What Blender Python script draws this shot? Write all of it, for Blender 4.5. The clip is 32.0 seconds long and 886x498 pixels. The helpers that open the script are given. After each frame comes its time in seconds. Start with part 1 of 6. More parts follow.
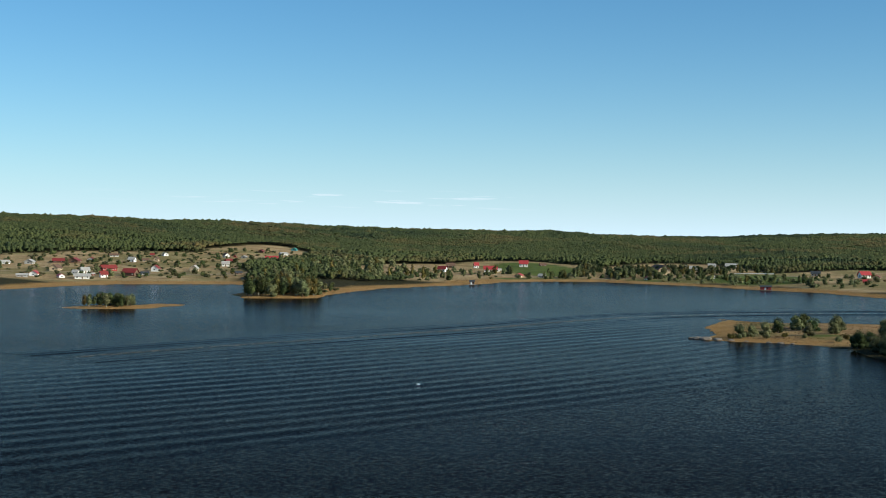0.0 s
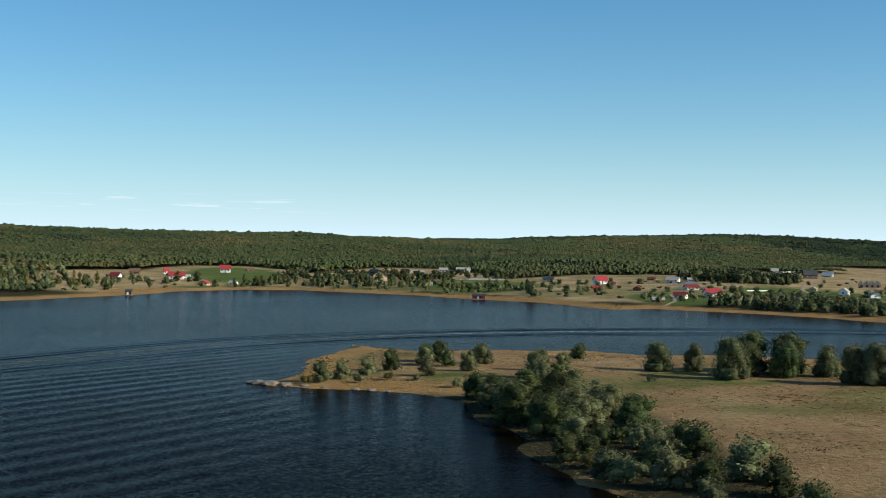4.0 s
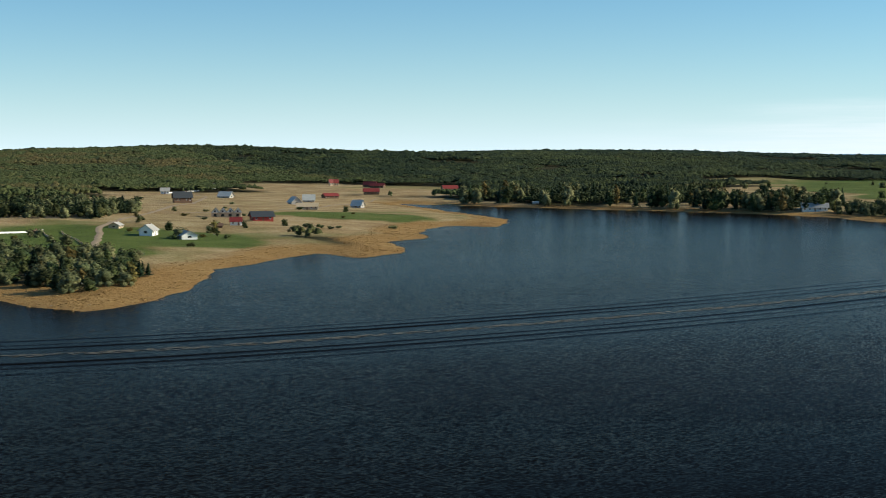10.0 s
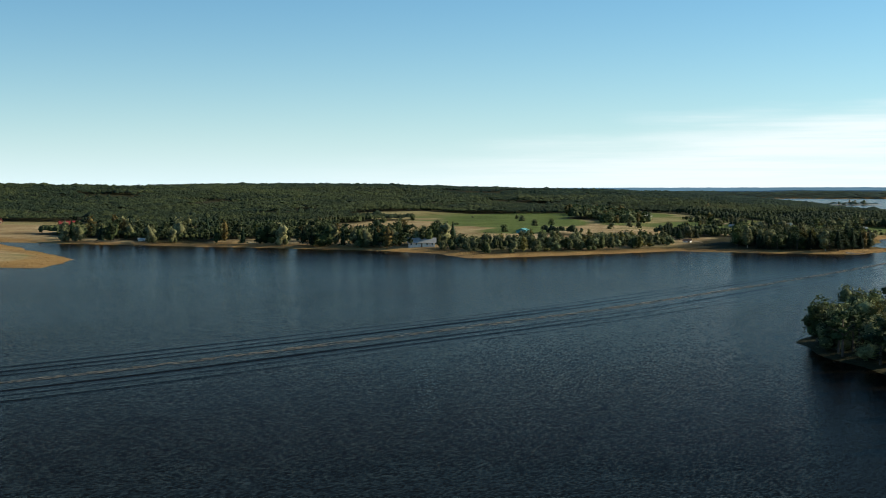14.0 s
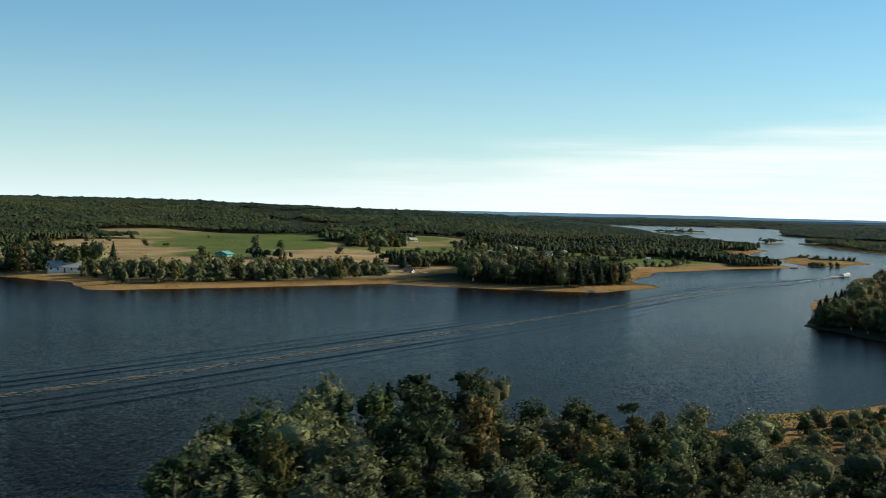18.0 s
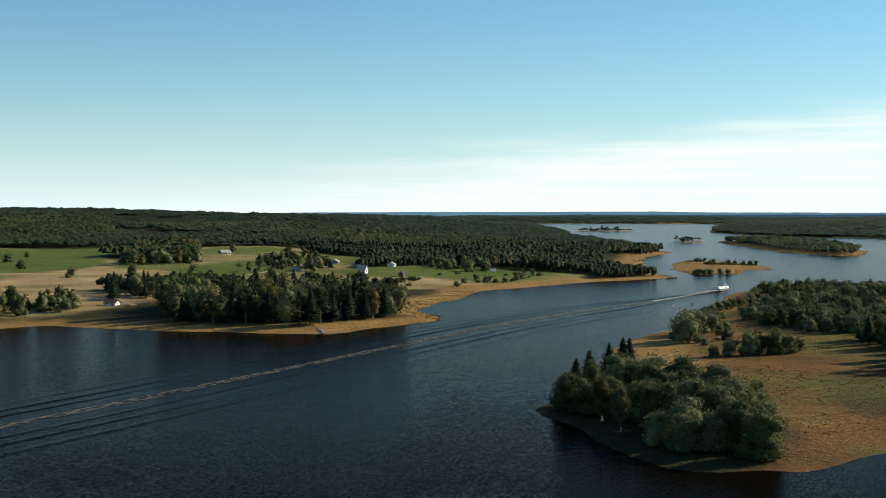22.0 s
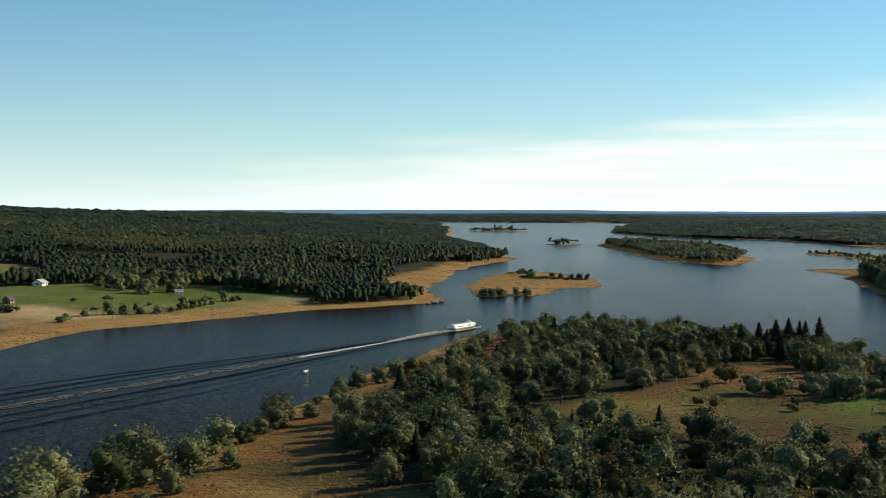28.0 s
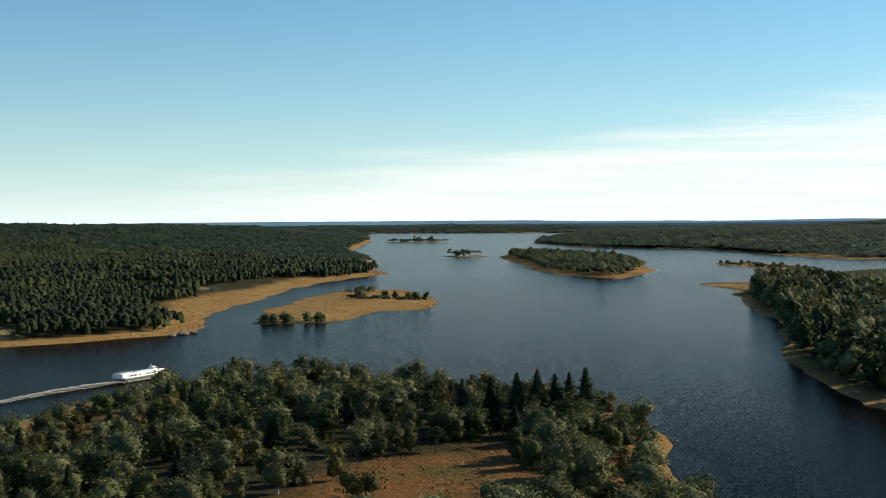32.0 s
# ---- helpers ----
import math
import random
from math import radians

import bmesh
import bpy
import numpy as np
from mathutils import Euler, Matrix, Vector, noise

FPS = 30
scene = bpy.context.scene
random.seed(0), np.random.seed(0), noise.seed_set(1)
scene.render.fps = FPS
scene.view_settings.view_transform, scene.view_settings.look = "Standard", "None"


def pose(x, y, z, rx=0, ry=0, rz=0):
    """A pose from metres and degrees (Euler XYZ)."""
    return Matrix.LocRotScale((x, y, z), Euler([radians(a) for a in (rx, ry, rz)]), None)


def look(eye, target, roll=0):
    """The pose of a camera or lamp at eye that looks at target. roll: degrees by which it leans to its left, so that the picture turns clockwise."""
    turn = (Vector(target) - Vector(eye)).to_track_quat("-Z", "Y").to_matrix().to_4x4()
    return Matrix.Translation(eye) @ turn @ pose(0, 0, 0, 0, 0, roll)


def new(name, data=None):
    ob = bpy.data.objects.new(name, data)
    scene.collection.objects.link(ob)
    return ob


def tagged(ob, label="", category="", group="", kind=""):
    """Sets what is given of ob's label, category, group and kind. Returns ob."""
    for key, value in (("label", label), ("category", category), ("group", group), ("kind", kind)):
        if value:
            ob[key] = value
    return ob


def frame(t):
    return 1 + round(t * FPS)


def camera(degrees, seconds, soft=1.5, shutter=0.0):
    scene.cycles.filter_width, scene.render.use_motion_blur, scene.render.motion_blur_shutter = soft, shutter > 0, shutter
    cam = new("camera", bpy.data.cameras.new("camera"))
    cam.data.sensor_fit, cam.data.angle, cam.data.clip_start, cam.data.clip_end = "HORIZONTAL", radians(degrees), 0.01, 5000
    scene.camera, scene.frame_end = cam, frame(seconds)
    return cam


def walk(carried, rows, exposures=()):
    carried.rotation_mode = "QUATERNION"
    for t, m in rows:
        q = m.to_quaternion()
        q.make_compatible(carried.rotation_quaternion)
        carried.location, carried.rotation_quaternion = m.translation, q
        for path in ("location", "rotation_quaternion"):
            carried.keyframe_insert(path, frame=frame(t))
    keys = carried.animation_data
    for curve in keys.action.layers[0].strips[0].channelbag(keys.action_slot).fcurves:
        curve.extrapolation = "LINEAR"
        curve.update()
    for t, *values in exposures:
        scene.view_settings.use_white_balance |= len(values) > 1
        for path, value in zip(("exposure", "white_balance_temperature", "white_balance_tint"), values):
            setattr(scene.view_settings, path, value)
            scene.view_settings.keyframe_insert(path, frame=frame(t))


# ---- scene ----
# The camera: a drone that follows a hydrofoil along a channel between wooded shores.
cam = camera(35.7, 32.0, 0.65, 0.2)
PATH = [
    (0, -0.00, 0.00, 20.26, 89.40, -0.84, 0.00),
    (0.5, 4.51, 9.31, 20.22, 89.48, -0.44, -1.05),
    (1, 9.60, 18.60, 20.22, 89.50, -0.24, -2.20),
    (1.5, 14.81, 27.91, 20.27, 89.54, -0.16, -3.19),
    (2, 20.67, 37.32, 20.34, 89.56, -0.09, -4.27),
    (2.5, 26.63, 47.15, 20.38, 89.56, -0.03, -5.27),
    (4.5, 57.98, 105.14, 19.45, 89.63, -1.07, -9.40),
    (5, 67.48, 120.98, 19.38, 89.53, -1.22, -10.47),
    (5.5, 77.09, 136.73, 19.34, 89.38, -1.25, -11.53),
    (6, 87.06, 152.03, 19.33, 89.20, -1.21, -12.87),
    (6.5, 97.14, 166.49, 19.33, 88.96, -1.11, -14.18),
    (7, 107.49, 180.05, 19.36, 88.68, -1.04, -15.72),
    (7.5, 117.62, 192.68, 19.41, 88.37, -0.88, -17.32),
    (8, 128.38, 204.30, 19.55, 87.99, -0.67, -19.13),
    (8.5, 139.39, 214.84, 19.81, 87.57, -0.43, -20.87),
    (9, 151.01, 224.07, 20.16, 87.06, -0.12, -22.99),
    (9.5, 162.44, 231.70, 20.51, 86.59, -0.12, -25.11),
    (10, 173.37, 237.24, 20.78, 86.09, 0.09, -27.66),
    (10.5, 182.22, 240.48, 20.92, 86.05, 0.31, -29.82),
    (11, 189.83, 241.84, 20.96, 86.17, 0.40, -31.73),
    (11.5, 197.01, 242.00, 20.93, 86.45, 0.36, -32.95),
    (12, 204.11, 241.80, 20.84, 86.68, 0.38, -34.10),
    (12.5, 211.15, 241.63, 20.72, 86.90, 0.39, -35.14),
    (13, 218.18, 241.72, 20.55, 87.11, 0.36, -36.27),
    (13.5, 225.50, 242.42, 20.34, 87.28, 0.14, -37.29),
    (14, 233.33, 243.86, 20.05, 87.49, 0.14, -38.65),
    (14.5, 242.14, 245.80, 19.72, 87.75, 0.24, -39.89),
    (15, 252.34, 248.08, 19.38, 88.00, 0.12, -40.95),
    (15.5, 263.06, 251.41, 19.07, 88.11, -0.03, -41.69),
    (17.5, 316.66, 274.85, 18.45, 88.39, -1.22, -44.04),
    (18, 330.59, 280.15, 18.66, 88.44, -1.17, -44.50),
    (18.5, 344.62, 285.15, 18.92, 88.45, -0.96, -44.80),
    (19, 358.69, 290.06, 19.22, 88.51, -0.66, -45.07),
    (19.5, 372.48, 294.95, 19.54, 88.50, -0.42, -45.29),
    (20, 385.95, 299.62, 19.80, 88.54, -0.25, -45.54),
    (20.5, 398.89, 304.06, 19.98, 88.49, -0.12, -45.72),
    (21, 411.53, 308.15, 20.09, 88.49, 0.02, -45.93),
    (21.5, 423.49, 312.22, 20.19, 88.47, 0.08, -46.07),
    (22, 435.04, 316.00, 20.28, 88.48, 0.16, -46.30),
    (22.5, 445.84, 319.52, 20.35, 88.48, 0.25, -46.48),
    (23, 456.22, 322.64, 20.46, 88.49, 0.35, -46.66),
    (23.5, 466.03, 325.63, 20.64, 88.51, 0.41, -46.84),
    (24, 475.79, 328.42, 20.84, 88.53, 0.52, -47.03),
    (24.5, 485.48, 331.21, 21.00, 88.52, 0.59, -47.16),
    (25, 495.36, 334.00, 21.08, 88.56, 0.61, -47.35),
    (25.5, 505.16, 337.22, 21.09, 88.56, 0.60, -47.50),
    (27.5, 555.69, 357.49, 20.15, 88.34, -0.09, -48.62),
    (28, 566.10, 360.33, 19.87, 88.40, -0.03, -48.84),
    (28.5, 575.94, 363.03, 19.61, 88.47, 0.13, -49.09),
    (29, 585.49, 365.58, 19.39, 88.54, 0.20, -49.39),
    (29.5, 594.68, 367.95, 19.21, 88.58, 0.24, -49.64),
    (30, 603.59, 370.00, 19.07, 88.62, 0.31, -49.99),
    (30.5, 612.08, 371.96, 18.96, 88.67, 0.37, -50.26),
    (31, 620.37, 373.58, 18.85, 88.73, 0.43, -50.49),
    (31.5, 628.37, 375.17, 18.71, 88.81, 0.48, -50.63),
    (32, 636.49, 376.63, 18.56, 88.87, 0.44, -50.77),
]
# A drone camera: no lean but the small one of its gimbal.
walk(cam, [(t, pose(x, y, z, rx, roll, yaw)) for t, x, y, z, rx, roll, yaw in PATH],
     exposures=[(0, 0.28, 5550, 0), (9, 0.36, 5800, 0), (18, 0.43, 6200, 0), (32, 0.44, 6400, 1)])

# ---- world and sun ----
SUN_AZ, SUN_EL = 113.0, 24.0      # degrees, clockwise from +y
world = bpy.data.worlds.new("sky")
scene.world = world
world.use_nodes = True


def build_sky():
    nt = world.node_tree
    nt.nodes.clear()
    n, l = nt.nodes.new, nt.links.new
    out, bg = n("ShaderNodeOutputWorld"), n("ShaderNodeBackground")
    sky = n("ShaderNodeTexSky")
    sky.sky_type = "NISHITA"
    sky.sun_disc = False
    sky.sun_elevation, sky.sun_rotation = radians(SUN_EL), radians(SUN_AZ)
    sky.altitude, sky.air_density, sky.dust_density, sky.ozone_density = 0, 0.9, 0.25, 4.0
    co = n("ShaderNodeTexCoord")
    sep = n("ShaderNodeSeparateXYZ")
    l(co.outputs["Generated"], sep.inputs[0])

    def math_node(op, a, b=None, c=None, clamp=False):
        m = n("ShaderNodeMath")
        m.operation, m.use_clamp = op, clamp
        for i, v in enumerate((a, b, c)):
            if v is None:
                continue
            if isinstance(v, (int, float)):
                m.inputs[i].default_value = v
            else:
                l(v, m.inputs[i])
        return m.outputs[0]

    # a thin veil of cirrus that rises towards the sun's side, and a few flat clouds low on the other side
    deg = 180 / math.pi
    az = math_node("MULTIPLY", math_node("ARCTAN2", sep.outputs[0], sep.outputs[1]), deg)
    el = math_node("MULTIPLY", math_node("ARCSINE", sep.outputs[2]), deg)

    def streaks(sx, sy, scale, detail, rough):
        c = n("ShaderNodeCombineXYZ")
        l(math_node("MULTIPLY", az, sx), c.inputs[0])
        l(math_node("MULTIPLY", el, sy), c.inputs[1])
        t = n("ShaderNodeTexNoise")
        t.inputs["Scale"].default_value, t.inputs["Detail"].default_value, t.inputs["Roughness"].default_value = scale, detail, rough
        l(c.outputs[0], t.inputs["Vector"])
        return t.outputs["Fac"]

    def step(v, a, b):
        r = n("ShaderNodeMapRange")
        r.interpolation_type = "SMOOTHSTEP"
        r.inputs["From Min"].default_value, r.inputs["From Max"].default_value = a, b
        l(v, r.inputs["Value"])
        return r.outputs[0]

    edge = math_node("MULTIPLY_ADD", az, 0.125, -3.4)
    below = math_node("SUBTRACT", edge, math_node("SUBTRACT", el, math_node("MULTIPLY_ADD", streaks(0.10, 0.9, 1.0, 5, 0.55), 3.0, -1.5)))
    veil = math_node("MULTIPLY", step(below, -0.6, 1.7), step(az, 22, 52))
    wisp = math_node("MULTIPLY_ADD", step(streaks(0.07, 2.2, 1.0, 6, 0.65), 0.36, 0.60), 0.42, 0.58)
    veil = math_node("MULTIPLY", math_node("MULTIPLY", veil, wisp), 0.92)
    band = math_node("MULTIPLY", math_node("MULTIPLY", step(el, 0.9, 1.3), step(el, 1.9, 1.5)), math_node("MULTIPLY", step(az, -16, -6), step(az, 6, 1)))
    flat = math_node("MULTIPLY", math_node("MULTIPLY", step(streaks(0.30, 5.2, 1.0, 5, 0.6), 0.55, 0.66), band), 0.55)
    fac = math_node("MAXIMUM", veil, flat)

    def blend(a, b, f, how="MIX"):
        mix = n("ShaderNodeMix")
        mix.data_type, mix.blend_type = "RGBA", how
        for v, k in ((a, "A"), (b, "B"), (f, "Factor")):
            if isinstance(v, tuple):
                mix.inputs[k].default_value = v
            elif isinstance(v, float):
                mix.inputs[k].default_value = v
            else:
                l(v, mix.inputs[k])
        return mix.outputs["Result"]

    # clear autumn air: deep cyan-blue above, a bright milky rim at the horizon
    clear = blend(sky.outputs[0], (0.80, 1.00, 1.015, 1), 1.0, "MULTIPLY")
    rim = math_node("MULTIPLY", math_node("POWER", 2.718, math_node("MULTIPLY", math_node("ABSOLUTE", el), -0.36)), 0.94)
    hazy = blend(clear, (7.9, 8.65, 9.0, 1), rim)
    l(blend(hazy, (8.9, 8.7, 8.7, 1), fac), bg.inputs["Color"])
    bg.inputs["Strength"].default_value = 0.088
    l(bg.outputs[0], out.inputs[0])


build_sky()
sun = new("sun", bpy.data.lights.new("sun", "SUN"))
sun.data.energy, sun.data.angle, sun.data.color = 5.0, radians(0.6), (1.0, 0.84, 0.62)
_az, _el = radians(SUN_AZ), radians(SUN_EL)
sun.matrix_world = look((0, 0, 0), (-math.sin(_az) * math.cos(_el), -math.cos(_az) * math.cos(_el), -math.sin(_el)))


# ---- materials ----
def material(name, rough=0.8, metal=0.0, spec=0.3):
    m = bpy.data.materials.new(name)
    m.use_nodes = True
    b = m.node_tree.nodes["Principled BSDF"]
    b.inputs["Roughness"].default_value = rough
    b.inputs["Metallic"].default_value = metal
    b.inputs["Specular IOR Level"].default_value = spec
    return m, m.node_tree, b


def rgb(c):
    return (c[0], c[1], c[2], 1.0)


def noise_node(nt, scale, detail=3, rough=0.55, kind="Object", stretch=None):
    co = nt.nodes.new("ShaderNodeTexCoord")
    src = co.outputs[kind]
    if stretch:
        mp = nt.nodes.new("ShaderNodeMapping")
        mp.inputs["Scale"].default_value = stretch
        nt.links.new(src, mp.inputs[0])
        src = mp.outputs[0]
    no = nt.nodes.new("ShaderNodeTexNoise")
    no.inputs["Scale"].default_value, no.inputs["Detail"].default_value, no.inputs["Roughness"].default_value = scale, detail, rough
    nt.links.new(src, no.inputs["Vector"])
    return no.outputs["Fac"]


def ramp_node(nt, fac, stops):
    r = nt.nodes.new("ShaderNodeValToRGB")
    el = r.color_ramp.elements
    el[0].position, el[0].color = stops[0][0], rgb(stops[0][1])
    el[1].position, el[1].color = stops[-1][0], rgb(stops[-1][1])
    for p, c in stops[1:-1]:
        e = el.new(p)
        e.color = rgb(c)
    nt.links.new(fac, r.inputs[0])
    return r.outputs[0]


def mixed(nt, a, b, fac, blend="MIX"):
    m = nt.nodes.new("ShaderNodeMix")
    m.data_type, m.blend_type = "RGBA", blend
    for v, k in ((a, "A"), (b, "B")):
        if isinstance(v, tuple):
            m.inputs[k].default_value = rgb(v)
        else:
            nt.links.new(v, m.inputs[k])
    if isinstance(fac, float):
        m.inputs["Factor"].default_value = fac
    else:
        nt.links.new(fac, m.inputs["Factor"])
    return m.outputs["Result"]


def bump(nt, b, fac, strength, dist):
    n = nt.nodes.new("ShaderNodeBump")
    n.inputs["Strength"].default_value, n.inputs["Distance"].default_value = strength, dist
    nt.links.new(fac, n.inputs["Height"])
    nt.links.new(n.outputs[0], b.inputs["Normal"])


def plain(name, colour, rough=0.7, metal=0.0, spec=0.3, scale=3.0, vary=0.25, bumps=0.0):
    """A painted or bare surface with grain and faint stains."""
    m, nt, b = material(name, rough, metal, spec)
    dark = tuple(v * (1 - vary) for v in colour)
    lite = tuple(min(1, v * (1 + vary * 0.6)) for v in colour)
    c = ramp_node(nt, noise_node(nt, scale, 5), [(0.3, dark), (0.7, lite)])
    c = mixed(nt, c, dark, noise_node(nt, scale * 0.21, 2), "MIX") if vary > 0.15 else c
    nt.links.new(c, b.inputs["Base Color"])
    if bumps:
        bump(nt, b, noise_node(nt, scale * 4, 4), bumps, 0.05)
    return m


def leaf_material(name, a, b_, c):
    """Foliage: colour varies from leaf clump to leaf clump and from tree to tree; some sun passes through the leaves."""
    m, nt, b = material(name, 0.75, 0, 0.12)
    g = nt.nodes.new("ShaderNodeNewGeometry")
    o = nt.nodes.new("ShaderNodeObjectInfo")
    col = ramp_node(nt, g.outputs["Random Per Island"], [(0.0, a), (0.5, b_), (1.0, c)])
    hue = nt.nodes.new("ShaderNodeHueSaturation")
    mr = nt.nodes.new("ShaderNodeMapRange")
    mr.inputs["To Min"].default_value, mr.inputs["To Max"].default_value = 0.488, 0.530
    nt.links.new(o.outputs["Random"], mr.inputs["Value"])
    nt.links.new(mr.outputs[0], hue.inputs["Hue"])
    mv = nt.nodes.new("ShaderNodeMapRange")
    mv.inputs["To Min"].default_value, mv.inputs["To Max"].default_value = 0.70, 1.35
    w = nt.nodes.new("ShaderNodeMath")
    w.operation, w.inputs[1].default_value = "FRACT", 0.0
    mu = nt.nodes.new("ShaderNodeMath")
    mu.operation, mu.inputs[1].default_value = "MULTIPLY", 7.31
    nt.links.new(o.outputs["Random"], mu.inputs[0])
    nt.links.new(mu.outputs[0], w.inputs[0])
    nt.links.new(w.outputs[0], mv.inputs["Value"])
    nt.links.new(mv.outputs[0], hue.inputs["Value"])
    grain = noise_node(nt, 5.5, 4, 0.7)
    # Shade in the gaps between leaves is painted: hollows darker, raised tufts lighter.
    leafy = ramp_node(nt, grain, [(0.36, (0.62, 0.64, 0.58)), (0.50, (1.0, 1.0, 0.95)), (0.66, (1.25, 1.22, 1.1))])
    nt.links.new(mixed(nt, col, leafy, 1.0, "MULTIPLY"), hue.inputs["Color"])
    nt.links.new(hue.outputs[0], b.inputs["Base Color"])
    bump(nt, b, grain, 0.7, 0.25)
    thin = nt.nodes.new("ShaderNodeBsdfTranslucent")
    nt.links.new(hue.outputs[0], thin.inputs["Color"])
    mix = nt.nodes.new("ShaderNodeMixShader")
    mix.inputs[0].default_value = 0.20
    nt.links.new(b.outputs[0], mix.inputs[1]), nt.links.new(thin.outputs[0], mix.inputs[2])
    nt.links.new(mix.outputs[0], nt.nodes["Material Output"].inputs[0])
    return m


LEAF_GREEN = leaf_material("leaf_green", (0.034, 0.044, 0.017), (0.062, 0.075, 0.027), (0.112, 0.120, 0.043))
LEAF_WILLOW = leaf_material("leaf_willow", (0.068, 0.072, 0.034), (0.124, 0.128, 0.060), (0.205, 0.200, 0.098))
LEAF_AUTUMN = leaf_material("leaf_autumn", (0.064, 0.053, 0.018), (0.112, 0.086, 0.027), (0.172, 0.128, 0.040))
NEEDLE_SPRUCE = leaf_material("needle_spruce", (0.009, 0.018, 0.010), (0.016, 0.029, 0.014), (0.030, 0.045, 0.021))
NEEDLE_PINE = leaf_material("needle_pine", (0.022, 0.035, 0.016), (0.040, 0.054, 0.024), (0.072, 0.083, 0.035))
BARK = plain("bark", (0.13, 0.10, 0.075), 0.9, scale=6, vary=0.4, bumps=0.6)
BIRCH_BARK = plain("birch_bark", (0.42, 0.38, 0.32), 0.8, scale=5, vary=0.4)


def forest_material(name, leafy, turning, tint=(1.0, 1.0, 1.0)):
    """Crowns of the far woods: conifers and, in wide patches, olive and turning broadleaves. tint: haze or sunlight
    painted over them.
    """
    m, nt, b = material(name, 0.85, 0, 0.1)
    g = nt.nodes.new("ShaderNodeNewGeometry")
    isl = g.outputs["Random Per Island"]
    a = ramp_node(nt, isl, [(0.0, (0.018, 0.028, 0.015)), (0.6, (0.022, 0.034, 0.017)), (1.0, (0.029, 0.041, 0.019))])
    c = ramp_node(nt, isl, [(0.0, (0.042, 0.052, 0.019)), (0.6, (0.050, 0.060, 0.022)), (1.0, (0.063, 0.070, 0.026))])
    t = ramp_node(nt, isl, [(0.0, (0.060, 0.052, 0.020)), (0.6, (0.082, 0.066, 0.026)), (1.0, (0.105, 0.078, 0.033))])

    def over(scale, lo, hi, detail):
        r = nt.nodes.new("ShaderNodeMapRange")
        r.inputs["From Min"].default_value, r.inputs["From Max"].default_value = lo, hi
        nt.links.new(noise_node(nt, scale, detail, 0.65), r.inputs["Value"])
        return r.outputs[0]

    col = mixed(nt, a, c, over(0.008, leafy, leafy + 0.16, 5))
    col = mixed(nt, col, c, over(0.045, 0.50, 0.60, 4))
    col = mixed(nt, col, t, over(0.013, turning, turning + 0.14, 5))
    grain = noise_node(nt, 3.4, 4, 0.7)
    # Here too the grain's hollows are painted darker, its bumps lighter, as leaf gaps.
    leafy = ramp_node(nt, grain, [(0.34, (0.60, 0.62, 0.60)), (0.5, (1.0, 1.0, 1.0)), (0.66, (1.42, 1.40, 1.32))])
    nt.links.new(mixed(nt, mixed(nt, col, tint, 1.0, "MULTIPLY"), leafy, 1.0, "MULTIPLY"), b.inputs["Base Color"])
    bump(nt, b, grain, 1.0, 0.45)
    return m


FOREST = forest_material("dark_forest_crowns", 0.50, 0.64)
# The bluish tint paints the haze of distance into these crowns' colour.
FOREST_HAZED = forest_material("distant_hazed_crowns", 0.60, 0.80, (0.64, 0.80, 1.05))
# West hill: more olive broadleaves, and a tint that paints its sunlight in.
FOREST_WEST = forest_material("olive_sunlit_crowns", 0.34, 0.52, (1.35, 1.35, 1.35))


def ground_material():
    """Soil, grass and straw; what grows where is kept in the attribute 'cover' (r: straw, g: meadow, b: reed litter)."""
    m, nt, b = material("ground_cover", 0.95, 0, 0.05)
    at = nt.nodes.new("ShaderNodeVertexColor")
    at.layer_name = "cover"
    sp = nt.nodes.new("ShaderNodeSeparateColor")
    nt.links.new(at.outputs[0], sp.inputs[0])
    fine, mid = noise_node(nt, 1.3, 6, 0.65), noise_node(nt, 0.07, 5, 0.6)
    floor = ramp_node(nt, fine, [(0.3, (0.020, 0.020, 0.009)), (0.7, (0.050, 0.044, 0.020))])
    straw = ramp_node(nt, mixed(nt, fine, mid, 0.5), [(0.35, (0.21, 0.135, 0.060)), (0.5, (0.36, 0.25, 0.125)), (0.65, (0.52, 0.40, 0.225))])
    brown = ramp_node(nt, mixed(nt, fine, mid, 0.6), [(0.34, (0.077, 0.043, 0.017)), (0.46, (0.163, 0.081, 0.031)), (0.56, (0.219, 0.103, 0.036)), (0.68, (0.258, 0.150, 0.055))])
    brown = mixed(nt, brown, (0.105, 0.078, 0.030), ramp_node(nt, noise_node(nt, 0.11, 5, 0.7), [(0.50, (0, 0, 0)), (0.66, (1, 1, 1))]))
    brown = mixed(nt, brown, (0.27, 0.195, 0.066), ramp_node(nt, noise_node(nt, 0.045, 5, 0.7), [(0.54, (0, 0, 0)), (0.70, (0.8, 0.8, 0.8))]))
    straw = mixed(nt, straw, brown, at.outputs["Alpha"])
    green = ramp_node(nt, mixed(nt, fine, mid, 0.55), [(0.35, (0.060, 0.085, 0.020)), (0.55, (0.095, 0.130, 0.028)), (0.7, (0.165, 0.150, 0.050))])
    reed = ramp_node(nt, mixed(nt, fine, mid, 0.45), [(0.33, (0.205, 0.116, 0.042)), (0.5, (0.295, 0.176, 0.064)), (0.68, (0.37, 0.25, 0.105))])
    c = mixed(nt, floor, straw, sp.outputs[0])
    c = mixed(nt, c, green, sp.outputs[1])
    c = mixed(nt, c, reed, sp.outputs[2])
    nt.links.new(c, b.inputs["Base Color"])
    bump(nt, b, fine, 1.0, 0.5)
    return m


GROUND = ground_material()


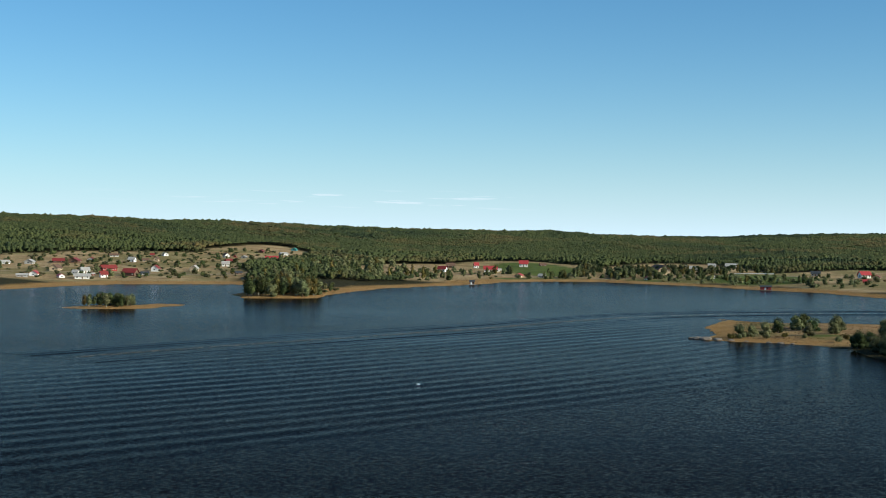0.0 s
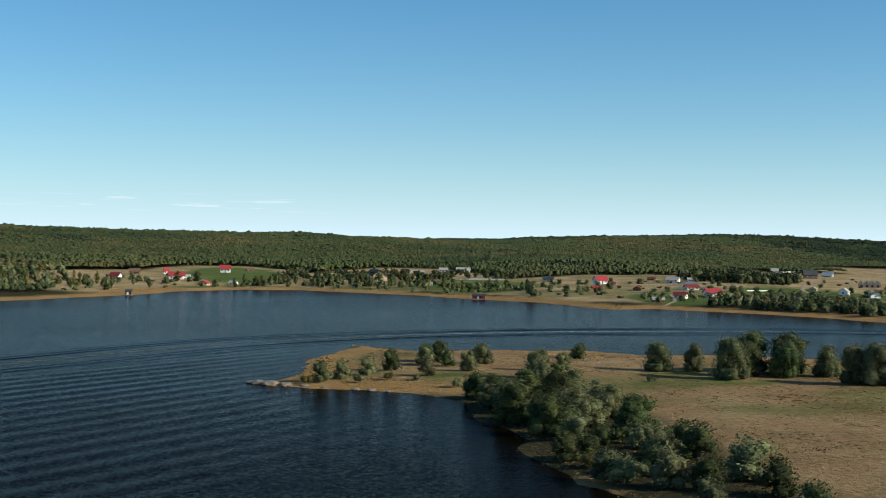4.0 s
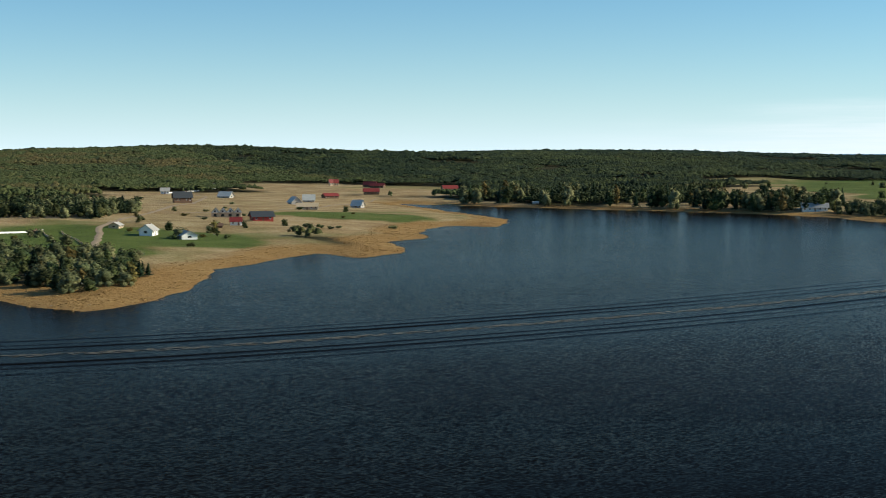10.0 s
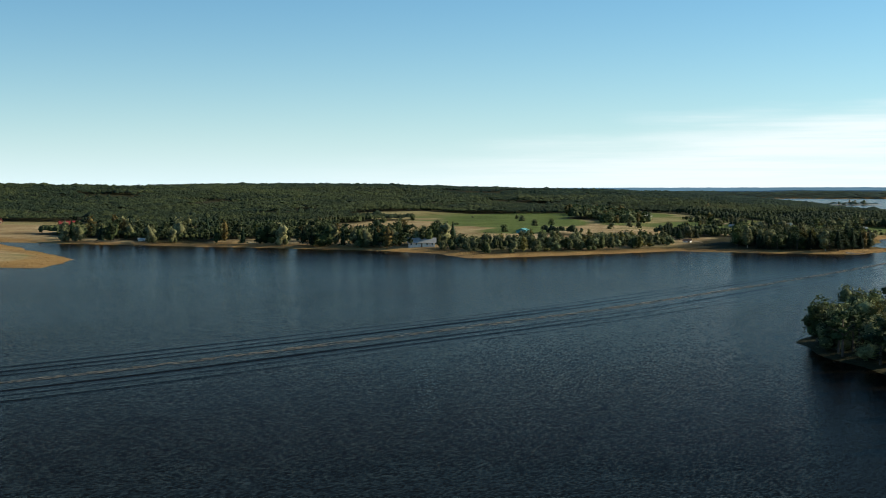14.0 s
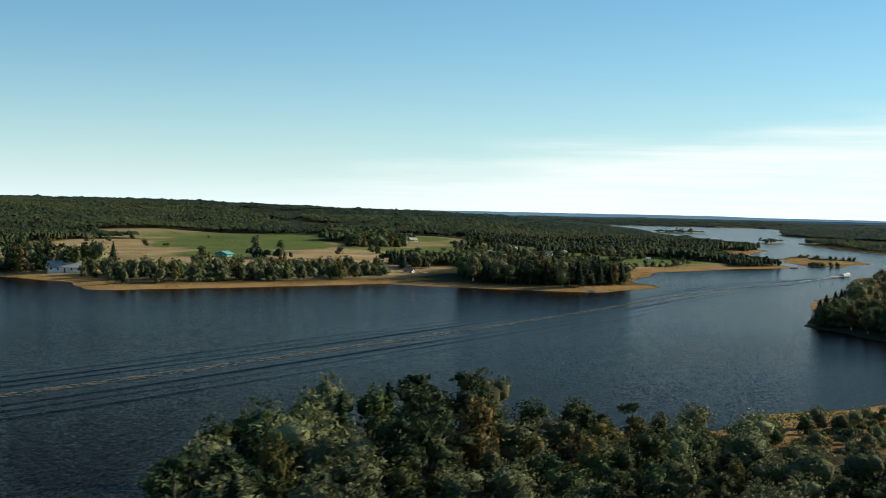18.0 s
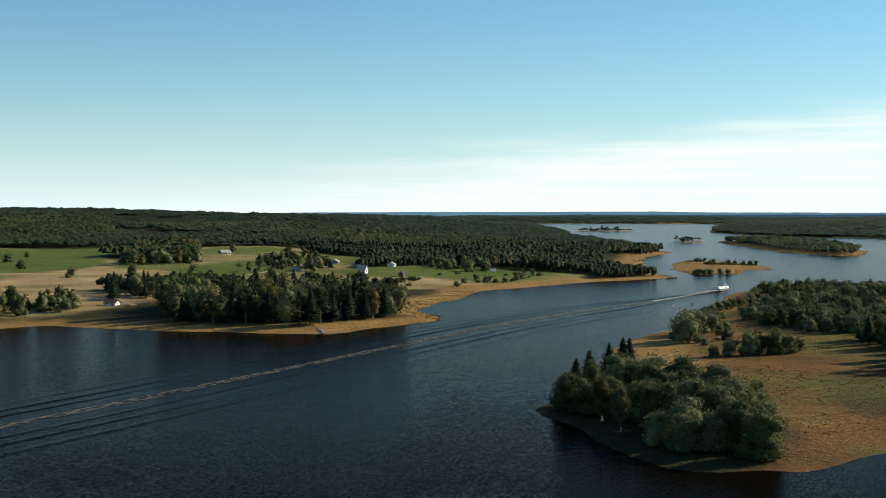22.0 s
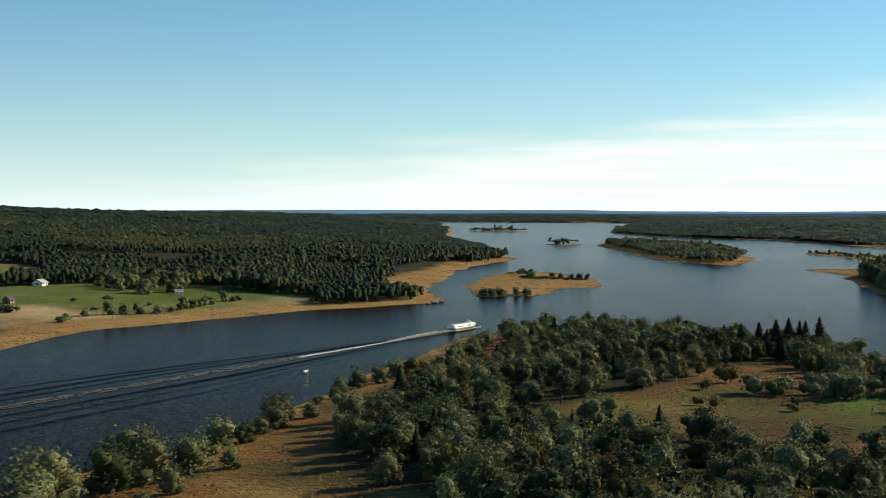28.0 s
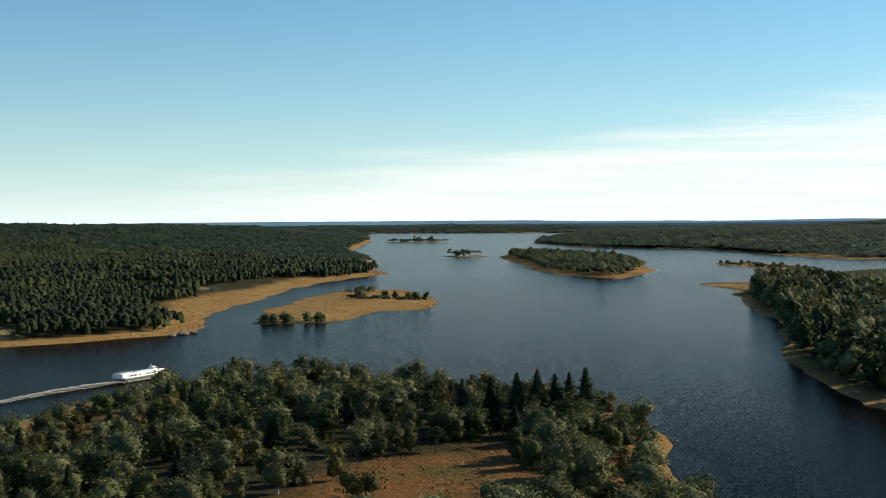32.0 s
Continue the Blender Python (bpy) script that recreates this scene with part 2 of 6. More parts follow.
def blade_material(name, a, b_, c, patches=()):
    m, nt, b = material(name, 0.85, 0, 0.1)
    g = nt.nodes.new("ShaderNodeNewGeometry")
    col = ramp_node(nt, g.outputs["Random Per Island"], [(0.0, a), (0.5, b_), (1.0, c)])
    for tone, scale, lo in patches:
        r = nt.nodes.new("ShaderNodeMapRange")
        r.inputs["From Min"].default_value, r.inputs["From Max"].default_value, r.inputs["To Max"].default_value = lo, lo + 0.10, 0.85
        nt.links.new(noise_node(nt, scale, 5, 0.65), r.inputs["Value"])
        col = mixed(nt, col, tone, r.outputs[0])
    patch = noise_node(nt, 0.045, 4, 0.6)
    r = nt.nodes.new("ShaderNodeMapRange")
    r.inputs["From Min"].default_value, r.inputs["From Max"].default_value = 0.35, 0.7
    r.inputs["To Min"].default_value, r.inputs["To Max"].default_value = 0.7, 1.25
    nt.links.new(patch, r.inputs["Value"])
    hv = nt.nodes.new("ShaderNodeHueSaturation")
    nt.links.new(r.outputs[0], hv.inputs["Value"])
    nt.links.new(col, hv.inputs["Color"])
    nt.links.new(hv.outputs[0], b.inputs["Base Color"])
    return m


REED = blade_material("reed_blades", (0.225, 0.126, 0.044), (0.315, 0.188, 0.070), (0.390, 0.262, 0.112))
REED_GREEN = blade_material("green_reed_blades", (0.13, 0.135, 0.030), (0.19, 0.185, 0.040), (0.26, 0.22, 0.06))
GRASS = blade_material("meadow_blades", (0.132, 0.070, 0.026), (0.220, 0.116, 0.040), (0.299, 0.176, 0.066),
                       (((0.085, 0.100, 0.026), 0.055, 0.50), ((0.230, 0.098, 0.036), 0.080, 0.54), ((0.270, 0.190, 0.070), 0.120, 0.58)))


def water_material():
    m, nt, b = material("lake_water", 0.16, 0, 0.5)
    b.inputs["IOR"].default_value = 1.027
    deep = noise_node(nt, 0.012, 3)
    nt.links.new(ramp_node(nt, deep, [(0.35, (0.0032, 0.0026, 0.0018)), (0.7, (0.0046, 0.0037, 0.0026))]), b.inputs["Base Color"])
    n, l = nt.nodes.new, nt.links.new

    def slopes(scale, detail, stretch, steep):
        """Wavelets as tilts of the surface to both sides."""
        co, mp, t = n("ShaderNodeTexCoord"), n("ShaderNodeMapping"), n("ShaderNodeTexNoise")
        mp.inputs["Scale"].default_value, mp.inputs["Rotation"].default_value = stretch, (0, 0, radians(-24))
        t.inputs["Scale"].default_value, t.inputs["Detail"].default_value, t.inputs["Roughness"].default_value = scale, detail, 0.6
        l(co.outputs["Object"], mp.inputs[0]), l(mp.outputs[0], t.inputs["Vector"])
        sub, mul = n("ShaderNodeVectorMath"), n("ShaderNodeVectorMath")
        sub.operation, sub.inputs[1].default_value = "SUBTRACT", (0.5, 0.5, 0.5)
        mul.operation, mul.inputs[1].default_value = "MULTIPLY", (steep * 0.7, steep, 0)
        l(t.outputs["Color"], sub.inputs[0]), l(sub.outputs[0], mul.inputs[0])
        return mul.outputs[0]

    # wind lanes with more and with fewer wavelets
    lanes = n("ShaderNodeMapRange")
    lanes.inputs["From Min"].default_value, lanes.inputs["From Max"].default_value = 0.38, 0.60
    lanes.inputs["To Min"].default_value, lanes.inputs["To Max"].default_value = 0.45, 1.0
    l(noise_node(nt, 0.016, 4, 0.6, stretch=(0.4, 1.0, 1.0)), lanes.inputs["Value"])
    fine = n("ShaderNodeVectorMath")
    fine.operation = "SCALE"
    l(slopes(6.0, 3, (0.5, 1.0, 1.0), 0.95), fine.inputs[0]), l(lanes.outputs[0], fine.inputs["Scale"])
    geo, one, two, norm = n("ShaderNodeNewGeometry"), n("ShaderNodeVectorMath"), n("ShaderNodeVectorMath"), n("ShaderNodeVectorMath")
    norm.operation = "NORMALIZE"
    l(fine.outputs[0], one.inputs[0]), l(slopes(0.8, 2, (0.4, 1.0, 1.0), 0.06), one.inputs[1])
    l(one.outputs[0], two.inputs[0]), l(geo.outputs["Normal"], two.inputs[1])
    l(two.outputs[0], norm.inputs[0]), l(norm.outputs[0], b.inputs["Normal"])
    return m


WATER = water_material()


# ---- the plan: shores in metres ----
MAINLAND = [(-1500, 440), (-300, 430), (-170, 440), (-146, 456), (-136, 485), (-122, 512), (-103, 520), (-79, 530), (-60, 505), (-66, 440),
            (-61, 419), (-39, 425), (-34, 472), (-24, 508), (-8, 535), (8, 553), (25, 596), (45, 614), (71, 620), (92, 596), (112, 578), (128, 547),
            (148, 525), (158, 484), (172, 491), (180, 480), (194, 465), (209, 443), (214, 419), (221, 423), (237, 445), (251, 478), (262, 487), (276, 502)]
MAINLAND += [(288, 513), (289, 494), (301, 501), (308, 518), (313, 537), (329, 545), (338, 566), (351, 584), (363, 593), (371, 582), (386, 602), (395, 617), (402, 645), (409, 690), (428, 765), (450, 715), (465, 680), (480, 650),
             (495, 610), (500, 578), (488, 548), (505, 545), (540, 542), (566, 540), (572, 515), (588, 490), (622, 496), (637, 515), (660, 532),
             (695, 554), (750, 560), (789, 556), (826, 597), (868, 624), (911, 658), (1012, 710), (1058, 765), (1100, 793), (1266, 968)]
MAINLAND += [(1690, 1330), (2150, 1760), (2250, 2500), (1800, 3600), (-1500, 3600)]
EAST_SHORE = [(1590, 1059), (1438, 903), (1420, 847), (1403, 796), (1314, 706), (1240, 630), (1300, 560), (2600, 500), (3700, 1000), (3700, 2900),
              (2350, 2700), (2330, 1927), (2350, 1750), (2430, 1640), (2300, 1480), (1900, 1250)]
RIGHT_SHORE = [(766, 427), (778, 437), (803, 454), (834, 471), (878, 492), (909, 513), (935, 528), (955, 540), (1000, 550), (1060, 570),
               (1110, 575), (1150, 560), (1130, 480), (1000, 400), (850, 385), (790, 400)]
REED_SPIT = [(996, 572), (952, 536), (975, 535), (1010, 560)]
TREE_SPIT = [(1163, 659), (1108, 607), (1120, 590), (1172, 645)]
REED_ISLE = [(812, 562), (822, 557), (849, 569), (860, 565), (881, 577), (905, 605), (919, 622), (918, 636), (884, 620), (847, 596)]
WOODED_ISLE = [(1217, 811), (1091, 704), (1054, 670), (1020, 635), (1010, 610), (1077, 634), (1157, 694), (1185, 712), (1262, 839)]
ISLET_FAR = [(1570, 1212), (1585, 1222), (1615, 1195), (1622, 1168), (1605, 1165), (1580, 1190)]
ISLET_NEAR = [(1200, 838), (1208, 844), (1226, 832), (1222, 825), (1210, 828)]
BUSH_ISLE = [(-97, 353), (-87, 352), (-78, 358), (-76, 366), (-82, 368), (-92, 362)]
SMALL_REED_ISLE = [(-79, 372), (-73, 371), (-72, 376), (-78, 377)]
MEADOW_POINT = [(50, 275), (56, 271), (62, 268), (71, 263), (76, 255), (74, 238), (77, 223), (78, 199), (82, 185), (90, 165), (110, 150),
                (140, 200), (165, 260), (173, 282), (176, 298), (171, 308), (163, 304), (152, 295), (148, 292), (151, 297), (154, 304), (146, 316),
                (140, 319), (120, 322), (110, 333), (101, 332), (92, 333), (81, 331), (70, 345), (62, 315), (57, 288)]
WOODED_POINT = [(329, 300), (341, 310), (359, 325), (369, 341), (381, 354), (398, 361), (420, 358), (427, 349), (434, 347), (439, 349), (442, 352), (448, 350), (455, 347), (463, 347), (472, 344),
                (470, 310), (430, 270), (360, 265), (320, 285)]
CHANNEL_POINT = [(543, 404), (578, 424), (604, 438), (628, 448), (659, 460), (690, 479), (712, 490), (738, 501), (750, 492), (752, 470), (746, 446),
                 (736, 436), (723, 427), (713, 418), (700, 400), (660, 375), (600, 350), (560, 352), (546, 370), (533, 371), (525, 376), (528, 385), (536, 394)]
# land, height behind the shore, metres over which it rises
LANDS = [(MAINLAND, 4.2, 55), (EAST_SHORE, 4.0, 60), (RIGHT_SHORE, 4.0, 50), (REED_SPIT, 0.3, 10), (TREE_SPIT, 0.4, 10), (REED_ISLE, 0.6, 20),
         (WOODED_ISLE, 2.0, 25), (ISLET_FAR, 1.0, 10), (ISLET_NEAR, 0.8, 6), (BUSH_ISLE, 0.5, 6), (SMALL_REED_ISLE, 0.3, 4),
         (MEADOW_POINT, 1.0, 25), (WOODED_POINT, 1.2, 20), (CHANNEL_POINT, 1.3, 25)]
# woods on the near points; the litter under them is painted dark with their shade
NEAR_WOODS = [
    [(318, 300), (352, 327), (366, 347), (378, 361), (398, 366), (416, 358), (424, 348), (426, 330), (420, 310), (410, 290), (330, 285)],
    [(518, 370), (525, 395), (540, 409), (555, 415), (562, 405), (557, 393), (549, 382), (540, 375)],
    [(643, 440), (657, 452), (673, 461), (704, 470), (722, 480), (738, 498), (749, 490), (751, 470), (746, 447), (734, 439), (711, 445), (686, 441), (668, 438), (658, 430),
     (645, 420), (634, 418), (632, 426)]]
NEAR_WOODS.append([(68, 262), (74, 200), (80, 180), (92, 180), (93, 215), (91, 240), (85, 260)])
NEAR_WOODS.append([(588, 379), (591, 389), (606, 400), (620, 411), (632, 413), (637, 424), (648, 440), (660, 442), (669, 434), (665, 420), (664, 404), (652, 390), (626, 376), (594, 370)])
# hill tops: x, y, height
HILLS = [(-368, 1142, 25), (-316, 1158, 34), (-234, 1177, 27), (-187, 1185, 20.5), (-110, 1195, 21), (-49, 1599, 22), (56, 1599, 21),
         (131, 1620, 14), (313, 1601, 16), (402, 1652, 20.5), (512, 1590, 30), (615, 1598, 29.5), (745, 1500, 21.5), (830, 1500, 15), (930, 1560, 16),
         (1040, 1620, 26), (1147, 1452, 22), (1239, 1782, 24), (1270, 1350, 18), (1401, 1213, 12), (1348, 1280, 13), (1158, 1346, 17)]
HILLS += [(1060, 1000, 11.5), (1114, 955, 11.5), (1159, 915, 11), (1200, 900, 10), (1600, 1700, 14), (2000, 2300, 16), (0, 3400, 22), (1200, 3400, 24),
          (2537, 2109, 7), (2606, 2028, 9), (2692, 1919, 11), (2759, 1824, 6), (3299, 2094, 4), (3428, 1874, 3), (3536, 1652, 3),
          (1700, 1060, 4), (1927, 1142, 7.5), (1970, 1064, 5), (2008, 985, 8), (1500, 760, 5), (2033, 800, 6)]


def value_noise(x, y, scale, seed=0):
    """Smooth noise from 0 to 1 for arrays of places."""
    x, y = np.asarray(x, float) / scale + 1000.0, np.asarray(y, float) / scale + 1000.0
    xi, yi = np.floor(x).astype(np.int64), np.floor(y).astype(np.int64)
    fx, fy = x - xi, y - yi
    fx, fy = fx * fx * (3 - 2 * fx), fy * fy * (3 - 2 * fy)

    def h(a, b):
        v = (a * 374761393 + b * 668265263 + seed * 974634541) & 0x7FFFFFFF
        v = ((v ^ (v >> 13)) * 1274126177) & 0x7FFFFFFF
        return ((v ^ (v >> 16)) & 0xFFFF) / 65535.0

    a, b, c, d = h(xi, yi), h(xi + 1, yi), h(xi, yi + 1), h(xi + 1, yi + 1)
    return (a * (1 - fx) + b * fx) * (1 - fy) + (c * (1 - fx) + d * fx) * fy


def fractal(x, y, scale, seed=0, octaves=4):
    out, amp, tot = 0, 1.0, 0
    for k in range(octaves):
        out = out + amp * value_noise(x, y, scale / 2 ** k, seed + k)
        tot += amp
        amp *= 0.5
    return out / tot


def inside_depth(poly, x, y):
    """Metres from the outline, positive inside."""
    best, odd = np.full(x.shape, 1e18), np.zeros(x.shape, bool)
    for (ax, ay), (bx, by) in zip(poly, poly[1:] + poly[:1]):
        dx, dy = bx - ax, by - ay
        t = np.clip(((x - ax) * dx + (y - ay) * dy) / (dx * dx + dy * dy), 0, 1)
        best = np.minimum(best, (x - ax - t * dx) ** 2 + (y - ay - t * dy) ** 2)
        if dy:
            odd ^= ((ay > y) != (by > y)) & (x < ax + (y - ay) * dx / dy)
    return np.where(odd, 1, -1) * np.sqrt(best)


def smooth(v, a, b):
    t = np.clip((v - a) / (b - a), 0, 1)
    return t * t * (3 - 2 * t)


def survey(x, y):
    """Depth behind the shore, height of the ground, and the number of the land, for arrays of places."""
    x, y = np.asarray(x, float), np.asarray(y, float)
    wobble = (fractal(x, y, 26, 3) - 0.5) * 7 + (fractal(x, y, 6, 9, 2) - 0.5) * 2.2
    depth, which = np.full(x.shape, -1e9), np.zeros(x.shape, int)
    rise, over = np.ones(x.shape), np.ones(x.shape)
    for k, (poly, up, metres) in enumerate(LANDS):
        xs, ys = [p[0] for p in poly], [p[1] for p in poly]
        near = (x > min(xs) - 60) & (x < max(xs) + 60) & (y > min(ys) - 60) & (y < max(ys) + 60)
        if not near.any():
            continue
        d = np.full(x.shape, -1e9)
        d[near] = inside_depth(poly, x[near], y[near])
        more = d > depth
        depth = np.where(more, d, depth)
        which, rise, over = np.where(more, k, which), np.where(more, up, rise), np.where(more, metres, over)
    d = np.maximum(depth, -60) + wobble * np.clip((depth + 60) / 60, 0, 1)
    land = 0.12 + rise * (1 - np.exp(-np.maximum(d, 0) / over)) + (fractal(x, y, 40, 21) - 0.45) * np.minimum(np.maximum(d, 0) / 40, 1) * 1.5
    w, s = np.full(x.shape, 1e-9), np.full(x.shape, 1e-9 * 12)
    for hx, hy, hz in HILLS:
        g = np.exp(-((x - hx) ** 2 + (y - hy) ** 2) / (2 * 120.0 ** 2)) + 1e-7
        w, s = w + g, s + g * hz
    reach = 620 - 400 * smooth(x, 450, 1000) - 120 * smooth(-x, 0, 150)
    climb = smooth(d, 50, reach) * (which <= 1)
    valley = 5.0 * smooth(fractal(x, y, 170, 5, 3), 0.42, 0.66) * (1 - np.minimum(w, 1))
    top = s / w + (fractal(x, y, 80, 6) - 0.5) * 3 - valley * smooth(d, 120, 260)
    land = land + np.maximum(top - land, 0) * climb
    return d, np.where(d > 0, land, 0.12 + np.maximum(d * 0.12, -3.0)), which


def height(x, y):
    return float(survey(np.array([x]), np.array([y]))[1][0])


# open land: middle, half axes, turn, kind (0 straw, 1 meadow, 2 both)
OPEN = [(-165, 580, 95, 85, 0, 2), (-140, 660, 70, 75, 0, 2), (-100, 740, 32, 100, 0, 2), (-5, 640, 62, 80, 0, 0), (45, 690, 42, 90, 0, 1),
        (85, 610, 60, 22, 0, 1), (142, 612, 26, 52, 0, 1), (120, 690, 40, 90, 0, 0), (180, 590, 42, 90, 0, 2), (225, 560, 55, 100, -20, 2),
        (215, 640, 40, 50, 0, 2), (258, 560, 30, 70, -25, 1), (290, 630, 75, 85, -30, 0), (340, 690, 80, 110, -30, 0), (390, 760, 70, 110, -30, 0),
        (330, 590, 60, 60, -40, 2), (450, 860, 55, 80, -20, 2), (370, 640, 30, 50, -40, 1)]
OPEN += [(545, 615, 40, 50, 0, 2), (610, 690, 85, 70, -40, 0), (660, 740, 110, 40, -40, 1), (700, 660, 95, 42, -35, 1), (640, 630, 70, 40, -30, 2),
         (732, 592, 44, 34, 0, 1), (770, 745, 55, 28, -40, 1), (684, 588, 52, 32, 0, 2), (865, 663, 16, 12, 0, 1),
         (560, 575, 55, 25, 0, 2), (500, 640, 22, 60, -20, 0), (690, 790, 46, 70, -38, 1)]
GREENS = [(640, 694, 62, 30, -42), (700, 770, 80, 36, -40), (590, 640, 26, 18, -30), (232, 528, 15, 34, -24), (255, 548, 26, 40, -30), (140, 612, 24, 44, 0), (60, 612, 40, 14, 0), (46, 700, 22, 60, 0), (190, 520, 18, 30, 0),
          (740, 600, 44, 24, 10), (700, 650, 50, 20, -35), (655, 735, 90, 22, -42), (770, 745, 40, 18, -40), (345, 625, 18, 30, -40),
          (112, 271, 11, 7, 20), (99, 279, 7, 8, 0), (700, 420, 12, 5, 0), (80, 280, 6, 6, 0)]


# dark sedge on the low middle of the channel point
SEDGE = [(662, 460, 26, 5, 38), (704, 474, 22, 4, 36), (585, 384, 34, 11, -18), (640, 432, 12, 9, -30), (690, 421, 26, 10, -20)]


def in_ellipses(shapes, x, y, wave=0.0):
    best = np.full(np.shape(x), -1e9)
    kind = np.zeros(np.shape(x), int)
    for cx, cy, ax, ay, turn, *k in shapes:
        c, s = math.cos(radians(turn)), math.sin(radians(turn))
        u, v = (x - cx) * c - (y - cy) * s, (x - cx) * s + (y - cy) * c
        q = 1 - np.sqrt((u / ax) ** 2 + (v / ay) ** 2)
        kind = np.where(q > best, k[0] if k else 0, kind)
        best = np.maximum(best, q)
    return best + wave, kind


def mesh_from_arrays(name, verts, tris, mat):
    me = bpy.data.meshes.new(name)
    me.vertices.add(len(verts))
    me.vertices.foreach_set("co", np.ascontiguousarray(verts, np.float32).ravel())
    me.loops.add(tris.size)
    me.loops.foreach_set("vertex_index", np.ascontiguousarray(tris, np.int32).ravel())
    k = tris.shape[1]
    me.polygons.add(len(tris))
    me.polygons.foreach_set("loop_start", np.arange(0, tris.size, k, dtype=np.int32))
    me.polygons.foreach_set("loop_total", np.full(len(tris), k, np.int32))
    me.materials.append(mat)
    me.update(calc_edges=True)
    return me


def axis(*spans):
    out = []
    for a, b, step in spans:
        out += list(np.arange(a, b, step))
    return np.array(out + [spans[-1][1]])


# ---- ground: one sheet from shore to horizon ----
def build_ground():
    gx = axis((-1500, -260, 62), (-260, 960, 4.0), (960, 1700, 10), (1700, 3720, 70))
    gy = axis((-700, 150, 85), (150, 770, 4.0), (770, 1400, 10), (1400, 3620, 70))
    x, y = np.meshgrid(gx, gy)
    d, z, which = survey(x, y)
    nx, ny = len(gx), len(gy)
    i = np.arange(nx * ny).reshape(ny, nx)
    quads = np.stack([i[:-1, :-1], i[:-1, 1:], i[1:, 1:], i[1:, :-1]], -1).reshape(-1, 4)
    me = mesh_from_arrays("ground", np.stack([x, y, z], -1).reshape(-1, 3), quads, GROUND)
    me.polygons.foreach_set("use_smooth", np.ones(len(quads), bool))
    wave = (fractal(x, y, 35, 31) - 0.5) * 0.5
    op, kind = in_ellipses(OPEN, x, y, wave)
    gr, _ = in_ellipses(GREENS, x, y, wave * 0.5)
    near = which >= 11
    # Under the near woods the ground colour is darkened as their shade.
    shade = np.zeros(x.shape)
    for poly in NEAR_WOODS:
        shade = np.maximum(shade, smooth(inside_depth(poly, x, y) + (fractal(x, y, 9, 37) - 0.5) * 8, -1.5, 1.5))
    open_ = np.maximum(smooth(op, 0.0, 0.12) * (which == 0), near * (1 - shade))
    patch = smooth(fractal(x, y, 26, 41), 0.47, 0.60)
    green = np.clip(np.where(kind == 1, 0.15 + 0.45 * patch + 0.25 * (x > 480), np.where(kind == 2, patch * 0.4, 0.10 * patch)) * (which == 0) + near * smooth(fractal(x, y, 16, 43), 0.52, 0.66) * np.where(which == 13, 0.42, 0.50), 0, 1) * open_
    green = np.maximum(green, smooth(gr, 0.0, 0.1) * np.where(near, smooth(fractal(x, y, 7, 47, 3), 0.42, 0.58), 0.95))
    straw = open_ * 0.9 * (1 - 0.62 * smooth(in_ellipses(SEDGE, x, y, wave * 0.5)[0], 0.0, 0.2))
    belt = 7 + 9 * value_noise(x, y, 45, 51)
    belt = np.where((which == 2) | (which == 13) & (x > 615), belt * 0.27, belt)
    reed = np.clip(smooth(-d, -belt, -belt + 4), 0, 1)
    reed = np.maximum(reed, np.isin(which, (3, 5, 10)) * 1.0) * (1 - shade * (which == 12)) * (1 - smooth(-x, -566, -556) * (which == 13)) * (1 - shade * (which == 11))
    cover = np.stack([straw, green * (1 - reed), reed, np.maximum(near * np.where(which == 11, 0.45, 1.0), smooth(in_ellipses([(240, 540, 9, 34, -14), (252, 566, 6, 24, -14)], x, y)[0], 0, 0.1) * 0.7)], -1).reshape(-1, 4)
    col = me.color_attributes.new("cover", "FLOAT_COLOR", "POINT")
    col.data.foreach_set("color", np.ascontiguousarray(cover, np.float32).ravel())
    tagged(new("ground", me), "low shores, meadows and wooded hills round the lake", "ground", kind="structure")


build_ground()


# ---- water ----
def build_water():
    gx = axis((-4000, -200, 950), (-200, 1000, 40), (1000, 5000, 500))
    gy = axis((-3000, 100, 775), (100, 900, 40), (900, 4000, 500))
    x, y = np.meshgrid(gx, gy)
    i = np.arange(x.size).reshape(x.shape)
    quads = np.stack([i[:-1, :-1], i[:-1, 1:], i[1:, 1:], i[1:, :-1]], -1).reshape(-1, 4)
    me = mesh_from_arrays("water", np.stack([x, y, 0 * x], -1).reshape(-1, 3), quads, WATER)
    tagged(new("water", me), "dark blue lake water with fine ripples", "water", kind="structure")


build_water()


# ---- distance: glowing haze-blue ridges on the horizon ----
def glowing_ridge_material(name, colour):
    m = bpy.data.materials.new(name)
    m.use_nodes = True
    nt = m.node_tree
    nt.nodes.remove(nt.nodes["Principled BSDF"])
    # The ridge glows by itself, with the blue of the haze as its colour.
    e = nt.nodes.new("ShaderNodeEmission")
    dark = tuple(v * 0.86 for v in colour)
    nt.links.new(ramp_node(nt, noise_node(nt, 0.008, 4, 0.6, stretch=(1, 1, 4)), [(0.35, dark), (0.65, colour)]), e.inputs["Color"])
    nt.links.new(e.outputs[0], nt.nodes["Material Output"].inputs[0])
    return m


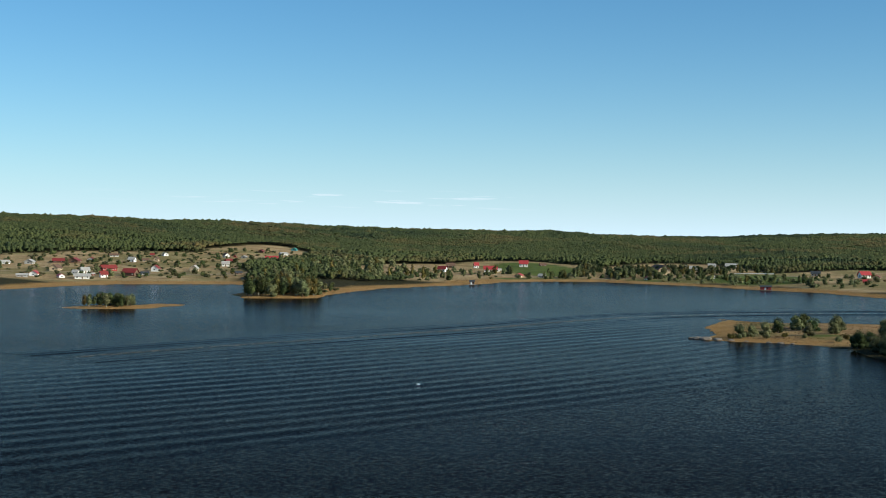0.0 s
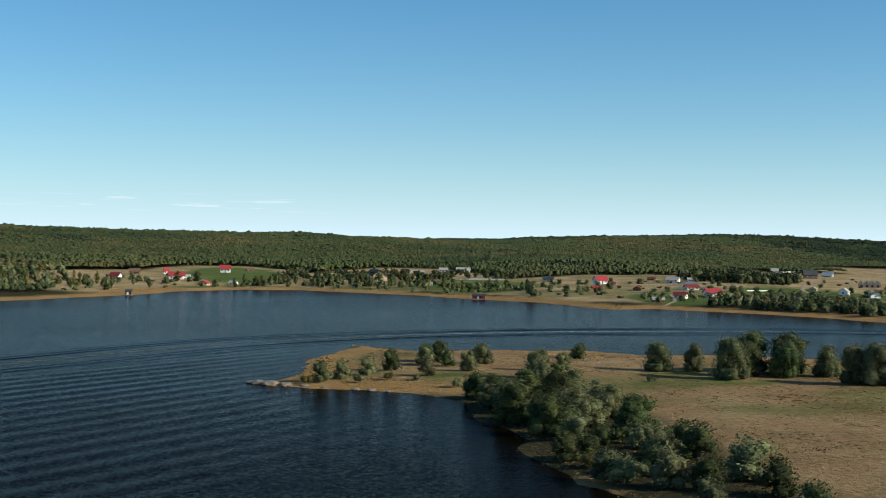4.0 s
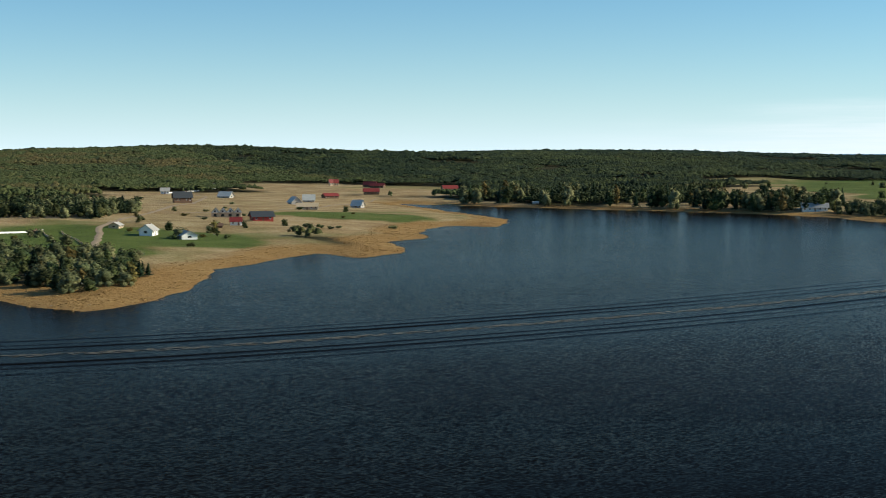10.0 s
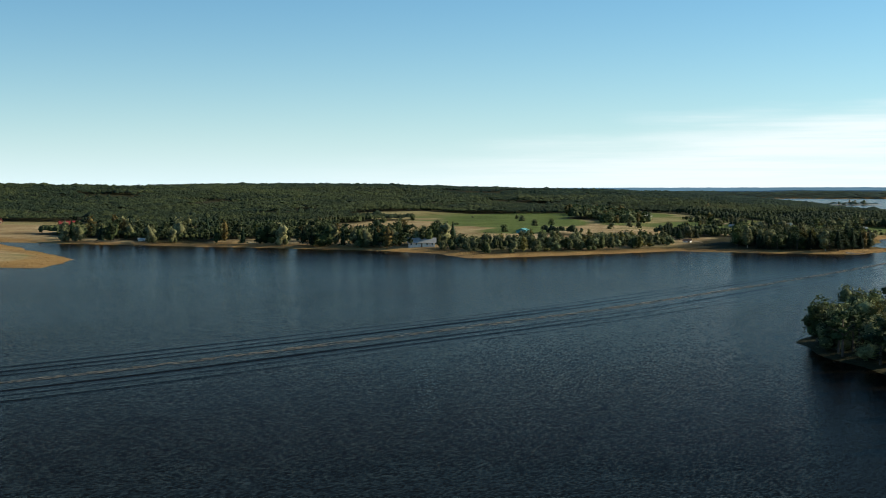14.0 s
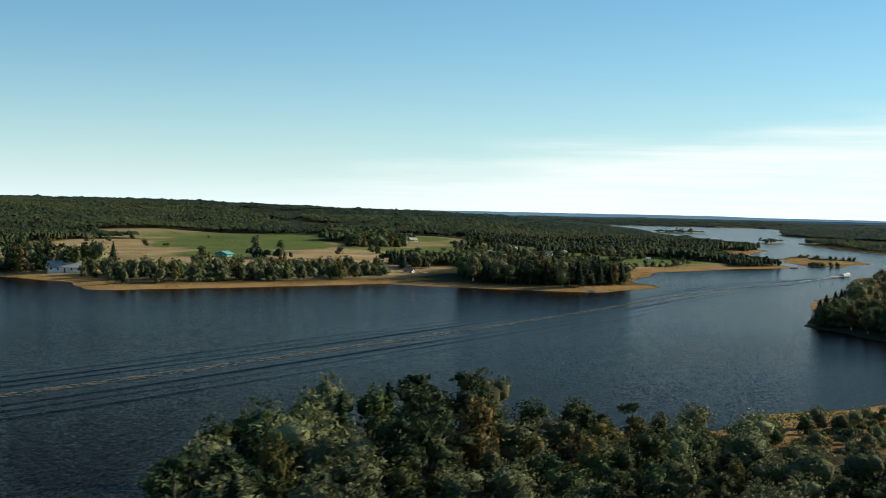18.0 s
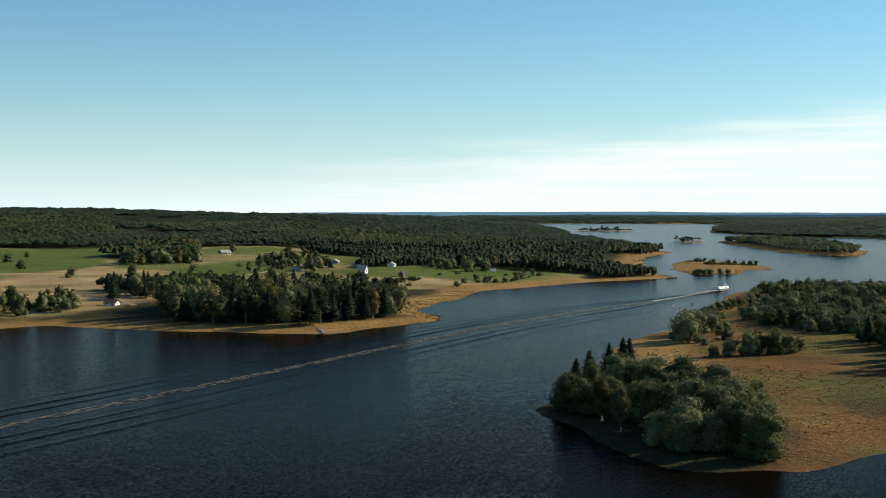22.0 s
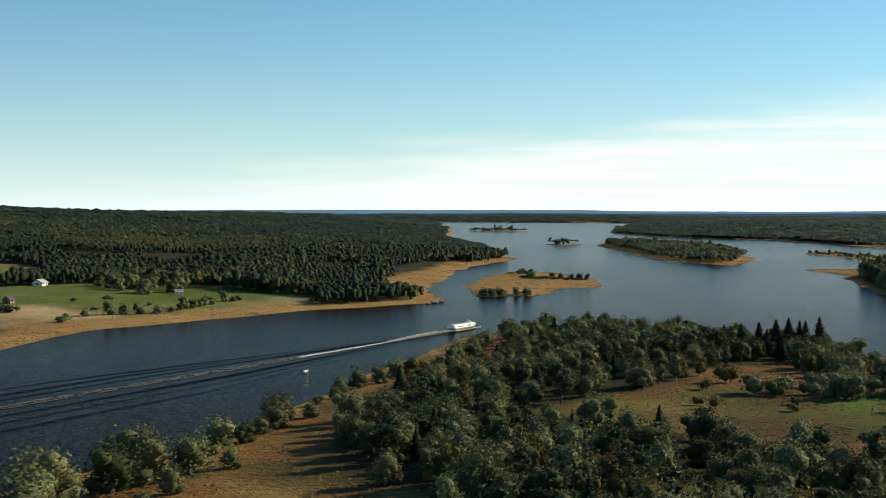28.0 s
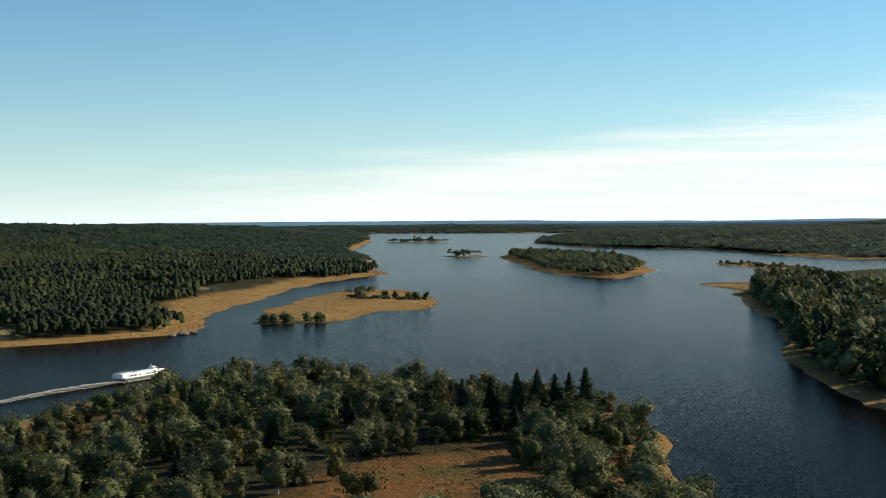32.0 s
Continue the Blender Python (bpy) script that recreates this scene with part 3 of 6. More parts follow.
def distant_ridge(reach, low, high, colour, seed):
    """A long ridge far beyond the lake, a glowing sheet of hazy distance with an uneven wooded crest."""
    a = np.radians(np.arange(-40, 125, 0.06))
    x, y = 300 + reach * np.sin(a), 250 + reach * np.cos(a)
    top = low + (high - low) * smooth(fractal(x, y, 1100, seed, 3), 0.25, 0.75) + 1.6 * fractal(x, y, 30, seed + 9, 3)
    v = np.stack([np.tile(x, 2), np.tile(y, 2), np.concatenate([0 * x - 4, top])], -1)
    i = np.arange(len(x) - 1)
    me = mesh_from_arrays("backdrop", v, np.stack([i, i + 1, i + 1 + len(x), i + len(x)], -1), glowing_ridge_material("distant_ridge", colour))
    tagged(new("backdrop", me), "glowing hazy blue sheet of a wooded ridge on the horizon", "backdrop", kind="structure")


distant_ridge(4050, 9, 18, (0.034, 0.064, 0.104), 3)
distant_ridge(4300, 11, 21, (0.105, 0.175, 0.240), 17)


# ---- far woods ----
def crown_template(kind, fine, rng):
    """A small crown for the woods: rings of points, conical or rounded, with an uneven outline. Returns vertices and triangles, 1 m high."""
    sides = 4 if kind == "spruce" else 5
    levels = {"spruce": [(0.22, 0.25), (0.64, 0.15), (1.0, 0.0)], "pine": [(0.56, 0.25), (0.87, 0.20), (1.0, 0.0)], "broad": [(0.52, 0.29), (0.85, 0.24), (1.0, 0.0)]}[kind]
    if not fine:
        levels = [(levels[0][0] + 0.12, levels[0][1]), levels[2]] if kind == "spruce" else [(0.64, levels[0][1] * 1.2), (1.0, 0.0)]
    v, f = [], []
    dx, dy = rng.uniform(-0.06, 0.06, 2)
    for n, (h, r) in enumerate(levels[:-1]):
        for s in range(sides):
            a = 2 * math.pi * (s + 0.5 * (n % 2) + rng.uniform(-0.2, 0.2)) / sides
            q = r * rng.uniform(0.65, 1.35)
            v.append((q * math.cos(a) + dx * h, q * math.sin(a) + dy * h, h + rng.uniform(-0.07, 0.07)))
    v.append((dx, dy, 1.0))
    for n in range(len(levels) - 2):
        for s in range(sides):
            a, b = n * sides + s, n * sides + (s + 1) % sides
            f += [(a, b, b + sides), (a, b + sides, a + sides)]
    base = (len(levels) - 2) * sides
    f += [(base + s, base + (s + 1) % sides, len(v) - 1) for s in range(sides)]
    return np.array(v), np.array(f)


def scatter(name, places, heights, kinds, templates, mat, rng, width=(0.85, 1.25), rounded=False):
    """Joins many small copies of the templates into one mesh."""
    vs, fs, at = [], [], 0
    for k, (tv, tf) in enumerate(templates):
        pick = kinds == k
        n = int(pick.sum())
        if not n:
            continue
        a = rng.uniform(0, 2 * math.pi, n)
        w = heights[pick] * rng.uniform(*width, n)
        c, s = np.cos(a) * w, np.sin(a) * w
        v = np.empty((n, len(tv), 3))
        v[:, :, 0] = tv[None, :, 0] * c[:, None] - tv[None, :, 1] * s[:, None] + places[pick, 0:1]
        v[:, :, 1] = tv[None, :, 0] * s[:, None] + tv[None, :, 1] * c[:, None] + places[pick, 1:2]
        v[:, :, 2] = tv[None, :, 2] * heights[pick][:, None] + places[pick, 2:3]
        f = tf[None] + (np.arange(n) * len(tv))[:, None, None] + at
        vs.append(v.reshape(-1, 3)), fs.append(f.reshape(-1, 3))
        at += n * len(tv)
    me = mesh_from_arrays(name, np.concatenate(vs), np.concatenate(fs), mat)
    if rounded:
        me.polygons.foreach_set("use_smooth", np.ones(len(me.polygons), bool))
    return new(name, me)


def jitter_grid(x0, x1, y0, y1, step, rng):
    x, y = np.meshgrid(np.arange(x0, x1, step), np.arange(y0, y1, step))
    x, y = x.ravel(), y.ravel()
    return x + rng.uniform(-0.48, 0.48, x.size) * step, y + rng.uniform(-0.48, 0.48, y.size) * step


def in_sight(x, y):
    """The part of the plan between the outermost lines of sight of the whole flight."""
    return (y > -1.0 + 2.6 * -(x + 20)) & (y > 330 + 0.34 * (x - 560)) | (x > 700) & (y > 360 + 0.30 * (x - 636))


def build_woods():
    rng = np.random.default_rng(5)
    kinds12 = ("spruce", "pine", "pine", "spruce", "pine", "broad", "broad", "pine", "pine", "broad", "broad", "broad")
    fine = [crown_template(k, True, rng) for k in kinds12]
    rough = [crown_template(k, False, rng) for k in kinds12]
    blocks = [("woods_west", -520, 480, 540, 800, 2.0), ("woods_rise", -520, 480, 800, 1000, 2.4), ("woods_slope", -520, 480, 1000, 1340, 2.9),
              ("woods_middle", 480, 1060, 520, 760, 1.52), ("woods_inland", 480, 1060, 760, 860, 2.1), ("woods_behind", 480, 1060, 860, 1340, 3.0),
              ("woods_north", -520, 1120, 1340, 1760, 5.0), ("woods_east", 1060, 1760, 700, 1900, 4.2), ("woods_far_shore", 1000, 2100, 480, 1300, 5.2),
              ("woods_isle", 1000, 1270, 600, 850, 2.5), ("woods_horizon", 1900, 3500, 900, 2700, 14.0)]
    for name, x0, x1, y0, y1, step in blocks:
        x, y = jitter_grid(x0, x1, y0, y1, step, rng)
        if name == "woods_far_shore":
            keep = ~((x < 1760) & (y > 700) & (x > 1060) & (y > 0.95 * x - 260))
            x, y = x[keep], y[keep]
        keep = in_sight(x, y)
        x, y = x[keep], y[keep]
        d, z, which = survey(x, y)
        op, _ = in_ellipses(OPEN, x, y, (fractal(x, y, 35, 31) - 0.5) * 0.5)
        margin = np.where(which == 0, 16 + 8 * (fractal(x, y, 50, 61) - 0.5), 4)
        margin = np.where((which == 0) & (x > 745), np.where((x > 800) & (x < 960), 17 + 22 * (fractal(x, y, 30, 63) - 0.5), 4), margin)
        ok = (d > margin) & np.where(which == 0, op < 0.02, True) & np.isin(which, (0, 1, 2, 6, 7, 8))
        ok &= ((which != 2) | (d > 38)) & ((which == 6) == (name == "woods_isle"))
        ok &= (which > 0) | (fractal(x, y, 46, 65, 3) < 0.655) | (d < 40) | (x < 500)
        ok &= ~((which == 0) & (x > 560) & (x < 650) & (y < 566))
        x, y, z, which, d = x[ok], y[ok], z[ok], which[ok], d[ok]
        size = rng.uniform(2.65, 3.3, len(x)) * (0.30 + 0.85 * fractal(x, y, 48, 71, 3) + 0.55 * fractal(x, y, 11, 73, 2))
        size *= np.where(rng.uniform(0, 1, len(x)) < 0.07, 1.3, 1.0)
        mixn = fractal(x, y, 90, 81) + rng.uniform(-0.16, 0.16, len(x)) + 0.05 * (x < 200)
        group = np.where(mixn < 0.37, 0, np.where(mixn < 0.47, 1, np.where(mixn < 0.55, 2, 3)))
        kinds = group * 3 + rng.integers(0, 3, len(x))
        grown = 1.08 * step / 1.75
        tagged(scatter(name, np.stack([x, y, z - 0.3], -1), size, kinds, fine if step < 2.05 else rough, FOREST_WEST if x1 == 480 else FOREST_HAZED if x0 >= 1000 and step > 4 else FOREST, rng, (grown * 0.85, grown * 1.2), True),
               "mixed spruce, pine and birch woods on the hills", "forest", kind="stuff")


build_woods()


# ---- reeds and rough grass ----
def tuft_template(rng, blades, spread, lean):
    v, f = [], []
    for b in range(blades):
        a, r = rng.uniform(0, 2 * math.pi), spread * math.sqrt(rng.uniform(0, 1))
        x, y, t = r * math.cos(a), r * math.sin(a), rng.uniform(0, math.pi)
        w = rng.uniform(0.10, 0.2)
        h = rng.uniform(0.7, 1.05)
        lx, ly = rng.uniform(-lean, lean), rng.uniform(-lean, lean)
        n = len(v)
        v += [(x - w * math.cos(t), y - w * math.sin(t), 0), (x + w * math.cos(t), y + w * math.sin(t), 0), (x + lx, y + ly, h)]
        f.append((n, n + 1, n + 2))
    return np.array(v), np.array(f)


def build_reeds():
    rng = np.random.default_rng(8)
    tufts = [tuft_template(rng, 7, 0.75, 0.22) for _ in range(6)]
    beds = [("reed_bed", -160, 180, 415, 630, 1.9, 1.0), ("reed_bed", 140, 420, 420, 780, 1.45, 1.0), ("reed_bed", 430, 830, 485, 700, 1.5, 1.0),
            ("reed_bed", 800, 1060, 540, 780, 1.5, 1.0), ("reed_bed", 930, 1200, 525, 720, 2.2, 1.0), ("reed_bed", 1000, 1270, 600, 850, 2.6, 1.1),
            ("reed_bed", 45, 182, 180, 350, 0.95, 0.62), ("reed_bed", 520, 760, 370, 505, 0.95, 0.62),
            ("reed_bed", 760, 960, 420, 545, 1.5, 0.9), ("reed_bed", -100, -70, 350, 380, 1.2, 0.8), ("sedge_bed", 622, 694, 496, 560, 1.1, 1.0),
            ("sedge_bed", 437, 451, 341, 354, 0.7, 1.0), ("reed_bed", 424, 437, 338, 353, 0.9, 0.8), ("reed_bed", 451, 480, 334, 350, 0.9, 0.8)]
    for name, x0, x1, y0, y1, step, tall in beds:
        x, y = jitter_grid(x0, x1, y0, y1, step, rng)
        d, z, which = survey(x, y)
        belt = 7 + 9 * value_noise(x, y, 45, 51)
        belt = np.where((which == 2) | (which == 13) & (x > 615), belt * 0.27, belt)
        full = np.isin(which, (3, 5, 10))
        belt = np.where((which == 0) & (x > 622) & (x < 694) & (y < 560), 3.5 if name == "reed_bed" else 6.0, belt)
        ok = (d > -1.2) & ((d < belt) | full) & (z < 2.5) & ~((which == 13) & (x < 562))
        ok &= rng.uniform(0, 1, len(x)) < smooth(fractal(x, y, 7, 91, 2), 0.2, 0.42) + 0.5
        x, y, z = x[ok], y[ok], z[ok]
        if len(x) < 5:
            continue
        size = 0.135 * tall * rng.uniform(0.75, 1.15, len(x)) * (0.7 + 0.6 * fractal(x, y, 12, 95))
        ob = scatter(name, np.stack([x, y, np.maximum(z, -0.1) - 0.05], -1), size, rng.integers(0, 6, len(x)), tufts, REED_GREEN if name == "sedge_bed" else REED, rng, (5.0, 7.0))
        tagged(ob, "yellow-green sedge along the far point" if name == "sedge_bed" else "tan autumn reeds along the shallow shore", "reeds", kind="stuff")
    # rough grass on the near meadows
    for name, x0, x1, y0, y1, step in (("meadow_grass", 60, 176, 205, 335, 1.3), ("meadow_grass", 525, 750, 370, 500, 1.35)):
        x, y = jitter_grid(x0, x1, y0, y1, step, rng)
        d, z, which = survey(x, y)
        ok = (d > 6) & (which >= 11)
        x, y, z = x[ok], y[ok], z[ok]
        ob = scatter(name, np.stack([x, y, z - 0.03], -1), rng.uniform(0.05, 0.13, len(x)) * (0.45 + 1.1 * fractal(x, y, 9, 97)),
                     rng.integers(0, 6, len(x)), tufts, GRASS, rng, (5.0, 8.0))
        tagged(ob, "dry brown and green rough meadow grass", "grass", kind="stuff")


build_reeds()


# ---- building helpers ----
def part(name, bm, mat, parent=None, label=""):
    """Links a bmesh as one mesh object, under a thing or a part."""
    me = bpy.data.meshes.new(name)
    bm.to_mesh(me)
    bm.free()
    me.materials.append(mat)
    ob = new(name, me)
    if parent:
        ob.parent = parent
    if label:
        ob["label"] = label
    return ob


def thing(name, x, y, z, turn, label, category, group="", scale=1.0):
    e = new(name)
    e.matrix_world = pose(x, y, z, 0, 0, turn) @ Matrix.Scale(scale, 4)
    e.empty_display_size = 0.2
    return tagged(e, label, category, group)


def box(bm, x0, x1, y0, y1, z0, z1):
    v = [bm.verts.new((x, y, z)) for z in (z0, z1) for x, y in ((x0, y0), (x1, y0), (x1, y1), (x0, y1))]
    for f in ((3, 2, 1, 0), (4, 5, 6, 7), (0, 1, 5, 4), (1, 2, 6, 5), (2, 3, 7, 6), (3, 0, 4, 7)):
        bm.faces.new([v[i] for i in f])
    return bm


def boxes(*spans):
    bm = bmesh.new()
    for s in spans:
        box(bm, *s)
    return bm


def tube(bm, a, b, r0, r1, sides=6):
    a, b = Vector(a), Vector(b)
    q = (b - a).to_track_quat("Z", "Y")
    ring = []
    for p, r in ((a, r0), (b, r1)):
        ring.append([bm.verts.new(p + q @ Vector((r * math.cos(k * 2 * math.pi / sides), r * math.sin(k * 2 * math.pi / sides), 0))) for k in range(sides)])
    for k in range(sides):
        bm.faces.new((ring[0][k], ring[0][(k + 1) % sides], ring[1][(k + 1) % sides], ring[1][k]))
    bm.faces.new(ring[0][::-1]), bm.faces.new(ring[1])
    return bm


# ---- single trees ----
def leaf_cloud(rng, lobes, count, size, rise=0.35):
    """Leaf tufts over rounded lobes, round small rough inner masses. lobes: x, y, z, radius, height factor; rise: how far the tufts point up."""
    vs, fs, at = [], [], 0
    total = sum(l[3] ** 2 for l in lobes)
    rings, sides = (5, 8) if count > 1500 else (3, 5) if count > 200 else (2, 5)
    core = lobes if count > 1500 else lobes[:1] + lobes[1::2]
    for lx, ly, lz, r, hz in core:
        i, k = np.meshgrid(np.arange(rings + 1), np.arange(sides), indexing="ij")
        th, ph = math.pi * i / rings, 2 * math.pi * (k + 0.5 * (i % 2)) / sides
        q = r * (0.72 if count > 1500 else 0.83 if count > 200 else 1.0) * rng.uniform(0.80, 1.12, i.shape)
        q[0], q[-1] = q[0].mean(), q[-1].mean()
        vs.append(np.stack([q * np.sin(th) * np.cos(ph), q * np.sin(th) * np.sin(ph), q * hz * np.cos(th)], -1).reshape(-1, 3) + np.array((lx, ly, lz)))
        a = (i * sides + k)[:-1].ravel() + at
        b = (i * sides + (k + 1) % sides)[:-1].ravel() + at
        fs += [np.stack([a, a + sides, b + sides], -1), np.stack([a, b + sides, b], -1)]
        at += (rings + 1) * sides
    for lx, ly, lz, r, hz in lobes:
        mid = np.array((lx, ly, lz))
        n = int(count * r * r / total)
        u = rng.normal(size=(n, 3))
        u /= np.linalg.norm(u, axis=1)[:, None]
        u[:, 2] = np.where(u[:, 2] < -0.5, -0.6 * u[:, 2], u[:, 2])
        # tufts: the surface swells and falls back in small lumps
        f, ph = rng.normal(size=(5, 3)) * 4.2, rng.uniform(0, 6.3, 5)
        lump = np.sin(u @ f.T + ph).sum(1) / 5
        c = u * (r * (0.97 + 0.30 * lump + rng.uniform(-0.16, 0.13, n)))[:, None] * np.array((1, 1, hz)) + mid
        nn = u + rng.normal(size=(n, 3)) * 0.5
        t = np.cross(nn, rng.normal(size=(n, 3)))
        t /= np.linalg.norm(t, axis=1)[:, None]
        t = t * (1 - rise) + np.array((0, 0, 1.0)) * rise + u * 0.2
        t /= np.linalg.norm(t, axis=1)[:, None]
        w = np.cross(nn, t)
        w /= np.linalg.norm(w, axis=1)[:, None] + 1e-6
        s = (size * rng.uniform(0.55, 1.35, n))[:, None]
        vs.append(np.stack([c + t * s * 1.15, c - t * s * 0.5 + w * s * 0.52, c - t * s * 0.5 - w * s * 0.52], 1).reshape(-1, 3))
        fs.append(np.arange(3 * n).reshape(-1, 3) + at)
        at += 3 * n
    return np.concatenate(vs), np.concatenate(fs)


def needle_crown(rng, h, r, count, size, low=0.12):
    """Whorls of drooping boughs that taper to a tip."""
    v, f = [], []
    base = len(v)
    sides = 7
    prof = [(low, 0.55), (0.3, 0.62), (0.5, 0.45), (0.72, 0.26), (0.97, 0.03)]
    for hz, q in prof:
        for k in range(sides):
            a = 2 * math.pi * k / sides
            s = q * r * rng.uniform(0.75, 1.15)
            v.append((s * math.cos(a), s * math.sin(a), hz * h))
    for i in range(len(prof) - 1):
        for k in range(sides):
            a, b = base + i * sides + k, base + i * sides + (k + 1) % sides
            f += [(a, b, b + sides), (a, b + sides, a + sides)]
    for _ in range(count):
        u = rng.uniform(0, 1) ** 1.35
        z = low + (0.98 - low) * u
        rad = r * (1 - u) ** 0.85 * rng.uniform(0.55, 1.1) + 0.03
        a = rng.uniform(0, 2 * math.pi)
        c = np.array((rad * math.cos(a), rad * math.sin(a), z * h - 0.10 * rad))
        out = np.array((math.cos(a), math.sin(a), rng.uniform(-0.55, 0.1)))
        side = np.array((-math.sin(a), math.cos(a), rng.uniform(-0.3, 0.3)))
        s = size * (0.6 + 0.8 * (1 - u)) * rng.uniform(0.7, 1.25)
        k = len(v)
        v += [tuple(c + out * s), tuple(c - out * s * 0.5 + side * s * 0.55), tuple(c - out * s * 0.5 - side * s * 0.55)]
        f.append((k, k + 1, k + 2))
    return np.array(v), np.array(f)


def trunk_mesh(rng, h, r, limbs, mat):
    bm = bmesh.new()
    top = (rng.uniform(-0.15, 0.15), rng.uniform(-0.15, 0.15), h)
    tube(bm, (0, 0, -0.25), (0.02, 0.01, h * 0.3), r * 1.2, r * 0.85)
    tube(bm, (0.02, 0.01, h * 0.3), top, r * 0.85, r * 0.25)
    for k in range(limbs):
        a = rng.uniform(0, 2 * math.pi)
        z = h * rng.uniform(0.35, 0.8)
        q = h * rng.uniform(0.18, 0.32)
        tube(bm, (0, 0, z), (q * math.cos(a), q * math.sin(a), z + q * rng.uniform(0.4, 0.9)), r * 0.4, r * 0.1, 5)
    me = bpy.data.meshes.new("trunk")
    bm.to_mesh(me)
    bm.free()
    me.materials.append(mat)
    return me


TREES = {}


def tree_kinds():
    rng = np.random.default_rng(12)

    def add(kind, make, trunk, mat):
        """A near form with many leaf clumps, and a plainer one for trees that stay far off."""
        for far, n, s in (("close", 4.2, 0.62), (False, 0.85, 1.02), (True, 0.17, 2.0)):
            v, f = make(n, s)
            crown = mesh_from_arrays("crown", v, f, mat)
            crown.polygons.foreach_set("use_smooth", np.ones(len(crown.polygons), bool))
            TREES.setdefault((kind, far), []).append((trunk, crown))

    for k in range(6):      # rounded willows and alders, leafy to the ground; 5 m high
        lobes = [(0, 0, 2.5, 1.5, 1.35)]
        for i in range(7):
            a, q = 2 * math.pi * i / 7 + rng.uniform(-0.35, 0.35), rng.uniform(0.65, 1.15)
            lobes.append((q * math.cos(a), q * math.sin(a), rng.uniform(1.0, 3.5), rng.uniform(0.7, 1.1), rng.uniform(1.0, 1.4)))
        lobes += [(rng.uniform(-0.4, 0.4), rng.uniform(-0.4, 0.4), 3.9, rng.uniform(0.85, 1.1), 1.0), (0.8, 0.7, 0.75, 1.0, 1.0), (-0.8, -0.6, 0.75, 1.05, 1.0), (-0.7, 0.8, 0.7, 0.95, 1.0), (0.8, -0.7, 0.7, 1.0, 1.0)]
        add(("willow", "alder", "ash")[k % 3], lambda n, s: leaf_cloud(rng, lobes, int(860 * n), 0.185 * s), trunk_mesh(rng, 3.2, 0.16, 4, BARK), (LEAF_WILLOW, LEAF_GREEN, LEAF_WILLOW)[k % 3])
    for k in range(8):      # birches and aspens: taller and lighter
        lobes = [(rng.uniform(-0.25, 0.25), rng.uniform(-0.25, 0.25), z, r * rng.uniform(0.85, 1.15), 1.25)
                 for z, r in ((1.3, 0.8), (2.2, 1.05), (3.1, 1.05), (4.0, 0.8), (4.65, 0.5))]
        for i in range(5):
            a, q = rng.uniform(0, 2 * math.pi), rng.uniform(0.5, 0.95)
            lobes.append((q * math.cos(a), q * math.sin(a), rng.uniform(1.2, 3.9), rng.uniform(0.45, 0.7), 1.3))
        add(("birch", "aspen")[k % 2], lambda n, s: leaf_cloud(rng, lobes, int(700 * n), 0.17 * s), trunk_mesh(rng, 4.2, 0.10, 4, (BIRCH_BARK, BARK)[k % 2]),
            (LEAF_WILLOW, LEAF_GREEN, LEAF_AUTUMN, LEAF_GREEN)[k % 4])
    for k in range(4):      # spruces
        wide = rng.uniform(0.9, 1.25)
        add("spruce", lambda n, s: needle_crown(rng, 5.0, wide, int(620 * n), 0.22 * s), trunk_mesh(rng, 4.6, 0.10, 0, BARK), NEEDLE_SPRUCE)
    for k in range(5):      # pines: bare stems, layered crowns
        lobes = []
        for i in range(9):
            a, q = rng.uniform(0, 2 * math.pi), rng.uniform(0.2, 1.1)
            lobes.append((q * math.cos(a), q * math.sin(a), rng.uniform(1.9, 4.4), rng.uniform(0.5, 0.9), 0.6))
        lobes.append((0, 0, 4.55, 0.6, 0.7))
        add("pine", lambda n, s: leaf_cloud(rng, lobes, int(680 * n), 0.18 * s), trunk_mesh(rng, 4.4, 0.12, 5, BARK), NEEDLE_PINE)
    for k in range(5):      # bushes
        lobes = [(rng.uniform(-0.9, 0.9), rng.uniform(-0.9, 0.9), rng.uniform(0.5, 1.1), rng.uniform(0.5, 0.9), 1.0) for _ in range(6)]
        add("bush", lambda n, s: leaf_cloud(rng, lobes, int(420 * n), 0.14 * s), trunk_mesh(rng, 1.0, 0.06, 4, BARK), (LEAF_WILLOW, LEAF_GREEN, LEAF_AUTUMN, LEAF_GREEN, LEAF_WILLOW)[k])


tree_kinds()
TREE_LABELS = {"willow": ("rounded grey-green willow tree in rough grass", "tree"), "alder": ("dense dark green alder tree near the water", "tree"), "ash": ("broad olive-green ash tree with a rounded crown", "tree"), "aspen": ("upright aspen tree with green leaves", "tree"),
               "birch": ("slender birch tree with thin autumn leaves", "tree"),
               "spruce": ("dark green spruce tree with drooping boughs", "tree"), "pine": ("pine tree with a bare stem and layered crown", "tree"),
               "bush": ("low leafy bush among grass and reeds", "bush")}
PLANTED = []
tree_rng = np.random.default_rng(99)


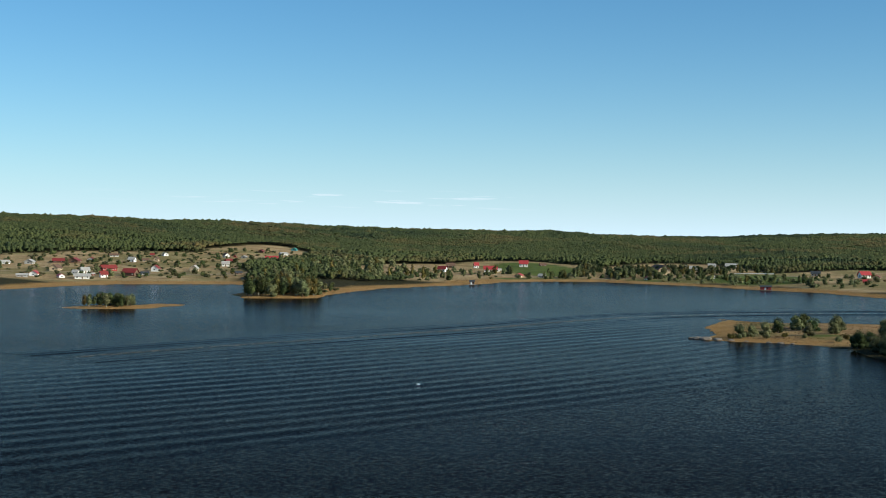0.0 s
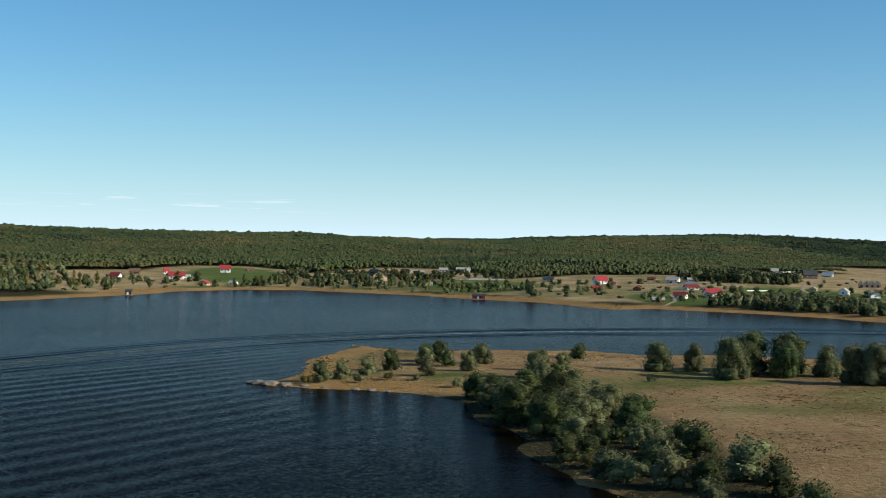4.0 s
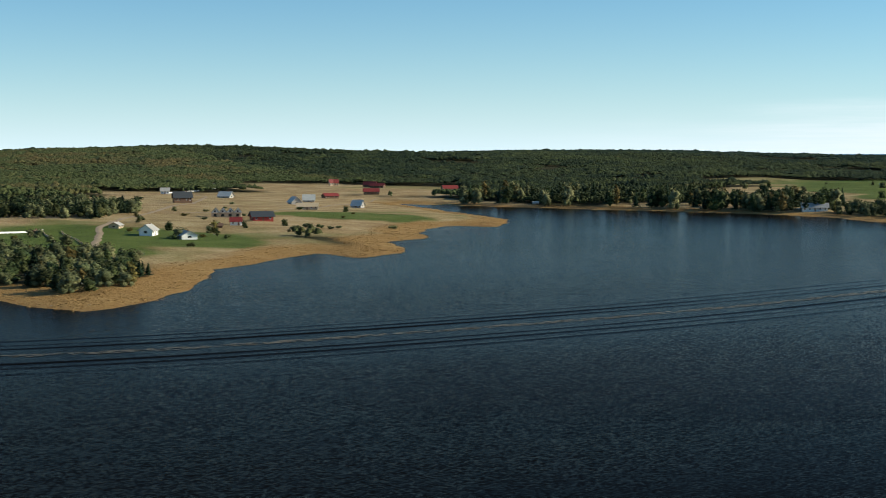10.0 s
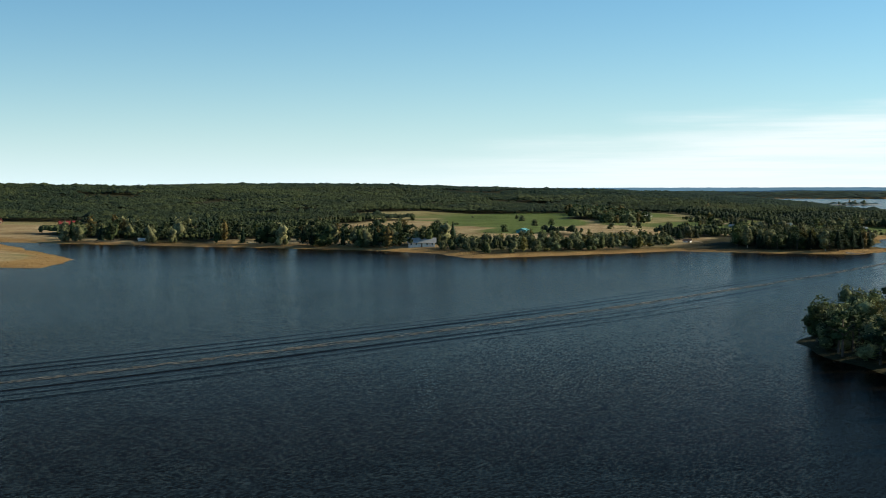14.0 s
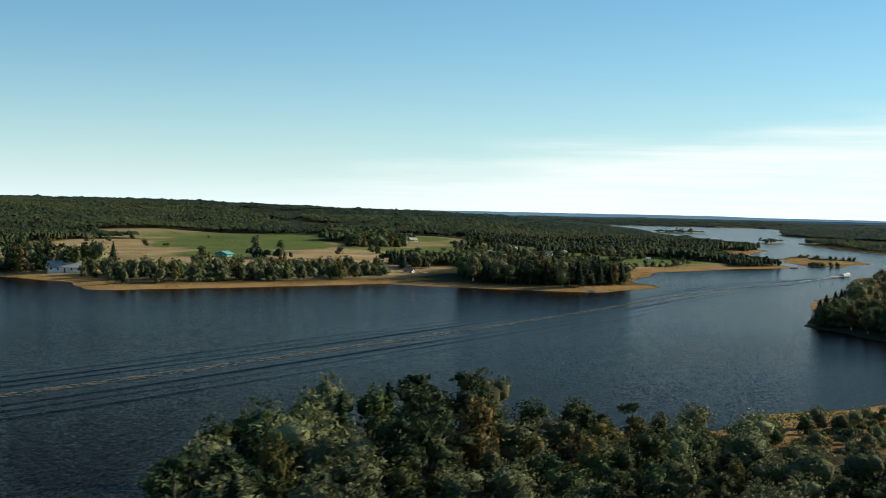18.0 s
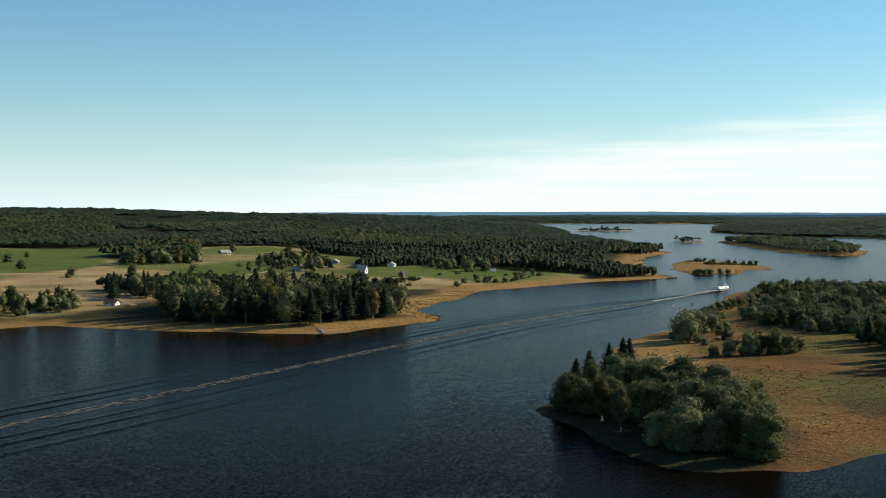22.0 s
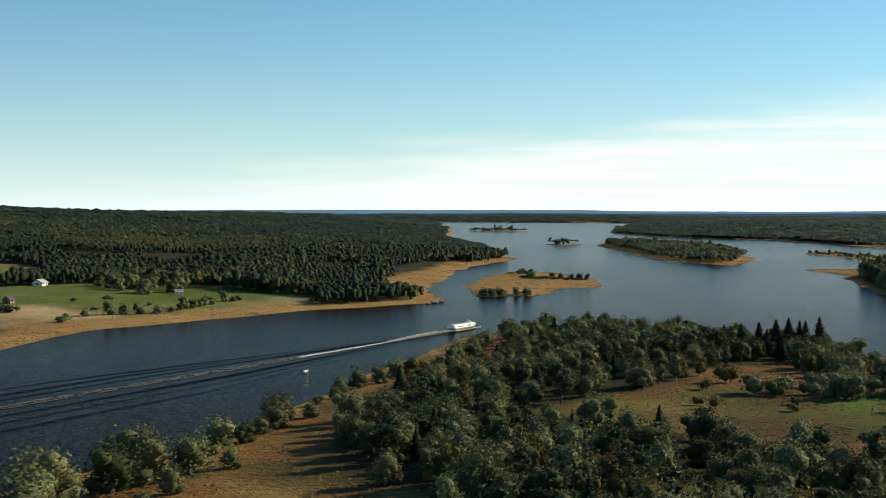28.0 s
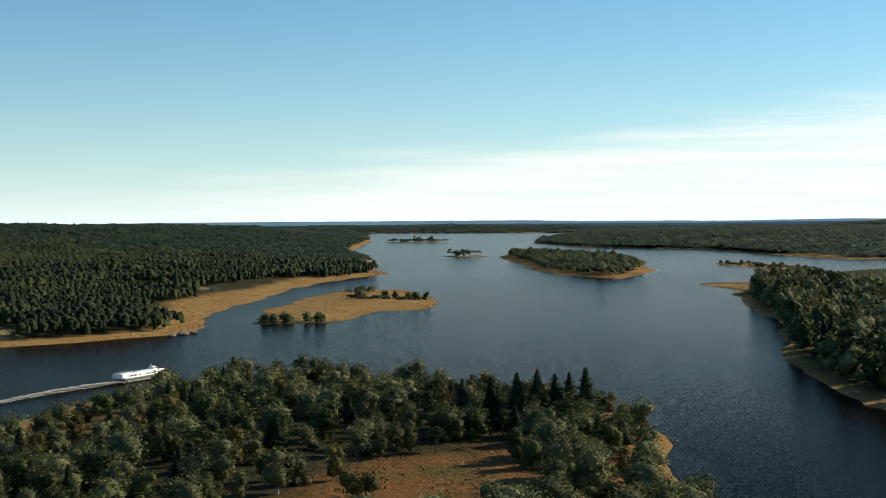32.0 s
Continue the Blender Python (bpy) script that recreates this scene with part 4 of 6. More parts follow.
def plant(kind, x, y, tall, group, wide=1.0, far=False, z=None):
    """One tree of about that height in metres."""
    kind = {"willow": ("willow", "alder", "ash"), "birch": ("birch", "aspen", "birch")}.get(kind, (kind,) * 3)[int(tree_rng.integers(3))]
    z = height(x, y) if z is None else z
    variants = TREES[kind, far]
    trunk, crown = variants[int(tree_rng.integers(len(variants)))]
    full = 1.9 if kind == "bush" else 5.0
    s = tall / full
    ob = new({"bush": "bush"}.get(kind, kind + "_tree"), trunk)
    ob.matrix_world = pose(x, y, max(z, 0.05), 0, 0, tree_rng.uniform(0, 360)) @ Matrix.Diagonal((s * wide, s * wide, s, 1))
    c = new("crown", crown)
    c.parent = ob
    label, category = TREE_LABELS[kind]
    tagged(ob, label, category, group)
    PLANTED.append((x, y, s))


FAR_FORMS = {}


def far_stand(name, places, kinds, sizes, wide):
    """A stand of trees that stays far off, joined into one mesh a colour of leaf."""
    for mat in (LEAF_WILLOW, LEAF_GREEN, LEAF_AUTUMN, NEEDLE_SPRUCE, NEEDLE_PINE):
        forms = []
        for (kind, far), variants in TREES.items():
            if far is True:
                forms += [(kind, crown) for trunk, crown in variants if crown.materials[0] == mat]
        for kind, crown in forms:
            if crown.name not in FAR_FORMS:
                co, tri = np.empty(len(crown.vertices) * 3), np.empty(len(crown.loops), int)
                crown.vertices.foreach_get("co", co), crown.loops.foreach_get("vertex_index", tri)
                FAR_FORMS[crown.name] = (co.reshape(-1, 3), tri.reshape(-1, 3))
        pick, which = [], []
        for i, (k, form) in enumerate(kinds):
            names = [n for n, (kind, crown) in enumerate(forms) if kind == k]
            total = sum(1 for (kind, far), vs in TREES.items() if far is True and kind == k for _, c in vs)
            own = [c for _, c in TREES[k, True]][form % total]
            for n, (kind, crown) in enumerate(forms):
                if crown == own:
                    pick.append(i), which.append(n)
        if pick:
            full = np.array([1.9 if kinds[i][0] == "bush" else 5.0 for i in pick])
            ob = scatter(name, places[pick], sizes[pick] / full, np.array(which), [FAR_FORMS[c.name] for _, c in forms], mat, tree_rng, (wide * 0.85, wide * 1.15))
            tagged(ob, "stand of mixed trees on the far shore", "forest", kind="stuff")


def grove(poly, step, kinds, tall, group, margin=1.0, gap=0.0, wide=1.0, far=False, joined=False):
    """Trees over an outlined piece of ground, unevenly spaced."""
    xs, ys = [p[0] for p in poly], [p[1] for p in poly]
    x, y = jitter_grid(min(xs), max(xs), min(ys), max(ys), step, tree_rng)
    keep = inside_depth(poly, x, y) > 0
    d, z, which = survey(x, y)
    keep &= (d > margin) & (tree_rng.uniform(0, 1, len(x)) > gap)
    if gap:
        keep &= fractal(x, y, 14, 7) > 0.35
    if joined:
        x, y, z = x[keep], y[keep], z[keep]
        names = {"willow": ("willow", "alder", "ash"), "birch": ("birch", "aspen", "birch")}
        ks = [(names.get(k, (k,) * 3)[int(tree_rng.integers(3))], int(tree_rng.integers(60))) for k in (kinds[int(tree_rng.integers(len(kinds)))] for _ in x)]
        sizes = tree_rng.uniform(*tall, len(x)) * np.array([0.45 if k == "bush" else 1.0 for k, _ in ks])
        far_stand("far_trees", np.stack([x, y, np.maximum(z, 0.05)], -1), ks, sizes, wide)
        return
    for px, py, pz in zip(x[keep], y[keep], z[keep]):
        k = kinds[int(tree_rng.integers(len(kinds)))]
        plant(k, float(px), float(py), tree_rng.uniform(*tall) * (0.45 if k == "bush" else 1), group, wide * tree_rng.uniform(0.85, 1.15), far, float(pz))


# meadow point by the start of the flight
for x, y, h, w in ((111, 288, 4.7, 1.35), (116, 287, 4.5, 1.0), (118, 276, 6.4, 1.2), (122, 281, 5.4, 1.2), (125, 287, 6.5, 1.2), (130, 285, 6.3, 1.3), (127, 279, 4.8, 1.2),
                   (134, 280, 4.9, 1.25), (133, 269, 5.8, 1.0), (135, 267, 6.2, 1.15), (138, 266, 6.0, 1.2), (142, 266, 3.4, 1.6), (145, 263, 3.1, 1.4), (129, 283, 5.6, 1.3),
                   (90, 277, 4.0, 1.2), (93, 288, 3.4, 1.2), (96, 287, 2.8, 1.2), (104, 311, 2.0, 1.7), (80, 304, 3.4, 1.1), (78, 303, 3.0, 1.2), (82, 287, 3.2, 1.2), (87, 299, 2.3, 1.2)):
    plant("willow", x, y, h, "willow clump on the meadow", w, "close")
for x, y, h in ((78, 234, 4.6), (80, 225, 4.4), (85, 243, 4.8), (89, 236, 4.0), (88, 222, 4.4), (80, 257, 3.2), (83, 250, 4.4), (84, 230, 4.4), (79, 243, 3.6), (88, 249, 4.4)):
    plant("willow", x, y, h, "willows on the near shore", 1.35, "close")
grove(NEAR_WOODS[3], 4.4, ["willow", "willow", "bush"], (2.2, 3.8), "willows on the near shore", 1.0, wide=1.4)
for x, y, h in ((60, 276, 3.4), (63, 279, 3.0), (67, 284, 3.2), (71, 290, 3.4), (77, 298, 3.4), (80, 295, 3.0), (86, 299, 3.6), (90, 273, 3.4), (92, 275, 2.6),
                (104, 309, 2.8), (75, 281, 2.8)):
    plant("willow", x, y, h, "small trees on the point", 1.25)
for x, y, h in ((58, 274, 1.4), (65, 275, 1.2), (69, 277, 1.3), (73, 276, 1.0), (82, 288, 1.2), (95, 284, 1.0), (100, 300, 1.3), (147, 267, 1.8), (150, 264, 1.7),
                (96, 268, 0.9), (105, 272, 0.9), (88, 262, 1.0), (146, 300, 1.0), (77, 268, 1.4), (80, 272, 1.5), (152, 272, 1.6), (145, 275, 1.9)):
    plant("bush", x, y, h, "bushes on the meadow point")
# wooded point in the middle of the flight
LEAFY = ["willow", "willow", "birch", "willow", "pine", "birch", "willow", "spruce"]
grove([(318, 300), (352, 327), (366, 347), (378, 361), (398, 366), (414, 359), (404, 346), (380, 336), (362, 316), (340, 296)], 3.7, ["pine", "willow", "birch", "willow", "pine", "spruce"],
      (4.2, 6.4), "trees on the wooded point", 1.2, wide=1.2)
grove([(340, 296), (362, 316), (380, 336), (404, 346), (414, 359), (422, 350), (418, 320), (410, 296)], 3.9, ["willow", "birch", "willow", "pine"],
      (2.4, 3.8), "trees on the wooded point", 0.5, wide=1.4)
grove([(318, 300), (336, 318), (352, 332), (361, 347), (376, 363), (384, 358), (368, 342), (358, 326), (340, 308), (326, 298)], 2.7, ["willow", "bush", "bush"], (2.2, 3.6),
      "bushes at the water of the wooded point", -0.4, wide=1.4)
grove([(420, 356), (432, 344), (452, 342), (474, 340), (474, 325), (430, 328), (420, 335)], 2.4, ["bush", "bush", "willow"], (1.2, 2.2), "bushes on the low marsh", 3.0, wide=1.3)
# channel point by the end of the flight
grove(NEAR_WOODS[1], 3.6, ["willow", "willow", "birch", "willow"], (3.0, 4.8), "trees by the channel mouth", 1.8, wide=1.3, far="close")
for x, y, h in ((554, 409.5, 4.2), (557, 410, 4.8), (562, 411, 5.2), (566, 412, 5.4), (568, 412.5, 5.2)):
    plant("spruce", x, y, h, "spruces by the channel mouth", 1.55)
for x, y, h in ((568, 409, 3.6), (571, 407, 2.8), (564, 398, 2.2), (562, 392, 2.0)):
    plant("willow", x, y, h, "trees by the channel mouth", 1.3)
for x, y, h, w in ((610.5, 432.5, 4.4, 1.38), (613, 435, 5.1, 1.32), (615.5, 436.5, 3.6, 1.44), (622, 439.5, 3.9, 1.50), (626, 441, 4.3, 1.44), (629.5, 440.5, 3.4, 1.44), (624, 435.5, 2.1, 1.32), (633, 440, 1.8, 1.44)):
    plant("willow", x, y, h, "trees by the channel", w)
for x, y, h, w in ((596.5, 416.5, 2.6, 1.44), (598.5, 414.8, 3.6, 1.32), (600, 414, 3.4, 1.32), (601.5, 412.6, 3.8, 1.20), (603.5, 412, 3.1, 1.44), (605.5, 411.5, 2.3, 1.56), (594.8, 418, 1.7, 1.56), (617.5, 430, 2.0, 1.44), (608, 428, 1.3, 1.56)):
    plant("willow", x, y, h, "bushes on the meadow", w)
grove([(661, 454), (673, 461), (688, 466), (704, 470), (722, 478), (738, 462), (746, 447), (736, 440), (711, 445), (700, 440), (686, 440), (666, 439), (656, 446)],
      3.3, LEAFY, (2.0, 3.3), "woods on the channel point", 5.0, 0.05, wide=1.35)
grove([(643, 440), (657, 452), (668, 442), (658, 430), (645, 420), (634, 418), (632, 426)], 3.5, ["birch", "willow", "willow", "willow", "pine"], (2.2, 3.6), "woods on the channel point", 3, 0.08, wide=1.4)
grove([(704, 470), (738, 498), (748, 488), (750, 470), (744, 450), (724, 462)], 3.5, LEAFY, (2.3, 3.6), "woods on the channel point", 2.5, wide=1.35)
for x, y, h in ((731.5, 449, 4.6), (733.2, 447.4, 5.0), (734.8, 446.4, 5.2), (736.4, 445.6, 4.8), (738.6, 443.8, 5.4), (729.5, 450.5, 4.4), (740, 446.5, 4.6)):
    plant("spruce", x, y, h, "spruces on the channel point", 1.4)
grove([(588, 379), (591, 389), (606, 400), (620, 411), (632, 416), (638, 396), (626, 376), (594, 370)], 3.3, LEAFY, (3.0, 4.8), "woods on the channel point", 1.0, 0.02, wide=1.25)
grove([(632, 416), (637, 424), (648, 440), (660, 442), (669, 434), (665, 420), (664, 404), (652, 390), (638, 396)], 3.3, LEAFY, (2.0, 3.5), "woods on the channel point", 1.0, 0.06, wide=1.3)
grove([(666, 404), (692, 404), (686, 393), (662, 390)], 4.2, ["spruce", "birch", "spruce", "willow"], (2.0, 3.6), "young trees on the clearing", 2, 0.15, wide=1.2)
grove([(748, 476), (753, 468), (747, 446), (737, 435), (724, 426), (714, 417), (708, 420), (720, 434), (734, 444), (741, 460)], 3.0, ["willow", "birch", "willow", "bush"], (2.0, 3.2),
      "trees along the water of the channel point", 0.6, wide=1.35)
for x, y, h in ((683.6, 429.7, 1.0), (682.5, 427.4, 1.4), (695, 429.3, 2.3), (698, 428, 2.0), (695.2, 427.1, 1.8), (701.5, 429.8, 1.3), (705.1, 427.7, 2.0), (690.3, 422.8, 0.9), (701.7, 436.5, 2.2),
                (694, 435, 1.2), (698.7, 425.6, 1.6), (686, 421, 0.9), (676, 425, 1.1)):
    plant("bush", x, y, h, "bushes on the clearing", 1.1)
grove([(716, 438), (744, 450), (736, 432), (716, 420), (708, 424)], 3.6, ["willow", "birch", "willow", "bush"], (2.4, 3.6), "woods on the channel point", 2.0, 0.1, wide=1.4)
grove([(700, 426), (712, 424), (712, 414), (700, 402), (684, 398), (680, 408), (694, 414)], 3.6, ["willow", "bush", "willow"], (2.0, 3.4), "woods on the channel point", 1.5, 0.15, wide=1.5)
# wooded point across the channel
grove([(578, 520), (590, 497), (620, 502), (634, 520), (632, 535), (612, 546), (590, 540)], 3.7, ["spruce", "pine", "willow", "birch", "spruce", "willow"],
      (4.4, 7.4), "spruces on the far point", 2.5, wide=1.25)
# shore that closes the view at the end
grove([(768, 428), (803, 452), (834, 469), (880, 491), (935, 526), (958, 540), (985, 540), (940, 505), (880, 462), (800, 412)], 4.0, ["birch", "willow", "willow", "pine", "spruce"],
      (4.4, 6.2), "trees on the closing shore", 0.8, wide=1.2, joined=True)
grove([(1108, 605), (1163, 657), (1172, 645), (1120, 590)], 3.2, ["bush", "bush", "willow"], (1.2, 2.0), "bushes on the spit", 0.8, 0.2, wide=1.5, joined=True)
# tree-grown islets far down the lake
grove([(1582, 1200), (1592, 1208), (1608, 1192), (1610, 1182), (1596, 1184)], 5.4, ["willow", "birch", "pine", "bush"], (2.2, 6.0), "trees on the far islet", 1.5, wide=1.3, joined=True)
grove([(1204, 836), (1209, 841), (1220, 833), (1217, 828), (1210, 830)], 3.6, ["willow", "pine", "bush"], (2.0, 4.4), "trees on the islet", 0.5, wide=1.35, joined=True)
# reed isle, bush isle and the birch point
grove([(878, 604), (884, 599), (890, 588), (884, 580), (878, 586), (873, 597)], 2.6, ["willow", "bush", "bush"], (1.5, 2.4), "bushes on the reed isle", 1.0, 0.1, wide=1.4, far=True)
grove([(898, 624), (906, 632), (910, 624), (902, 616)], 2.8, ["bush", "willow"], (1.3, 2.0), "bushes on the reed isle", 1.0, 0.1, wide=1.5, far=True)
grove([(808, 562), (818, 553), (824, 557), (814, 567)], 2.2, ["willow", "bush", "willow"], (1.4, 2.1), "bushes on the reed isle", -0.3, wide=1.5, far=True)
grove([(-95, 354), (-86, 353), (-79, 359), (-80, 365), (-92, 361)], 2.3, ["birch", "willow", "birch"], (2.4, 3.6), "bushes on the small isle", 0.3, wide=1.2)
grove([(-64, 421), (-40, 427), (-38, 440), (-46, 452), (-60, 450)], 3.1, ["birch", "birch", "birch", "willow"], (4.6, 6.2), "birches on the shore", 1.0, wide=1.1)
# village trees
grove([(200, 446), (214, 432), (226, 440), (238, 462), (240, 496), (205, 504), (186, 486)], 3.4, ["birch", "willow", "willow", "willow", "spruce"], (2.0, 3.6), "trees by the village shore", 7.0, 0.05, wide=1.4, far=True)
grove([(150, 560), (170, 560), (200, 500), (240, 500), (240, 620), (160, 640)], 9.0, ["willow", "bush"], (1.6, 2.8), "village trees", 6, 0.2, wide=1.5)
grove([(255, 500), (330, 560), (360, 640), (330, 700), (260, 600)], 17, ["bush", "bush", "willow"], (1.6, 2.6), "village trees", 6, 0.3, wide=1.4)
grove([(20, 600), (60, 622), (120, 600), (150, 540), (160, 580), (120, 640), (40, 660), (-20, 600), (-10, 560)], 7.5, ["birch", "willow", "birch", "bush"], (3.0, 5.0), "shore trees", 7, 0.25, joined=True)
grove([(-200, 500), (-130, 520), (-80, 545), (-60, 640), (-60, 760), (-140, 760), (-200, 680)], 15, ["willow", "bush"], (1.8, 3.0), "village trees", 6, 0.3, wide=1.4, far=True)
grove([(-60, 520), (-20, 560), (0, 620), (-40, 640), (-75, 560)], 7, ["birch", "willow", "bush"], (3.4, 5.2), "shore trees", 5, 0.15, far=True)
grove([(478, 580), (492, 552), (560, 548), (580, 556), (560, 575), (495, 600)], 4.2, ["willow", "willow", "birch", "willow"], (3.4, 5.2), "shore trees", 5, 0.2, joined=True)
grove([(440, 740), (466, 690), (500, 600), (530, 600), (500, 680), (470, 750)], 5.5, ["spruce", "pine", "birch", "willow"], (6.0, 8.6), "shore trees", 4, 0.1, joined=True)
grove([(640, 545), (700, 562), (780, 565), (780, 590), (690, 590), (640, 575)], 10, ["willow", "bush", "bush"], (1.6, 2.8), "field trees", 7, 0.3, wide=1.5, far=True)
grove([(560, 600), (640, 600), (800, 700), (760, 780), (600, 760)], 26, ["willow", "bush"], (2.0, 3.4), "field trees", 7, 0.3, wide=1.4)

for x, y, h, w in ((708, 569, 1.6, 1.5), (713, 569, 2.7, 1.1), (715.5, 568, 2.2, 1.3), (718.5, 567, 1.4, 1.7), (722, 566.5, 1.6, 1.8), (725.5, 567, 1.2, 1.7), (728.5, 568, 1.7, 1.6), (731, 570, 2.6, 1.1),
                   (733.5, 570.5, 2.0, 1.5), (736, 572, 1.7, 1.7), (738.5, 573.5, 1.9, 1.6), (741, 574, 1.1, 1.8), (747, 577.5, 2.4, 1.1), (749, 577, 1.3, 1.6), (703, 567, 1.2, 1.7)):
    plant("willow", x, y, h, "bushes along the field shore", w, True)
grove([(742, 600), (756, 596), (762, 606), (786, 612), (792, 628), (764, 628), (742, 620)], 4.2, ["willow", "birch", "willow", "bush"], (2.4, 4.2), "trees behind the green field", 5, 0.12, wide=1.35, far=True)
# willows and bushes on the bank of the channel point
for x, y, h, w in ((651, 455, 2.9, 1.6), (653.5, 457, 2.6, 1.6), (649, 453, 2.3, 1.7), (646, 451.5, 1.7, 1.6), (640, 450, 2.6, 1.5), (637.5, 447, 2.9, 1.4), (642, 449, 1.9, 1.6), (655.5, 455, 1.6, 1.7),
                   (662, 461, 1.1, 1.8), (667, 463.5, 1.4, 1.6), (671, 467, 1.9, 1.5), (675, 468, 2.4, 1.4), (679, 468.5, 2.1, 1.5), (683, 470, 2.5, 1.4), (687, 471, 2.2, 1.5), (690, 471.5, 1.7, 1.6),
                   (696, 474.5, 1.4, 1.7), (699.5, 475.5, 2.2, 1.5), (702.5, 477, 2.6, 1.4), (706, 478, 2.3, 1.5), (709.5, 480, 2.7, 1.4), (713, 482, 2.2, 1.5), (717, 484.5, 2.5, 1.4), (722, 488, 2.1, 1.5)):
    plant("willow", x, y, h, "bushes on the channel bank", w)

# a tongue of woods between the village plots, and groves up its slope
grove([(226, 634), (248, 606), (262, 604), (273, 626), (288, 652), (272, 684), (238, 668)], 3.4, ["spruce", "willow", "pine", "willow"], (3.0, 5.0), "woods in the village", 4, wide=1.2, joined=True)
grove([(60, 640), (110, 640), (150, 655), (170, 650), (165, 680), (110, 690), (70, 700)], 5.0, ["willow", "pine", "birch"], (2.6, 4.4), "woods in the village", 4, 0.2, wide=1.3, joined=True)
grove([(-60, 600), (-20, 650), (-30, 720), (-60, 740), (-80, 660)], 5.5, ["willow", "birch", "pine"], (2.8, 4.6), "woods in the village", 4, 0.15, wide=1.35, joined=True)
grove([(-210, 520), (-130, 525), (-80, 548), (-62, 640), (-62, 780), (-150, 780), (-210, 690)], 7.0, ["willow", "bush", "bush"], (1.4, 2.4), "village trees", 6, 0.3, wide=1.7, joined=True)
grove([(-60, 560), (-10, 560), (30, 605), (100, 590), (150, 555), (180, 500), (200, 500), (180, 560), (120, 640), (0, 660), (-60, 620)], 6.2, ["willow", "bush", "willow"], (1.6, 2.8),
      "village trees", 9, 0.3, wide=1.4, joined=True)
grove([(-32, 478), (-60, 500), (-62, 450), (-50, 452), (-36, 448)], 4.0, ["bush", "birch", "bush"], (1.8, 3.0), "bushes behind the birch point", 2, 0.2, wide=1.5, joined=True)
# hedges and wooded strips between the fields of the far point
grove([(668, 672), (694, 668), (730, 720), (756, 756), (746, 784), (712, 728)], 4.2, ["willow", "willow", "birch", "pine"], (3.2, 5.6), "wooded strip in the fields", 4, wide=1.45, joined=True)
grove([(684, 634), (704, 618), (722, 640), (748, 680), (740, 694), (706, 650)], 5.2, ["willow", "birch", "spruce", "bush"], (2.6, 4.4), "wooded strip in the fields", 4, 0.12, wide=1.4, joined=True)
grove([(594, 566), (600, 578), (612, 584), (614, 572), (604, 562)], 4.0, ["spruce", "willow", "pine"], (3.6, 5.2), "trees round the shore cabins", 3, wide=1.3, far=True)
grove([(640, 552), (656, 556), (700, 574), (716, 574), (716, 582), (690, 582), (650, 568)], 4.8, ["bush", "willow", "bush"], (1.8, 3.2), "field bushes", 7, 0.2, wide=1.5, joined=True)
grove([(520, 552), (580, 552), (584, 566), (556, 572), (520, 566)], 4.2, ["willow", "willow", "birch", "bush"], (2.8, 4.2), "bushes along the shore", 5, 0.1, wide=1.5, joined=True)
grove([(484, 650), (512, 630), (522, 612), (512, 590), (496, 596), (500, 620)], 5.0, ["willow", "pine", "birch"], (5.0, 7.4), "trees on the far shore", 3, 0.08, wide=1.1, joined=True)
grove([(292, 540), (308, 560), (320, 566), (312, 576), (296, 560)], 4.4, ["bush", "willow", "bush"], (1.6, 2.8), "bushes by the reed meadow", 5, 0.2, wide=1.5, far=True)
grove([(262, 538), (274, 540), (280, 552), (266, 552)], 3.6, ["willow", "bush", "birch"], (2.0, 3.4), "bushes by the reed meadow", 5, 0.1, wide=1.4, far=True)


# ---- houses ----
PAINT = {"white": plain("white_boards", (0.82, 0.80, 0.76), 0.7, scale=1.5, vary=0.10), "grey": plain("grey_boards", (0.38, 0.36, 0.33), 0.8, scale=1.5, vary=0.15),
         "tan": plain("tan_boards", (0.55, 0.42, 0.27), 0.8, scale=1.5, vary=0.2), "brown": plain("brown_boards", (0.17, 0.10, 0.065), 0.8, scale=1.5, vary=0.25),
         "redw": plain("red_boards", (0.36, 0.055, 0.045), 0.75, scale=1.5, vary=0.2), "teal": plain("teal_boards", (0.10, 0.30, 0.32), 0.7, scale=1.5, vary=0.15),
         "timber": plain("raw_timber", (0.60, 0.44, 0.29), 0.8, scale=1.5, vary=0.2), "red": plain("red_roof", (0.36, 0.045, 0.045), 0.5, scale=2, vary=0.12),
         "darkred": plain("dark_red_roof", (0.22, 0.035, 0.03), 0.6, scale=2, vary=0.2), "black": plain("dark_roof", (0.055, 0.06, 0.065), 0.5, scale=2, vary=0.2),
         "tin": plain("tin_roof", (0.50, 0.49, 0.45), 0.6, 0.0, scale=2, vary=0.12), "green": plain("green_roof", (0.06, 0.24, 0.17), 0.5, scale=2, vary=0.15),
         "blue": plain("blue_panel", (0.035, 0.06, 0.20), 0.25, 0, 0.5, scale=2, vary=0.1), "brick": plain("brick_roof", (0.33, 0.13, 0.10), 0.8, scale=3, vary=0.3)}
ROOFS = {"grey": PAINT["grey"], "brown": PAINT["brown"], "tan": PAINT["tan"], "teal": PAINT["teal"]}
GLASS = plain("window_glass", (0.02, 0.025, 0.03), 0.08, 0, 0.6, vary=0.1)
TRIM = plain("white_trim", (0.78, 0.77, 0.74), 0.6, vary=0.08)
STONE = plain("shore_rock", (0.25, 0.205, 0.16), 0.9, scale=1.2, vary=0.35, bumps=0.6)
PLANK = plain("weathered_planks", (0.34, 0.30, 0.26), 0.85, scale=4, vary=0.3, bumps=0.2)
COLOUR_WORDS = {"redw": "red", "darkred": "dark red", "tin": "pale tin", "black": "dark", "brick": "brick red", "timber": "raw timber"}


